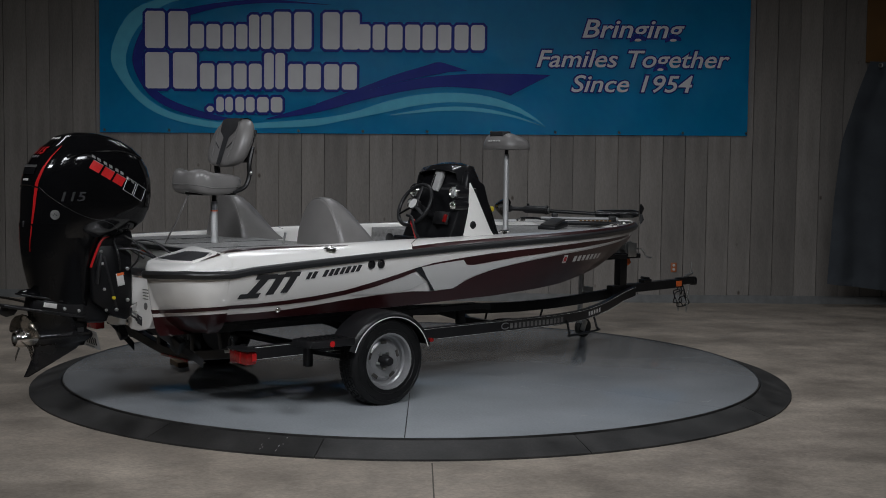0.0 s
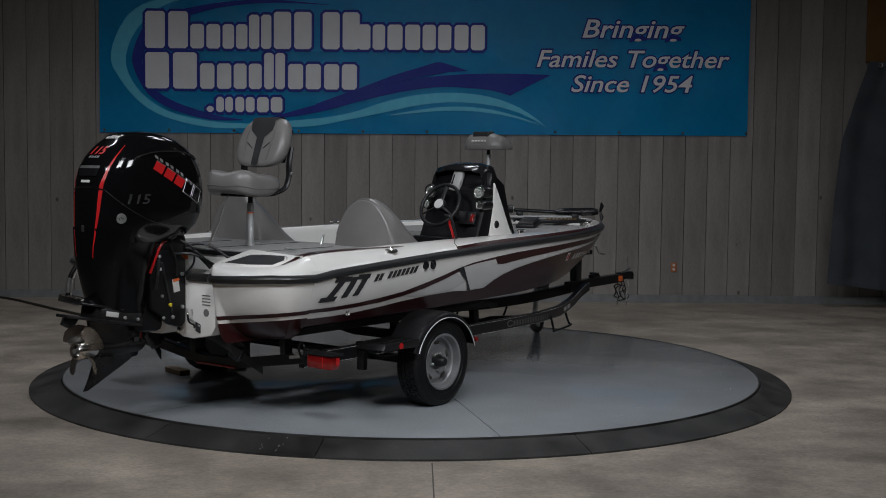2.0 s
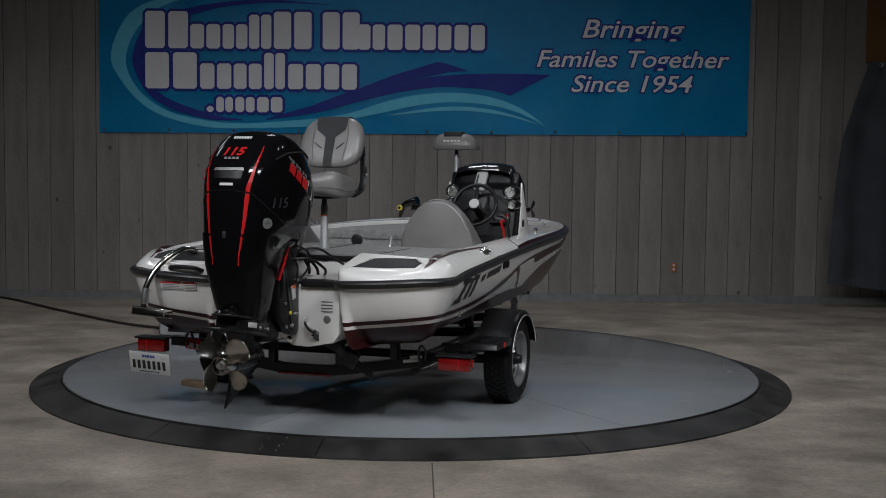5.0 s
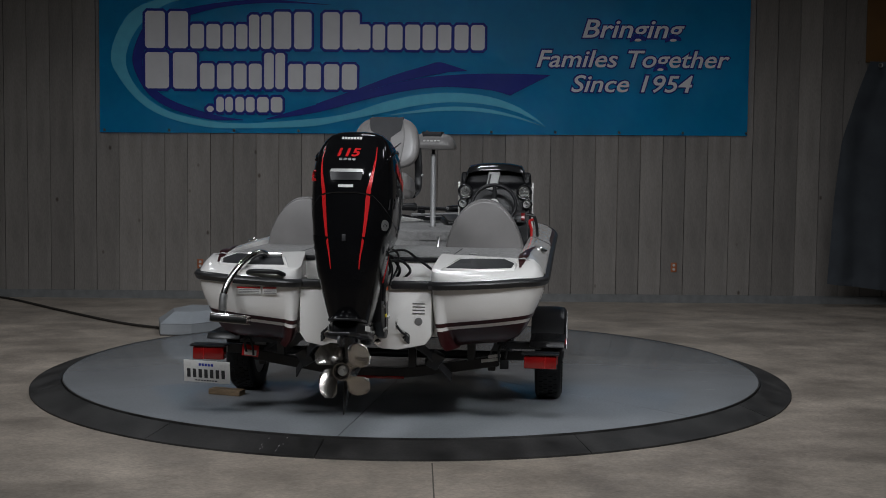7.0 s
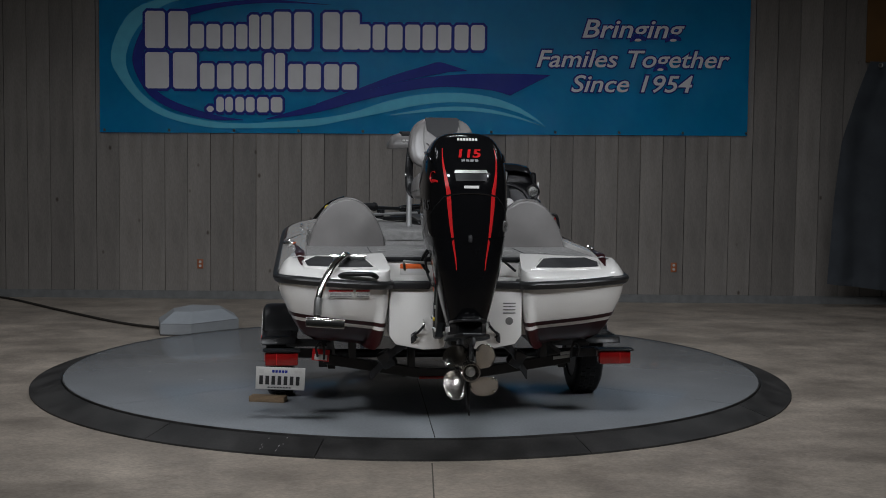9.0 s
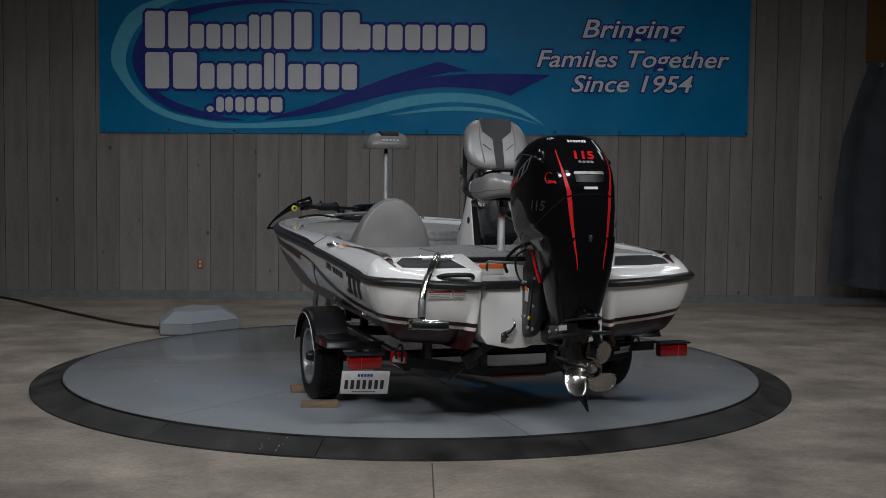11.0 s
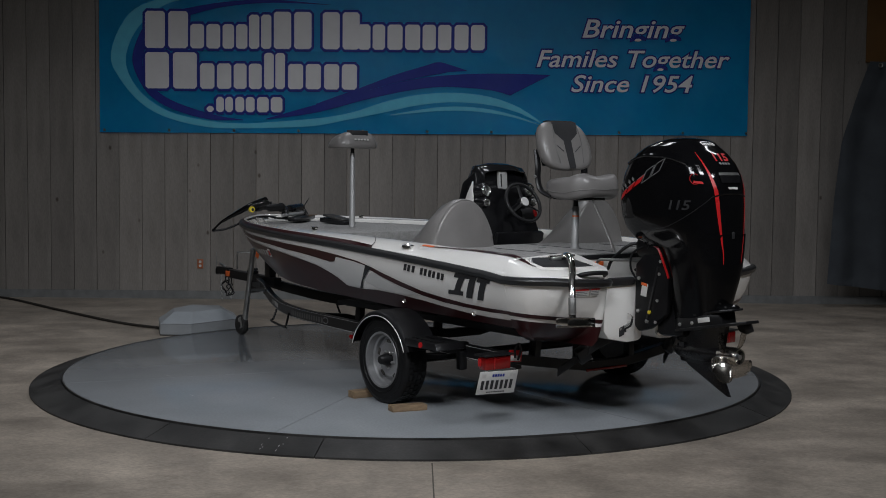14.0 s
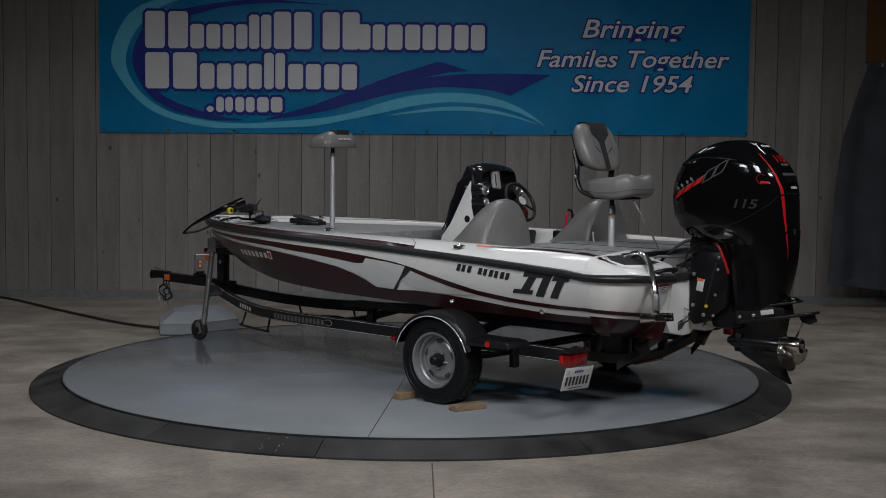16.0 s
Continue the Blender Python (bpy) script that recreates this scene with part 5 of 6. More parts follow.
def winch_stand():
    w = part("winch_post", box((0, 2.50, 0.66), (0.075, 0.10, 0.34), 0.006), M["steel"], trailer, "black winch post")
    part("post_badge", lathe([(0.02, 0), (0.02, -0.003)], (-0.039, 2.5, 0.70), "x", 16), M["wheel"], w)
    part("bow_arm", beam([Vector((0, 2.72, 0.80)), Vector((0, 2.22, 0.80))], 0.055, 0.022), M["steel"], w)
    part("bow_roller", tube([(-0.07, 2.30, 0.835), (0.07, 2.30, 0.835)], 0.04, 16), M["rubber"], w, "black bow stop roller")
    d = part("winch_drum", lathe([(0.065, -0.05), (0.065, -0.042), (0.03, -0.04), (0.03, 0.04), (0.065, 0.042), (0.065, 0.05)], (-0.01, 2.58, 0.875), "x", 24), M["galv"], w, "zinc winch drum")
    part("winch_plate", box((0.07, 2.58, 0.86), (0.006, 0.12, 0.13), 0.002), M["galv"], d)
    part("winch_plate", box((-0.075, 2.58, 0.86), (0.006, 0.12, 0.13), 0.002), M["galv"], d)
    part("winch_crank", tube(smooth_path([(0.07, 2.64, 0.87), (0.13, 2.65, 0.87), (0.14, 2.70, 0.80), (0.20, 2.71, 0.79)], 4), 0.007, 6), M["galv"], d)
    part("winch_strap", box((0, 2.42, 0.90), (0.045, 0.3, 0.004), 0.001, (8, 0, 0)), M["charcoal"], d)
    part("warning_tag", box((-0.055, 2.66, 0.75), (0.004, 0.07, 0.09), 0.001, (24, 0, 0)), M["orange"], w, "orange warning tag")


winch_stand()


def jack():
    x, y = -0.365, 2.335
    j = part("jack_tube", tube([(x, y, 0.14), (x + 0.065, y - 0.045, 0.80)], 0.026, 16), M["galv"], trailer, "zinc-plated swing jack")
    part("inner_tube", tube([(x, y, 0.10), (x, y, 0.2)], 0.020, 14), M["galv"], j)
    part("jack_head", lathe([(0.03, 0), (0.03, 0.02), (0.012, 0.03)], (x + 0.065, y - 0.045, 0.80), "z", 16), M["galv"], j)
    part("crank", tube(smooth_path([(x + 0.065, y - 0.045, 0.79), (x - 0.03, y + 0.05, 0.79), (x - 0.05, y + 0.06, 0.78), (x - 0.05, y + 0.06, 0.62)], 5), 0.007, 8), M["galv"], j, "crank handle")
    part("mount_plate", box((x + 0.09, y, 0.45), (0.14, 0.02, 0.10), 0.004), M["galv"], j)
    part("mount_arm", tube([(x + 0.02, y, 0.44), (-0.16, 2.3, 0.43)], 0.022, 10), M["galv"], j)
    part("fork", box((x, y + 0.035, 0.115), (0.07, 0.06, 0.11), 0.006, (-24, 0, 0)), M["galv"], j)
    w = part("caster", lathe([(0.03, -0.028), (0.088, -0.026), (0.094, -0.018), (0.094, 0.018), (0.088, 0.026), (0.03, 0.028)], (x - 0.005, y + 0.055, 0.094), "x", 32), M["rubber"], j, "black caster wheel")
    part("caster_hub", lathe([(0.03, -0.034), (0.03, 0.034)], (x - 0.005, y + 0.055, 0.094), "x", 16), M["plastic"], w)


jack()

# straps from the tow eyes to the rear cross member
for sx in (-1, 1):
    s = part("tie_down_strap", beam([Vector((sx * 0.205, -2.645, 0.655)), Vector((sx * 0.27, -2.60, 0.60))], 0.008, 0.008), M["galv"], trailer, "black ratchet strap with hook")
    part("strap_hook", tube(smooth_path([(sx * 0.20, -2.64, 0.67), (sx * 0.235, -2.66, 0.63), (sx * 0.26, -2.64, 0.61), (sx * 0.24, -2.62, 0.59)], 4), 0.007, 6), M["plastic"], s)
    part("webbing", beam([Vector((sx * 0.25, -2.62, 0.60)), Vector((sx * 0.36, -2.5, 0.50)), Vector((sx * 0.50, -2.27, 0.30))], 0.006, 0.03), M["charcoal"], s)
    part("ratchet", box((sx * 0.41, -2.41, 0.43), (0.09, 0.06, 0.11), 0.012, (20, sx * 30, sx * 20)), M["steel"], s)


# ---- timber chocks ----
def chock(x, y, yaw, sx, sy, sz):
    c = thing("wheel_chock", (x, y, 0), "rough brown timber offcut chocking the trailer wheel", "chock", "timber chocks")
    part("timber", box((x, y, sz / 2), (sx, sy, sz), 0.004, (0, 0, yaw)), M["wood"], c)
    return c


CHOCKS = [chock(-1.175, -1.53, -14, 0.25, 0.09, 0.04), chock(-1.15, -0.96, -6, 0.21, 0.09, 0.05)]
# ---- outboard motor ----
outboard = thing("outboard_motor", (0, -2.95, 0.24), "glossy black outboard motor with red stripes on the transom", "outboard motor")
COWL = [  # z, fore y, aft y, half width
    (1.150, -2.66, -3.282, 0.210), (1.190, -2.56, -3.284, 0.220), (1.250, -2.485, -3.283, 0.230), (1.330, -2.445, -3.278, 0.238), (1.420, -2.43, -3.274, 0.242), (1.520, -2.435, -3.264, 0.242),
    (1.600, -2.46, -3.24, 0.236), (1.670, -2.50, -3.196, 0.226), (1.730, -2.565, -3.135, 0.208), (1.775, -2.64, -3.075, 0.182), (1.805, -2.72, -3.04, 0.150), (1.822, -2.79, -2.985, 0.110), (1.830, -2.85, -2.93, 0.05)]
_cz = [c[0] for c in COWL]


def cowl_point(ang, z, off=0.0):
    """On the cowl: degrees round it (0 starboard, -90 astern) and height."""
    f, a, w = (float(np.interp(z, _cz, [c[i] for c in COWL])) for i in (1, 2, 3))
    n = 2.0 / 3.0
    c, s = math.cos(radians(ang)), math.sin(radians(ang))
    u, v = math.copysign(abs(c) ** n, c), math.copysign(abs(s) ** n, s)
    return Vector(((w + off) * u, (f + a) / 2 + ((f - a) / 2 + off) * v, z))


def motor_cowl():
    loops = []
    for z0, z1 in zip(_cz, _cz[1:]):
        for k in range(3):
            z = z0 + (z1 - z0) * k / 3
            loops.append([cowl_point(360 * i / 56, z) for i in range(56)])
    loops.append([cowl_point(360 * i / 56, _cz[-1]) for i in range(56)])
    c = part("cowl", rings(loops), M["cowl"], outboard, "glossy black engine cowl", 60)
    for sx in (-1, 1):
        # red stripe down the aft corner
        a = lambda z: -90 + sx * (15 + max(0, z - 1.1) * 17.5 + max(0, z - 1.5) * 45)
        bm = bmesh.new()
        rows = []
        for i in range(41):
            z = 1.06 + 0.68 * i / 40
            wd = 0.6 + 2.5 * min(1, max(0, (z - 1.05) / 0.4))
            wd *= 1 - 0.75 * min(1, max(0, (z - 1.5) / 0.24))
            if z >= 1.15:
                p, q = cowl_point(a(z) - wd, z, 0.003), cowl_point(a(z) + wd, z, 0.003)
            else:
                p, q = apron_point(a(z) - wd, z, 0.004), apron_point(a(z) + wd, z, 0.004)
            rows.append((bm.verts.new(p), bm.verts.new(q)))
        for r0, r1 in zip(rows, rows[1:]):
            bm.faces.new((r0[0], r0[1], r1[1], r1[0]))
        part("stripe", bm, M["redpaint"], c, "red stripe", 60)
        # raised crease along the cowl's shoulder
        pts = [cowl_point(-90 + sx * (58 + 5.2 * i), 1.665 + 0.05 * math.sin(i / 16 * math.pi), 0.002) for i in range(17)]
        part("crease", tube(pts, 0.009, 6), M["cowl"], c)
        # split line between cowl halves
        pts = [cowl_point(-90 + sx * (28 + 5.4 * i), 1.47 - 0.018 * i, 0.0005) for i in range(20)]
        part("split_line", tube(pts, 0.0014, 5), M["ink"], c)
        # maker's mark as slanted bars on the flank, rising to the stern
        def flank(y, z, off=0.004):
            f, af, w = (float(np.interp(z, _cz, [q[i] for q in COWL])) for i in (1, 2, 3))
            u = (y - (f + af) / 2) / ((f - af) / 2)
            return Vector((sx * (w * max(0.0, 1 - abs(u) ** 3) ** (1 / 3) + off), y, z))

        first, rise = (-2.93, 1.60) if sx > 0 else (-2.52, 1.425)
        step = sx * 0.078
        for k in range(5):
            y0 = first + step * k
            y1 = y0 + step * 0.84
            big = k > 2
            h = 0.08 if big else 0.052
            z = lambda y: rise - 0.55 * (y - first) - (0.012 if big else 0)
            lean = sx * 0.018
            quad = [(y0 - lean, z(y0)), (y1 - lean, z(y1)), (y1 + lean, z(y1) + h), (y0 + lean, z(y0) + h)]
            if big:
                ring = []
                for p, q in zip(quad, quad[1:] + quad[:1]):
                    ring += [flank(p[0] + (q[0] - p[0]) * i / 4, p[1] + (q[1] - p[1]) * i / 4) for i in range(4)]
                part("mark", tube(ring + ring[:1], 0.0022, 4), M["wheel"], c, "thin silver outline bar")
            else:
                part("mark", sheet(quad, flank, 0.02), M["redpaint"], c, "red bar")
                part("mark", tube([flank(*q, 0.005) for q in (quad[3], quad[2])], 0.002, 4), M["wheel"], c)
            if k < (4 if sx > 0 else 2):
                for y in (y0 + step * 0.1, y0 + step * 0.55):
                    zz = z(y) + 0.072
                    part("mark", sheet([(y, zz), (y + step * 0.3, zz - 0.012), (y + step * 0.3, zz + 0.008), (y, zz + 0.02)], flank, 0.02), M["piping"], c)
        # dull power figure low on the flank
        tex = (lambda u, v: flank(-3.13 + u, 1.385 + v)) if sx > 0 else (lambda u, v: flank(-2.97 - u, 1.385 + v))
        each("figure", letters("115", tex, 0.06, 0.16, 0.02, shear=0.2, bold=0.02), M["charcoal"], c, "dark grey power figure")
    # astern: power figure, light strips, grip
    def back(x0, z0):
        def put(u, v):
            z = z0 + v
            f, af, w = (float(np.interp(z, _cz, [q[i] for q in COWL])) for i in (1, 2, 3))
            k = min(1.0, abs(x0 + u) / w)
            return Vector((x0 + u, (f + af) / 2 - (f - af) / 2 * (1 - k ** 3) ** (1 / 3) - 0.006, z))
        return put

    each("figure", letters("115", back(-0.065, 1.685), 0.048, 0.13, 0.02, shear=0.15, bold=0.035, vstep=0.006), M["redpaint"], c, "red power figure")
    each("mark", bars(4, back(-0.05, 1.664), 0.10, 0.013, 0.75, 0.02, 0.006), M["wheel"], c)
    each("mark", bars(7, back(-0.06, 1.783), 0.12, 0.014, 0.75, 0.02, 0.004), M["paper"], c, "white bar")
    part("grip", sheet([(-0.095, 1.60), (0.095, 1.60), (0.088, 1.617), (-0.088, 1.617)], back(0, 0), 0.015, 0.006), M["galv"], c, "bright grip strip")
    part("grip_recess", sheet([(-0.085, 1.555), (0.085, 1.555), (0.092, 1.597), (-0.092, 1.597)], back(0, 0), 0.015, 0.008), M["dash"], c)
    part("label", sheet([(-0.042, 1.515), (0.042, 1.515), (0.042, 1.53), (-0.042, 1.53)], back(0, 0), 0.015, 0.008), M["paper"], c, "small white label")
    part("brow", tube([cowl_point(-117 + 54 * i / 20, 1.468 + 0.02 * math.sin(math.pi * i / 20), 0.0) for i in range(21)], 0.006, 6), M["cowl"], c)
    # emblem on the port quarter
    pts = [cowl_point(-141 + 7 * math.cos(q), 1.575 + 0.032 * math.sin(q), 0.004) for q in (radians(50 + 26 * k) for k in range(11))]
    part("emblem", tube(pts, 0.0045, 6, flat=0.5), M["redpaint"], c, "red curl emblem")
    part("emblem", sheet([(-143, 1.565), (-131, 1.56), (-129, 1.545), (-144, 1.55)], lambda u, v: cowl_point(u, v, 0.004), 3.0, 0.008), M["redpaint"], c)
    return c


APRON = [(0.66, -2.86, -3.195, 0.095), (0.74, -2.86, -3.222, 0.115), (0.84, -2.86, -3.246, 0.14), (0.95, -2.86, -3.268, 0.165), (1.05, -2.84, -3.279, 0.19), (1.15, -2.79, -3.283, 0.207), (1.24, -2.71, -3.285, 0.22)]
_az = [c[0] for c in APRON]


def apron_point(ang, z, off=0.0):
    f, a, w = (float(np.interp(z, _az, [c[i] for c in APRON])) for i in (1, 2, 3))
    c, s = math.cos(radians(ang)), math.sin(radians(ang))
    n = 0.66
    return Vector(((w + off) * math.copysign(abs(c) ** n, c), (f + a) / 2 + ((f - a) / 2 + off) * math.copysign(abs(s) ** n, s), z))


def motor_leg():
    loops = [[apron_point(360 * i / 48, 0.66 + 0.58 * k / 24) for i in range(48)] for k in range(25)]
    m = part("midsection", rings(loops), M["leg"], outboard, "black tapering midsection", 60)
    badge = lathe([(0.031, 0), (0.031, 0.004), (0.029, 0.006), (0.023, 0.006), (0.022, 0.0045), (0, 0.0045)], (0, 0, 0), "z", 28)
    n = (cowl_point(-37, 1.30, 0.05) - cowl_point(-37, 1.30, 0)).normalized()
    bmesh.ops.transform(badge, matrix=Matrix.Translation(cowl_point(-37, 1.30, 0.001)) @ n.to_track_quat("Z", "Y").to_matrix().to_4x4(), verts=badge.verts)
    bd = part("badge", badge, M["galv"], m, "round silver badge")
    seat = Matrix.Translation(cowl_point(-37, 1.30, 0.001)) @ n.to_track_quat("Z", "Y").to_matrix().to_4x4()
    for dx, dy in ((-0.010, -0.002), (0.0, 0.006), (0.010, -0.002)):
        star = bmesh.new()
        star.faces.new([star.verts.new(seat @ Vector((dx + r * math.cos(q), dy + r * math.sin(q), 0.0056))) for r, q in ((0.0065 if k % 2 else 0.0028, radians(18 + 36 * k)) for k in range(10))])
        part("star", star, M["ink"], bd, smooth=0)
    part("slot", box((-0.005, -3.284, 1.235), (0.022, 0.012, 0.04), 0.004), M["ink"], m)
    # water plates, trimmed out a little with the leg
    def tilted(bm):
        bmesh.ops.rotate(bm, verts=bm.verts, cent=(0, -3.1, 0.66), matrix=Euler((radians(-11), 0, 0)).to_matrix())
        return bm

    part("collar", tilted(prism([(0.07, -2.88), (0.105, -2.95), (0.11, -3.16), (0.07, -3.27), (-0.07, -3.27), (-0.11, -3.16), (-0.105, -2.95), (-0.07, -2.88)], "z", 0.655, 0.735, 0.01)), M["steel"], m)
    plate = [(0.0, -2.84), (0.07, -2.87), (0.115, -2.96), (0.125, -3.2), (0.10, -3.36), (0.06, -3.45), (-0.06, -3.45), (-0.10, -3.36), (-0.125, -3.2), (-0.115, -2.96), (-0.07, -2.87)]
    p = part("cavitation_plate", tilted(prism(plate, "z", 0.645, 0.664, 0.005)), M["steel"], outboard, "black anti-ventilation plate")
    part("upper_plate", tilted(prism([(0.0, -2.93), (0.09, -2.97), (0.115, -3.1), (0.095, -3.29), (0.05, -3.35), (-0.05, -3.35), (-0.095, -3.29), (-0.115, -3.1), (-0.09, -2.97)], "z", 0.733, 0.747, 0.004)), M["steel"], p)
    part("water_scoop", tilted(lathe([(0.085, 0.0), (0.07, 0.02), (0.03, 0.035), (0.0, 0.037)], (0, -3.265, 0.746), "z", 24)), M["cowl"], p)
    part("trim_tab", tilted(prism([(-3.33, 0.645), (-3.44, 0.645), (-3.45, 0.60), (-3.40, 0.585), (-3.35, 0.605)], "x", -0.007, 0.007, 0.002)), M["steel"], p)
    for sx in (-1, 1):
        part("decal", tilted(box((sx * 0.112, -3.17, 0.70), (0.004, 0.085, 0.03), 0.001, (0, 0, sx * -8))), M["paper"], p, "white decal")
        for y in (-2.97, -3.07):
            part("bolt", tilted(lathe([(0.011, 0), (0.011, sx * 0.008), (0.006, sx * 0.011)], (sx * 0.108, y, 0.69), "x", 8)), M["galv"], p)
    # strut, gearcase and skeg
    strut = [[Vector((w * x, (y0 + y1) / 2 + (y0 - y1) / 2 * y, z)) for x, y in ((0, 1), (0.5, 0.85), (0.85, 0.5), (1, 0), (0.85, -0.45), (0.45, -0.8), (0, -1), (-0.45, -0.8), (-0.85, -0.45), (-1, 0), (-0.85, 0.5), (-0.5, 0.85))]
             for z, y0, y1, w in ((0.68, -2.85, -3.27, 0.06), (0.60, -2.858, -3.255, 0.048), (0.54, -2.862, -3.245, 0.05), (0.485, -2.865, -3.24, 0.055), (0.42, -2.88, -3.23, 0.03))]
    g = part("gearcase", rings(strut), M["gear"], outboard, "black gearcase", 60)
    part("torpedo", lathe([(0.0, -2.82), (0.022, -2.832), (0.042, -2.87), (0.055, -2.94), (0.06, -3.03), (0.058, -3.13), (0.052, -3.2), (0.048, -3.22)], (0, 0, 0.49), "y", 28), M["gear"], g, smooth=60)
    sk = [[Vector((w, y - 0.02, z)), Vector((0, y, z)), Vector((-w, y - 0.02, z)), Vector((-w * 0.8, y2 + 0.01, z)), Vector((0, y2, z)), Vector((w * 0.8, y2 + 0.01, z))] for z, y, y2, w in ((0.45, -2.885, -3.225, 0.018), (0.40, -2.94, -3.23, 0.013), (0.32, -3.10, -3.26, 0.009), (0.243, -3.262, -3.298, 0.004))]
    part("skeg", rings(sk), M["gear"], g, "black skeg fin", 30)
    for sx in (-1, 1):
        part("water_inlet", box((sx * 0.052, -2.93, 0.53), (0.006, 0.05, 0.03), 0.002, (0, 0, sx * 14)), M["ink"], g)


PROP_Y, PROP_Z = -3.275, 0.497


def propeller():
    p = part("propeller", lathe([(0.047, 0.07), (0.056, 0.03), (0.058, -0.05), (0.05, -0.08), (0.044, -0.08), (0.046, -0.03)], (0, PROP_Y, PROP_Z), "y", 32), M["prop"], outboard, "polished steel four-blade propeller", 50)
    part("prop_nut", lathe([(0.028, 0.0), (0.028, -0.05), (0.016, -0.06), (0.016, -0.085), (0.0, -0.085)], (0, PROP_Y, PROP_Z), "y", 12), M["galv"], p)
    part("bore", lathe([(0.044, -0.03), (0.044, -0.028)], (0, PROP_Y, PROP_Z), "y", 24), M["ink"], p)
    for k in range(4):
        a0 = radians(31 + 90 * k)
        rows = []
        for i in range(9):
            r = 0.05 + 0.134 * i / 8
            half = (0.62, 0.72, 0.80, 0.84, 0.84, 0.80, 0.70, 0.50, 0.16)[i]
            row = []
            for j in range(9):
                u = -1 + 2 * j / 8
                a = a0 + half * u * 0.72 + 0.35 * (i / 8)
                row.append(Vector((r * math.cos(a), PROP_Y - 0.045 * u * half * 1.2 - 0.03 * (i / 8) ** 2, PROP_Z + r * math.sin(a))))
            rows.append(row)
        bm = bmesh.new()
        vs = [[bm.verts.new(q) for q in row] for row in rows]
        for b0, b1 in zip(vs, vs[1:]):
            for j in range(8):
                bm.faces.new((b0[j], b0[j + 1], b1[j + 1], b1[j]))
        bmesh.ops.solidify(bm, geom=bm.faces[:], thickness=0.004)
        part("blade", bm, M["prop"], p, smooth=60)


def motor_mount():
    for sx in (-1, 1):
        prof = [(-2.602, 1.02), (-2.602, 0.62), (-2.64, 0.585), (-2.73, 0.61), (-2.88, 0.72), (-2.90, 0.98), (-2.85, 1.09), (-2.68, 1.09)]
        b = part("clamp_bracket", prism(prof, "x", sx * 0.115 - 0.03, sx * 0.115 + 0.03, 0.014), M["dash"], outboard, "black clamp bracket")
        for y, z in ((-2.64, 0.93), (-2.64, 0.72), (-2.72, 0.66)):
            part("bolt", lathe([(0.013, 0), (0.013, sx * 0.01), (0.008, sx * 0.014)], (sx * 0.145, y, z), "x", 6), M["galv"], b)
    part("swivel", box((0, -2.84, 0.80), (0.17, 0.24, 0.46), 0.04, (-4, 0, 0)), M["dash"], outboard, "black swivel housing")
    part("power_head_pan", box((0, -2.76, 1.13), (0.30, 0.36, 0.16), 0.06), M["dash"], outboard, "black lower pan")
    tr = part("trim_pump", tube([(0.075, -2.68, 0.62), (0.075, -2.70, 0.86)], 0.04, 14), M["steel"], outboard)
    part("yellow_cap", lathe([(0.012, 0), (0.012, 0.01), (0, 0.012)], (0.146, -2.74, 0.74), "x", 12), M["yellow"], tr, "yellow cap")
    part("yellow_cap", lathe([(0.012, 0), (0.012, -0.01), (0, -0.012)], (-0.146, -2.74, 0.72), "x", 12), M["yellow"], tr, "yellow cap")
    for sx in (-1, 1):
        t = part("service_tag", box((sx * 0.147, -2.69, 0.86), (0.004, 0.05, 0.085), 0.001, (10, 0, 0)), M["paper"], outboard, "white and orange tag")
        part("tag_head", box((sx * 0.1495, -2.69, 0.895), (0.003, 0.05, 0.018), 0.0005, (10, 0, 0)), M["orange"], t)
    hoses = [([(0.06, -2.70, 1.10), (0.14, -2.57, 1.09), (0.19, -2.46, 1.0), (0.16, -2.36, 0.94)], 0.010), ([(0.03, -2.68, 1.08), (0.10, -2.55, 1.10), (0.13, -2.44, 1.0), (0.1, -2.36, 0.95)], 0.010),
             ([(-0.05, -2.68, 1.10), (-0.14, -2.58, 1.15), (-0.2, -2.46, 1.05), (-0.15, -2.36, 0.97)], 0.011), ([(0.12, -2.72, 1.06), (0.22, -2.62, 1.06), (0.26, -2.48, 0.99), (0.2, -2.36, 0.93)], 0.009),
             ([(0.10, -2.80, 1.10), (0.155, -2.84, 0.98), (0.15, -2.86, 0.84)], 0.012)]
    for pts, r in hoses:
        part("hose", tube(smooth_path(pts, 6), r, 8), M["plastic"], outboard, "black hose")
    for sx in (-1, 1):
        part("pinched_stripe", tube(smooth_path([(sx * 0.17, -2.70, 1.17), (sx * 0.175, -2.82, 1.14), (sx * 0.17, -2.87, 1.05), (sx * 0.15, -2.90, 0.95)], 5), 0.008, 6), M["redpaint"], outboard, "thin red edge line")
    for sx in (-1, 1):
        ram = part("trim_ram", tube([(sx * 0.05, -2.66, 0.63), (sx * 0.05, -2.80, 0.90)], 0.018, 12), M["galv"], tr, "steel trim ram")
        part("ram_eye", tube([(sx * 0.03, -2.80, 0.90), (sx * 0.075, -2.80, 0.90)], 0.024, 12), M["dash"], ram)
        rib = part("bracket_rib", box((sx * 0.148, -2.76, 0.83), (0.008, 0.018, 0.38), 0.004, (14, 0, 0)), M["steel"], outboard, "raised bracket rib")
        for z in (0.66, 0.80, 0.97, 1.05):
            part("bolt", lathe([(0.011, 0), (0.011, sx * 0.007), (0.006, sx * 0.01)], (sx * 0.146, -2.825 + 0.08 * (1.05 - z), z), "x", 6), M["galv"], rib)
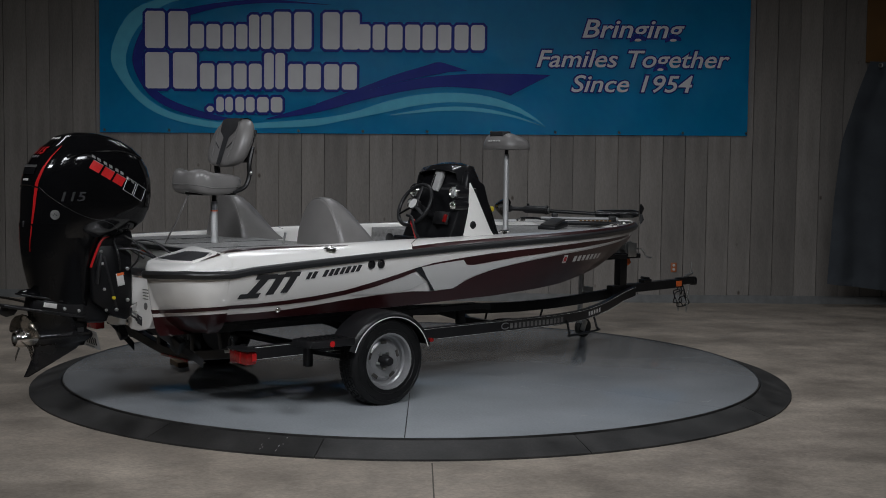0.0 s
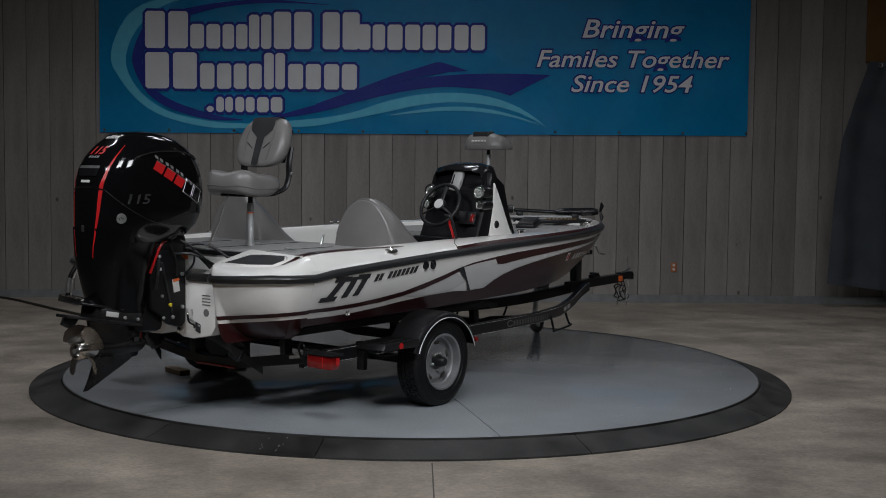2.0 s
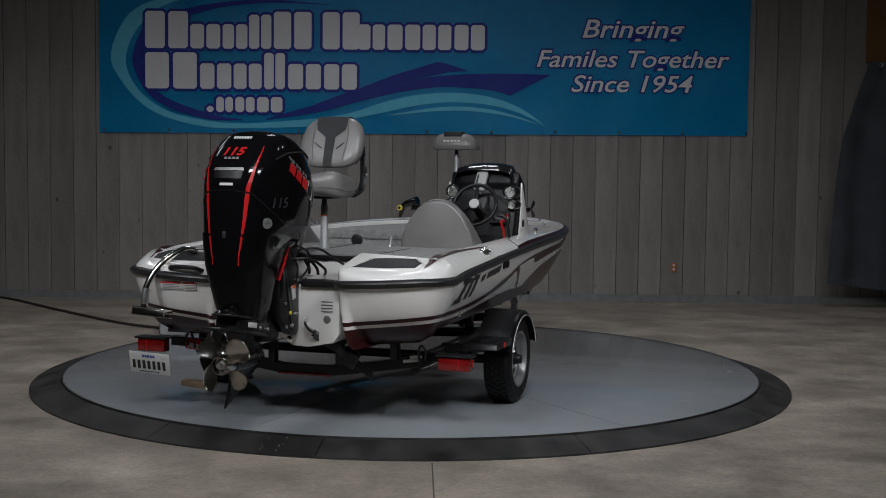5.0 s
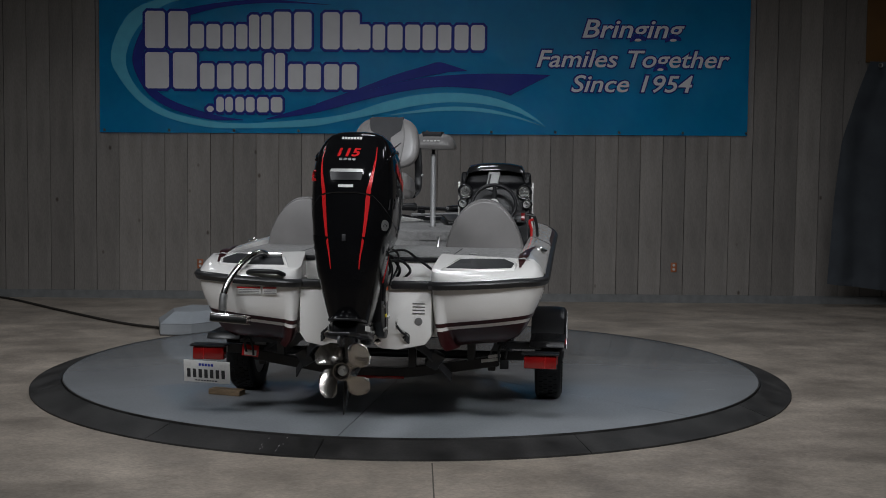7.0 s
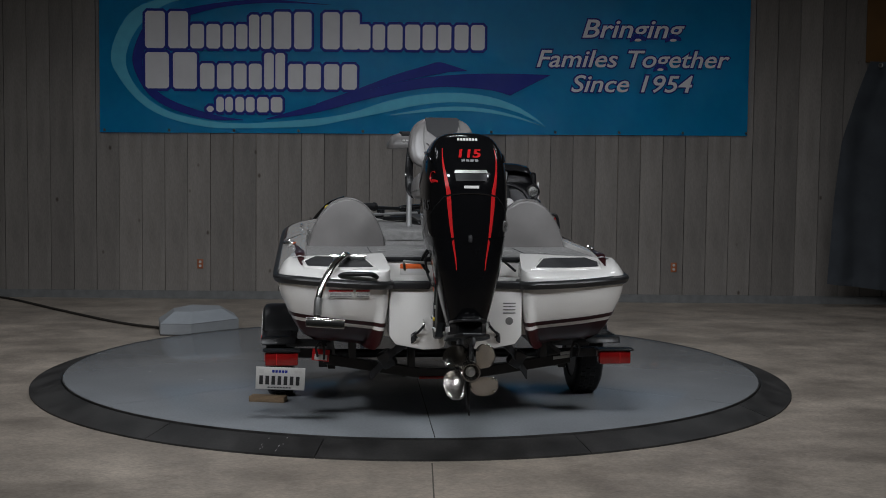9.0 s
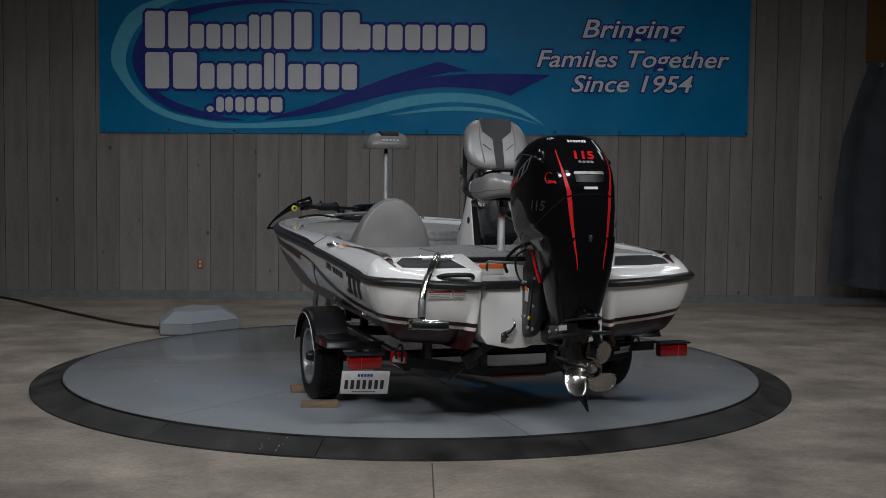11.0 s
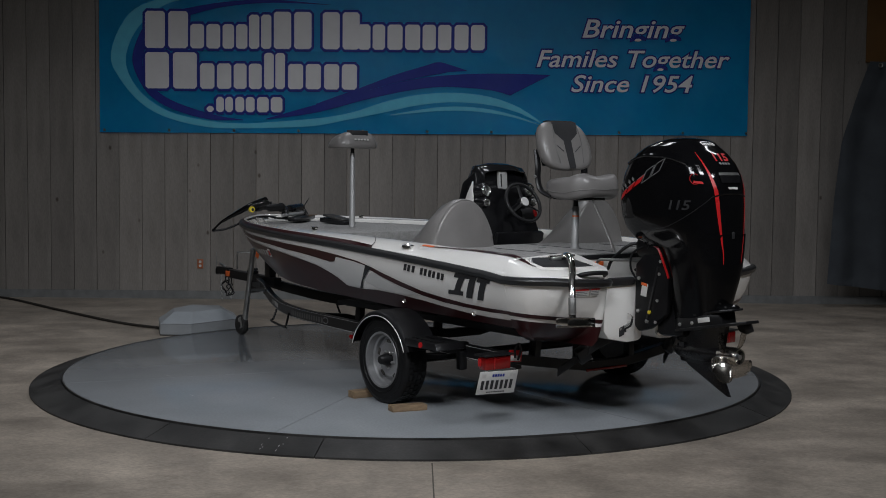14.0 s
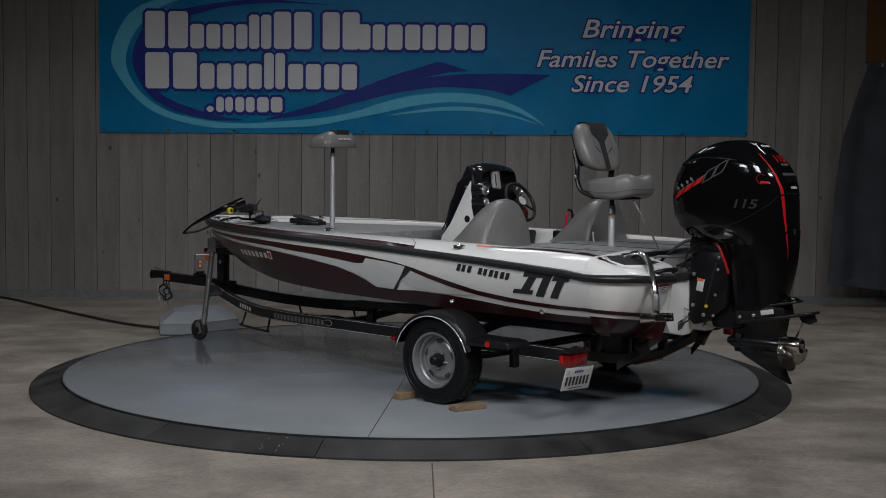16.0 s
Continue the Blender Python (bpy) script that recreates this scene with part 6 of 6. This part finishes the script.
    # wiring loops beside the pan
    for pts, r in (([(0.14, -2.66, 1.15), (0.20, -2.60, 1.10), (0.19, -2.58, 1.0), (0.15, -2.62, 0.93)], 0.007), ([(0.15, -2.74, 1.12), (0.185, -2.72, 1.02), (0.165, -2.70, 0.92)], 0.006),
                   ([(-0.14, -2.68, 1.14), (-0.19, -2.62, 1.09), (-0.18, -2.60, 0.99), (-0.15, -2.64, 0.91)], 0.007), ([(0.10, -2.62, 1.10), (0.22, -2.52, 1.12), (0.30, -2.44, 1.06), (0.40, -2.38, 0.98)], 0.008)):
        part("wire_loop", tube(smooth_path(pts, 6), r, 7), M["plastic"], outboard, "black wiring loop")
    bar = tube(smooth_path([(-0.30, -2.40, 0.985), (-0.31, -2.44, 1.04), (-0.28, -2.50, 1.045), (-0.10, -2.60, 1.04)], 4), 0.009, 8)
    part("steering_rod", bar, M["galv"], outboard, "steel steering rod")


cowl_ob = motor_cowl()
motor_leg()
propeller()
motor_mount()
# ---- pedestal seats ----
def rounded(w, d, n=3.0, seg=40):
    out = []
    for i in range(seg):
        a = 2 * math.pi * i / seg
        c, s = math.cos(a), math.sin(a)
        out.append((w * math.copysign(abs(c) ** (2 / n), c), d * math.copysign(abs(s) ** (2 / n), s)))
    return out


def fishing_chair():
    bx, by, bz = -0.01, -1.885, DECK
    c = thing("fishing_chair", (bx, by, bz), "grey vinyl folding fishing chair on an aluminium pedestal", "chair")
    P = lambda x, y, z: Vector((bx + x, by + y, bz + z))
    post = part("pedestal", lathe([(0.034, 0.0), (0.034, 0.012), (0.026, 0.03), (0.025, 0.29), (0.022, 0.295)], P(0, 0, 0), "z", 20), M["alu"], c, "brushed aluminium pedestal")
    part("post_label", lathe([(0.0256, 0.222), (0.0256, 0.232)], P(0, 0, 0), "z", 20), M["orange"], post)
    part("upper_post", lathe([(0.017, 0.29), (0.017, 0.36), (0.05, 0.362), (0.05, 0.372)], P(0, 0, 0), "z", 16), M["plastic"], post, "black upper post")
    part("swivel_plate", box(P(0, -0.03, 0.35), (0.24, 0.28, 0.02), 0.008), M["plastic"], c, "black swivel plate")
    # seat cushion: thick front roll facing astern
    # its underside curves up to the ends, the seat dips between a thick front roll and the back
    def level(x, y, q):
        v = y / 0.21
        lo = 0.345 + 0.05 * abs(v) ** 3 + 0.012 * v
        hi = 0.487 + 0.034 * math.exp(-((v + 0.72) / 0.34) ** 2) - 0.018 * max(0.0, v) + 0.018 * (abs(x) / 0.215) ** 2 - 0.014 * math.exp(-(x / 0.07) ** 2)
        return lo + (hi - lo) * q
    loops = []
    for q, g in ((0.0, 0.86), (0.04, 0.95), (0.14, 1.0), (0.4, 1.015), (0.65, 1.0), (0.82, 0.965), (0.93, 0.90), (0.98, 0.8), (1.0, 0.62), (1.0, 0.4), (1.0, 0.18)):
        loops.append([P(x, y - 0.062, level(x, y, q)) for x, y in rounded(0.214 * g, 0.21 * g, 3.4, 56)])
    s = part("seat_cushion", rings(loops), M["vinyl"], c, "padded grey vinyl seat", 60)
    part("welt", tube([P(x * 1.012, y * 1.012 - 0.062, level(x, y, 0.3)) for x, y in rounded(0.214, 0.21, 3.4, 48)] + [P(0.2166, -0.062, level(0.214, 0, 0.3))], 0.004, 6), M["piping"], s)
    for sx in (-1, 1):
        part("seam", tube([P(sx * (0.115 + 0.02 * k / 9), -0.062 + y, level(sx * 0.12, y, 1.0) + 0.0005) for k, y in enumerate([-0.165 + 0.033 * j for j in range(10)])], 0.0028, 5), M["piping"], s)
    # back rest, leaning to the bow
    def back_at(u, v, w):
        """u across, v up from its foot, w out of its face (to the stern)."""
        return P(u * 0.9, 0.085 + 0.12 * v / 0.34 - w, 0.545 + v)
    loops = []
    for w, g in ((-0.035, 0.80), (-0.045, 0.93), (-0.03, 1.0), (0.0, 1.03), (0.03, 1.0), (0.045, 0.93), (0.052, 0.80), (0.056, 0.5), (0.056, 0.2)):
        loop = []
        for x, y in rounded(0.245 * g, 0.17 * g, 3.2, 48):
            top = 1.0 - 0.12 * max(0, y / 0.17)
            bulge = 0.012 * (abs(x) / 0.245) ** 2 * (1 if w > 0 else 0)
            loop.append(back_at(x * top, 0.17 + y, w + bulge))
        loops.append(loop)
    b = part("back_rest", rings(loops), M["vinyl"], c, "grey back rest with charcoal centre", 60)
    on = lambda u, v: back_at(u, v, 0.060)
    part("centre_panel", sheet([(-0.13, 0.335), (-0.115, 0.255), (-0.04, 0.205), (-0.034, 0.03), (-0.03, 0.012), (0.03, 0.012), (0.034, 0.03), (0.04, 0.205), (0.115, 0.255), (0.13, 0.335), (0.09, 0.345), (-0.09, 0.345)],
                                lambda u, v: back_at(u, v, 0.059 + 0.012 * (abs(u) / 0.245) ** 2 - 0.10 * max(0.0, (v - 0.305)) ** 1.0), 0.03), M["charcoal"], b, "charcoal panel", 60)
    cap = []
    for i in range(9):
        w = 0.055 - 0.10 * i / 8
        cap.append([back_at(u, 0.334 + 0.012 * math.sin(math.pi * i / 8), w) for u in [-0.12 + 0.03 * k for k in range(9)]])
    part("top_panel", rings(cap, closed=False, cap=False), M["charcoal"], b, "charcoal top", 60)
    for sx in (-1, 1):
        part("seam", tube([back_at(sx * 0.06, 0.13, 0.061), back_at(sx * 0.12, 0.17, 0.065)], 0.003, 5), M["ink"], b)
        part("seam", tube(smooth_path([back_at(sx * 0.125, 0.32, 0.062), back_at(sx * 0.14, 0.2, 0.064), back_at(sx * 0.12, 0.05, 0.062)], 5), 0.0025, 5), M["piping"], b)
        arm = smooth_path([P(sx * 0.19, 0.04, 0.36), P(sx * 0.215, 0.12, 0.40), P(sx * 0.218, 0.155, 0.48), P(sx * 0.218, 0.155, 0.56), P(sx * 0.205, 0.19, 0.68)], 5)
        h = part("hinge_arm", tube(arm, [0.028] * len(arm), 8, flat=0.55), M["plastic"], c, "black folding hinge arm")
        part("hinge_bolt", lathe([(0.012, 0), (0.012, sx * 0.012), (0.006, sx * 0.016)], P(sx * 0.235, 0.155, 0.5), "x", 8), M["galv"], h)
    part("back_shell", box(P(0, 0.205, 0.69), (0.34, 0.02, 0.25), 0.01, (-20, 0, 0)), M["plastic"], c, "black shell")
    part("strap", tube(smooth_path([P(-0.02, -0.19, 0.345), P(-0.02, -0.22, 0.30), P(-0.0, -0.30, 0.16), P(0.0, -0.39, 0.0), P(0.0, -0.40, -0.08)], 6), 0.011, 8, flat=0.4), M["vinyl"], c, "grey tether strap")
    return c


def butt_seat():
    bx, by, bz = -0.012, 0.996, 1.09
    c = thing("bike_seat", (bx, by, bz), "grey vinyl leaning seat on a tall aluminium pole", "seat")
    P = lambda x, y, z: Vector((bx + x, by + y, bz + z))
    post = part("pedestal", lathe([(0.03, 0), (0.03, 0.01), (0.025, 0.02), (0.022, 0.645), (0.02, 0.65)], P(0, 0, 0), "z", 20), M["alu"], c, "brushed aluminium pole")
    part("upper_post", lathe([(0.016, 0.645), (0.016, 0.70), (0.05, 0.702), (0.05, 0.71)], P(0, 0, 0), "z", 16), M["plastic"], post, "black upper post")
    loops = []
    for z, g in ((0.69, 0.95), (0.70, 1.0), (0.735, 0.99), (0.77, 0.93), (0.80, 0.85), (0.82, 0.74), (0.832, 0.58), (0.836, 0.25)):
        loop = []
        for x, y in rounded(0.205 * g, 0.15 * g, 3.4, 48):
            k = (y / 0.15 + 1) / 2
            zz = 0.69 + (z - 0.69) * (1.0 - 0.55 * max(0.0, k - 0.25) ** 1.1)
            loop.append(P(x, y, zz))
        loops.append(loop)
    s = part("cushion", rings(loops), M["vinyl"], c, "padded grey vinyl cushion", 60)
    part("centre_panel", prism([(-0.08, -0.125), (0.08, -0.125), (0.10, -0.06), (0.05, 0.0), (-0.05, 0.0), (-0.10, -0.06)], "z", bz + 0.80, bz + 0.846, 0.006), M["charcoal"], s, "charcoal top panel").location = (bx, by, 0)
    for k in range(5):
        part("mark", box(P(-0.065 + 0.032 * k, -0.150, 0.765), (0.022, 0.004, 0.014), 0.001, (-6, 0, 0)), M["paper"], s)
    return c


chair = fishing_chair()
front_seat = butt_seat()


# ---- trolling motor on the bow ----
def trolling_motor():
    c = thing("trolling_motor", (0.0, 1.9, 1.12), "black electric trolling motor stowed on the bow deck", "trolling motor")
    head, foot = Vector((-0.62, 1.60, 1.245)), Vector((0.0, 2.16, 1.205))
    end = Vector((0.30, 2.39, 1.215))
    part("shaft", tube([head, foot], 0.018, 12), M["steel"], c, "black shaft")
    m = part("lower_unit", tube([foot - (end - foot) * 0.08, foot, foot + (end - foot) * 0.15, foot + (end - foot) * 0.85, end], [0.02, 0.034, 0.039, 0.039, 0.025], 20), M["gear"], c, "black motor tube")
    for k in range(2):
        d = (end - foot).normalized()
        s = d.cross(Vector((0, 0, 1)))
        q = [end + d * 0.02, end + d * 0.03 + Vector((0, 0, 0.05)) * (1 - 2 * k) + s * 0.03, end + d * 0.02 + Vector((0, 0, 0.09)) * (1 - 2 * k) + s * 0.06]
        part("prop_blade", tube(q, [0.012, 0.022, 0.006], 8, flat=0.3), M["plastic"], m)
    turn = Vector((0.88, 0.47, -0.02))
    sleeve = part("shaft_collar", tube([head - turn * 0.03, head + turn * 0.03, head + turn * 0.05, head + turn * 0.15, head + turn * 0.18, head + turn * 0.40], [0.034, 0.034, 0.02, 0.02, 0.036, 0.036], 20), M["plastic"], c, "black depth collar")
    part("collar_ring", tube([head + turn * 0.375, head + turn * 0.385], 0.043, 20), M["plastic"], sleeve)
    part("collar_ring", tube([head + turn * 0.395, head + turn * 0.403], 0.030, 20), M["galv"], sleeve)
    part("clamp_knob", tube([head + turn * 0.2, head + turn * 0.2 + Vector((0, 0, 0.055))], [0.008, 0.014], 10), M["plastic"], sleeve)
    # control head with its long arm
    tip = Vector((-0.90, 1.93, 1.03))
    hd = smooth_path([head + Vector((0.05, -0.06, 0.06)), Vector((-0.70, 1.56, 1.265)), Vector((-0.78, 1.68, 1.20)), Vector((-0.86, 1.84, 1.11)), tip], 5)
    n = len(hd)
    h = part("control_head", tube(hd, [0.052 - 0.040 * min(1, i / (n * 0.75)) for i in range(n)], 12, flat=0.8), M["cowl"], c, "black control head")
    part("yellow_button", lathe([(0.026, 0.01), (0.026, -0.012), (0.018, -0.016), (0, -0.016)], (-0.735, 1.50, 1.235), "y", 20), M["yellow"], h, "round yellow mark")
    part("yellow_button", lathe([(0.014, -0.0165), (0.012, -0.019), (0, -0.019)], (-0.735, 1.50, 1.235), "y", 16), M["ink"], h)
    part("cable", tube(smooth_path([tip, (-0.80, 1.85, 1.05), (-0.62, 1.74, 1.14), (-0.45, 1.75, 1.16), (-0.3, 1.85, 1.14), (-0.2, 1.7, 1.13)], 6), 0.010, 8), M["plastic"], h, "black coiled cable")
    # deck mount
    b = part("mount", box((0.05, 1.98, 1.128), (0.14, 0.62, 0.035), 0.01, (0, 0, -42)), M["plastic"], c, "black folding mount")
    part("mount_arm", tube([(-0.30, 1.72, 1.165), (0.22, 2.20, 1.165)], 0.016, 10), M["alu"], b, "silver mount arm")
    part("cradle", box((0.16, 2.18, 1.16), (0.10, 0.07, 0.07), 0.012, (0, 0, -42)), M["plastic"], b)
    part("cradle", box((-0.22, 1.82, 1.17), (0.06, 0.06, 0.09), 0.012, (0, 0, -42)), M["plastic"], b)
    each("maker_bar", bars(8, lambda u, v: Vector((0.02 + u * 0.74, 1.90 + u * 0.67, 1.148)) + Vector((0.03, -0.035, v)), 0.3, 0.012, 0.6), M["ochre"], b, "small yellow bars")
    p = part("foot_pedal", box((0.12, 1.45, 1.115), (0.17, 0.30, 0.045), 0.015, (6, 0, 20)), M["plastic"], c, "black foot pedal")
    part("pedal_plate", box((0.12, 1.45, 1.15), (0.14, 0.24, 0.02), 0.006, (11, 0, 20)), M["rubber"], p)
    return c


troll = trolling_motor()


# ---- control housing beside the turntable, with its cable ----
def control_housing():
    c = thing("drive_housing", (-2.23, 2.44, FLOOR), "grey sheet-steel drive housing with sloping top beside the turntable", "housing")
    base = [(-2.52, 2.2), (-2.21, 2.2), (-1.81, 2.68), (-1.93, 3.17), (-2.41, 3.27), (-2.63, 2.67)]
    cx, cy = sum(x for x, _ in base) / 6, sum(y for _, y in base) / 6
    loops = []
    for z, k in ((FLOOR, 1.0), (FLOOR + 0.115, 1.0), (FLOOR + 0.119, 0.995), (FLOOR + 0.215, 0.62), (FLOOR + 0.219, 0.60)):
        loops.append([Vector((cx + (x - cx) * k, cy + (y - cy) * k, z)) for x, y in base])
    part("shell", rings(loops), M["housing"], c, smooth=0)
    # solid dark strip in place of the shade where housing meets floor
    part("plinth", rings([[Vector((cx + (x - cx) * 1.006, cy + (y - cy) * 1.006, z)) for x, y in base] for z in (FLOOR, FLOOR + 0.012)]), M["groove"], c, "dark strip drawn for the shaded gap along the floor", 0)
    part("lid_seam", tube([Vector((cx + (x - cx) * 1.0, cy + (y - cy) * 1.0, FLOOR + 0.117)) for x, y in base + base[:1]], 0.0025, 5), M["skirt"], c)
    k = thing("power_cable", (-4.0, 4.0, FLOOR), "black power cable lying across the concrete floor", "cable")
    pts = smooth_path([(-5.9, 6.0 - 0.4, FLOOR + 0.012), (-5.21, 5.5, FLOOR + 0.012), (-4.12, 4.22, FLOOR + 0.012), (-3.2, 3.15, FLOOR + 0.012), (-2.62, 2.64, FLOOR + 0.02)], 10)
    part("sheath", tube(pts, 0.012, 8), M["cable"], k)
    part("sheath", tube([p + Vector((0.02, 0.022, 0)) for p in pts], 0.009, 8), M["cable"], k)


control_housing()
wall_boards()


# ---- everything on the turntable turns with it ----
RIDERS = [boat, trailer, outboard, chair, front_seat, troll] + CHOCKS


def motions():
    walk(table, [(t, pose(0, 0, 0, 0, 0, a)) for t, a in TABLE])
    for ob in RIDERS:
        walk(ob, [(t, pose(0, 0, 0, 0, 0, a) @ Matrix.Translation(ORIGIN[ob] + SIDE)) for t, a in TABLE])


motions()
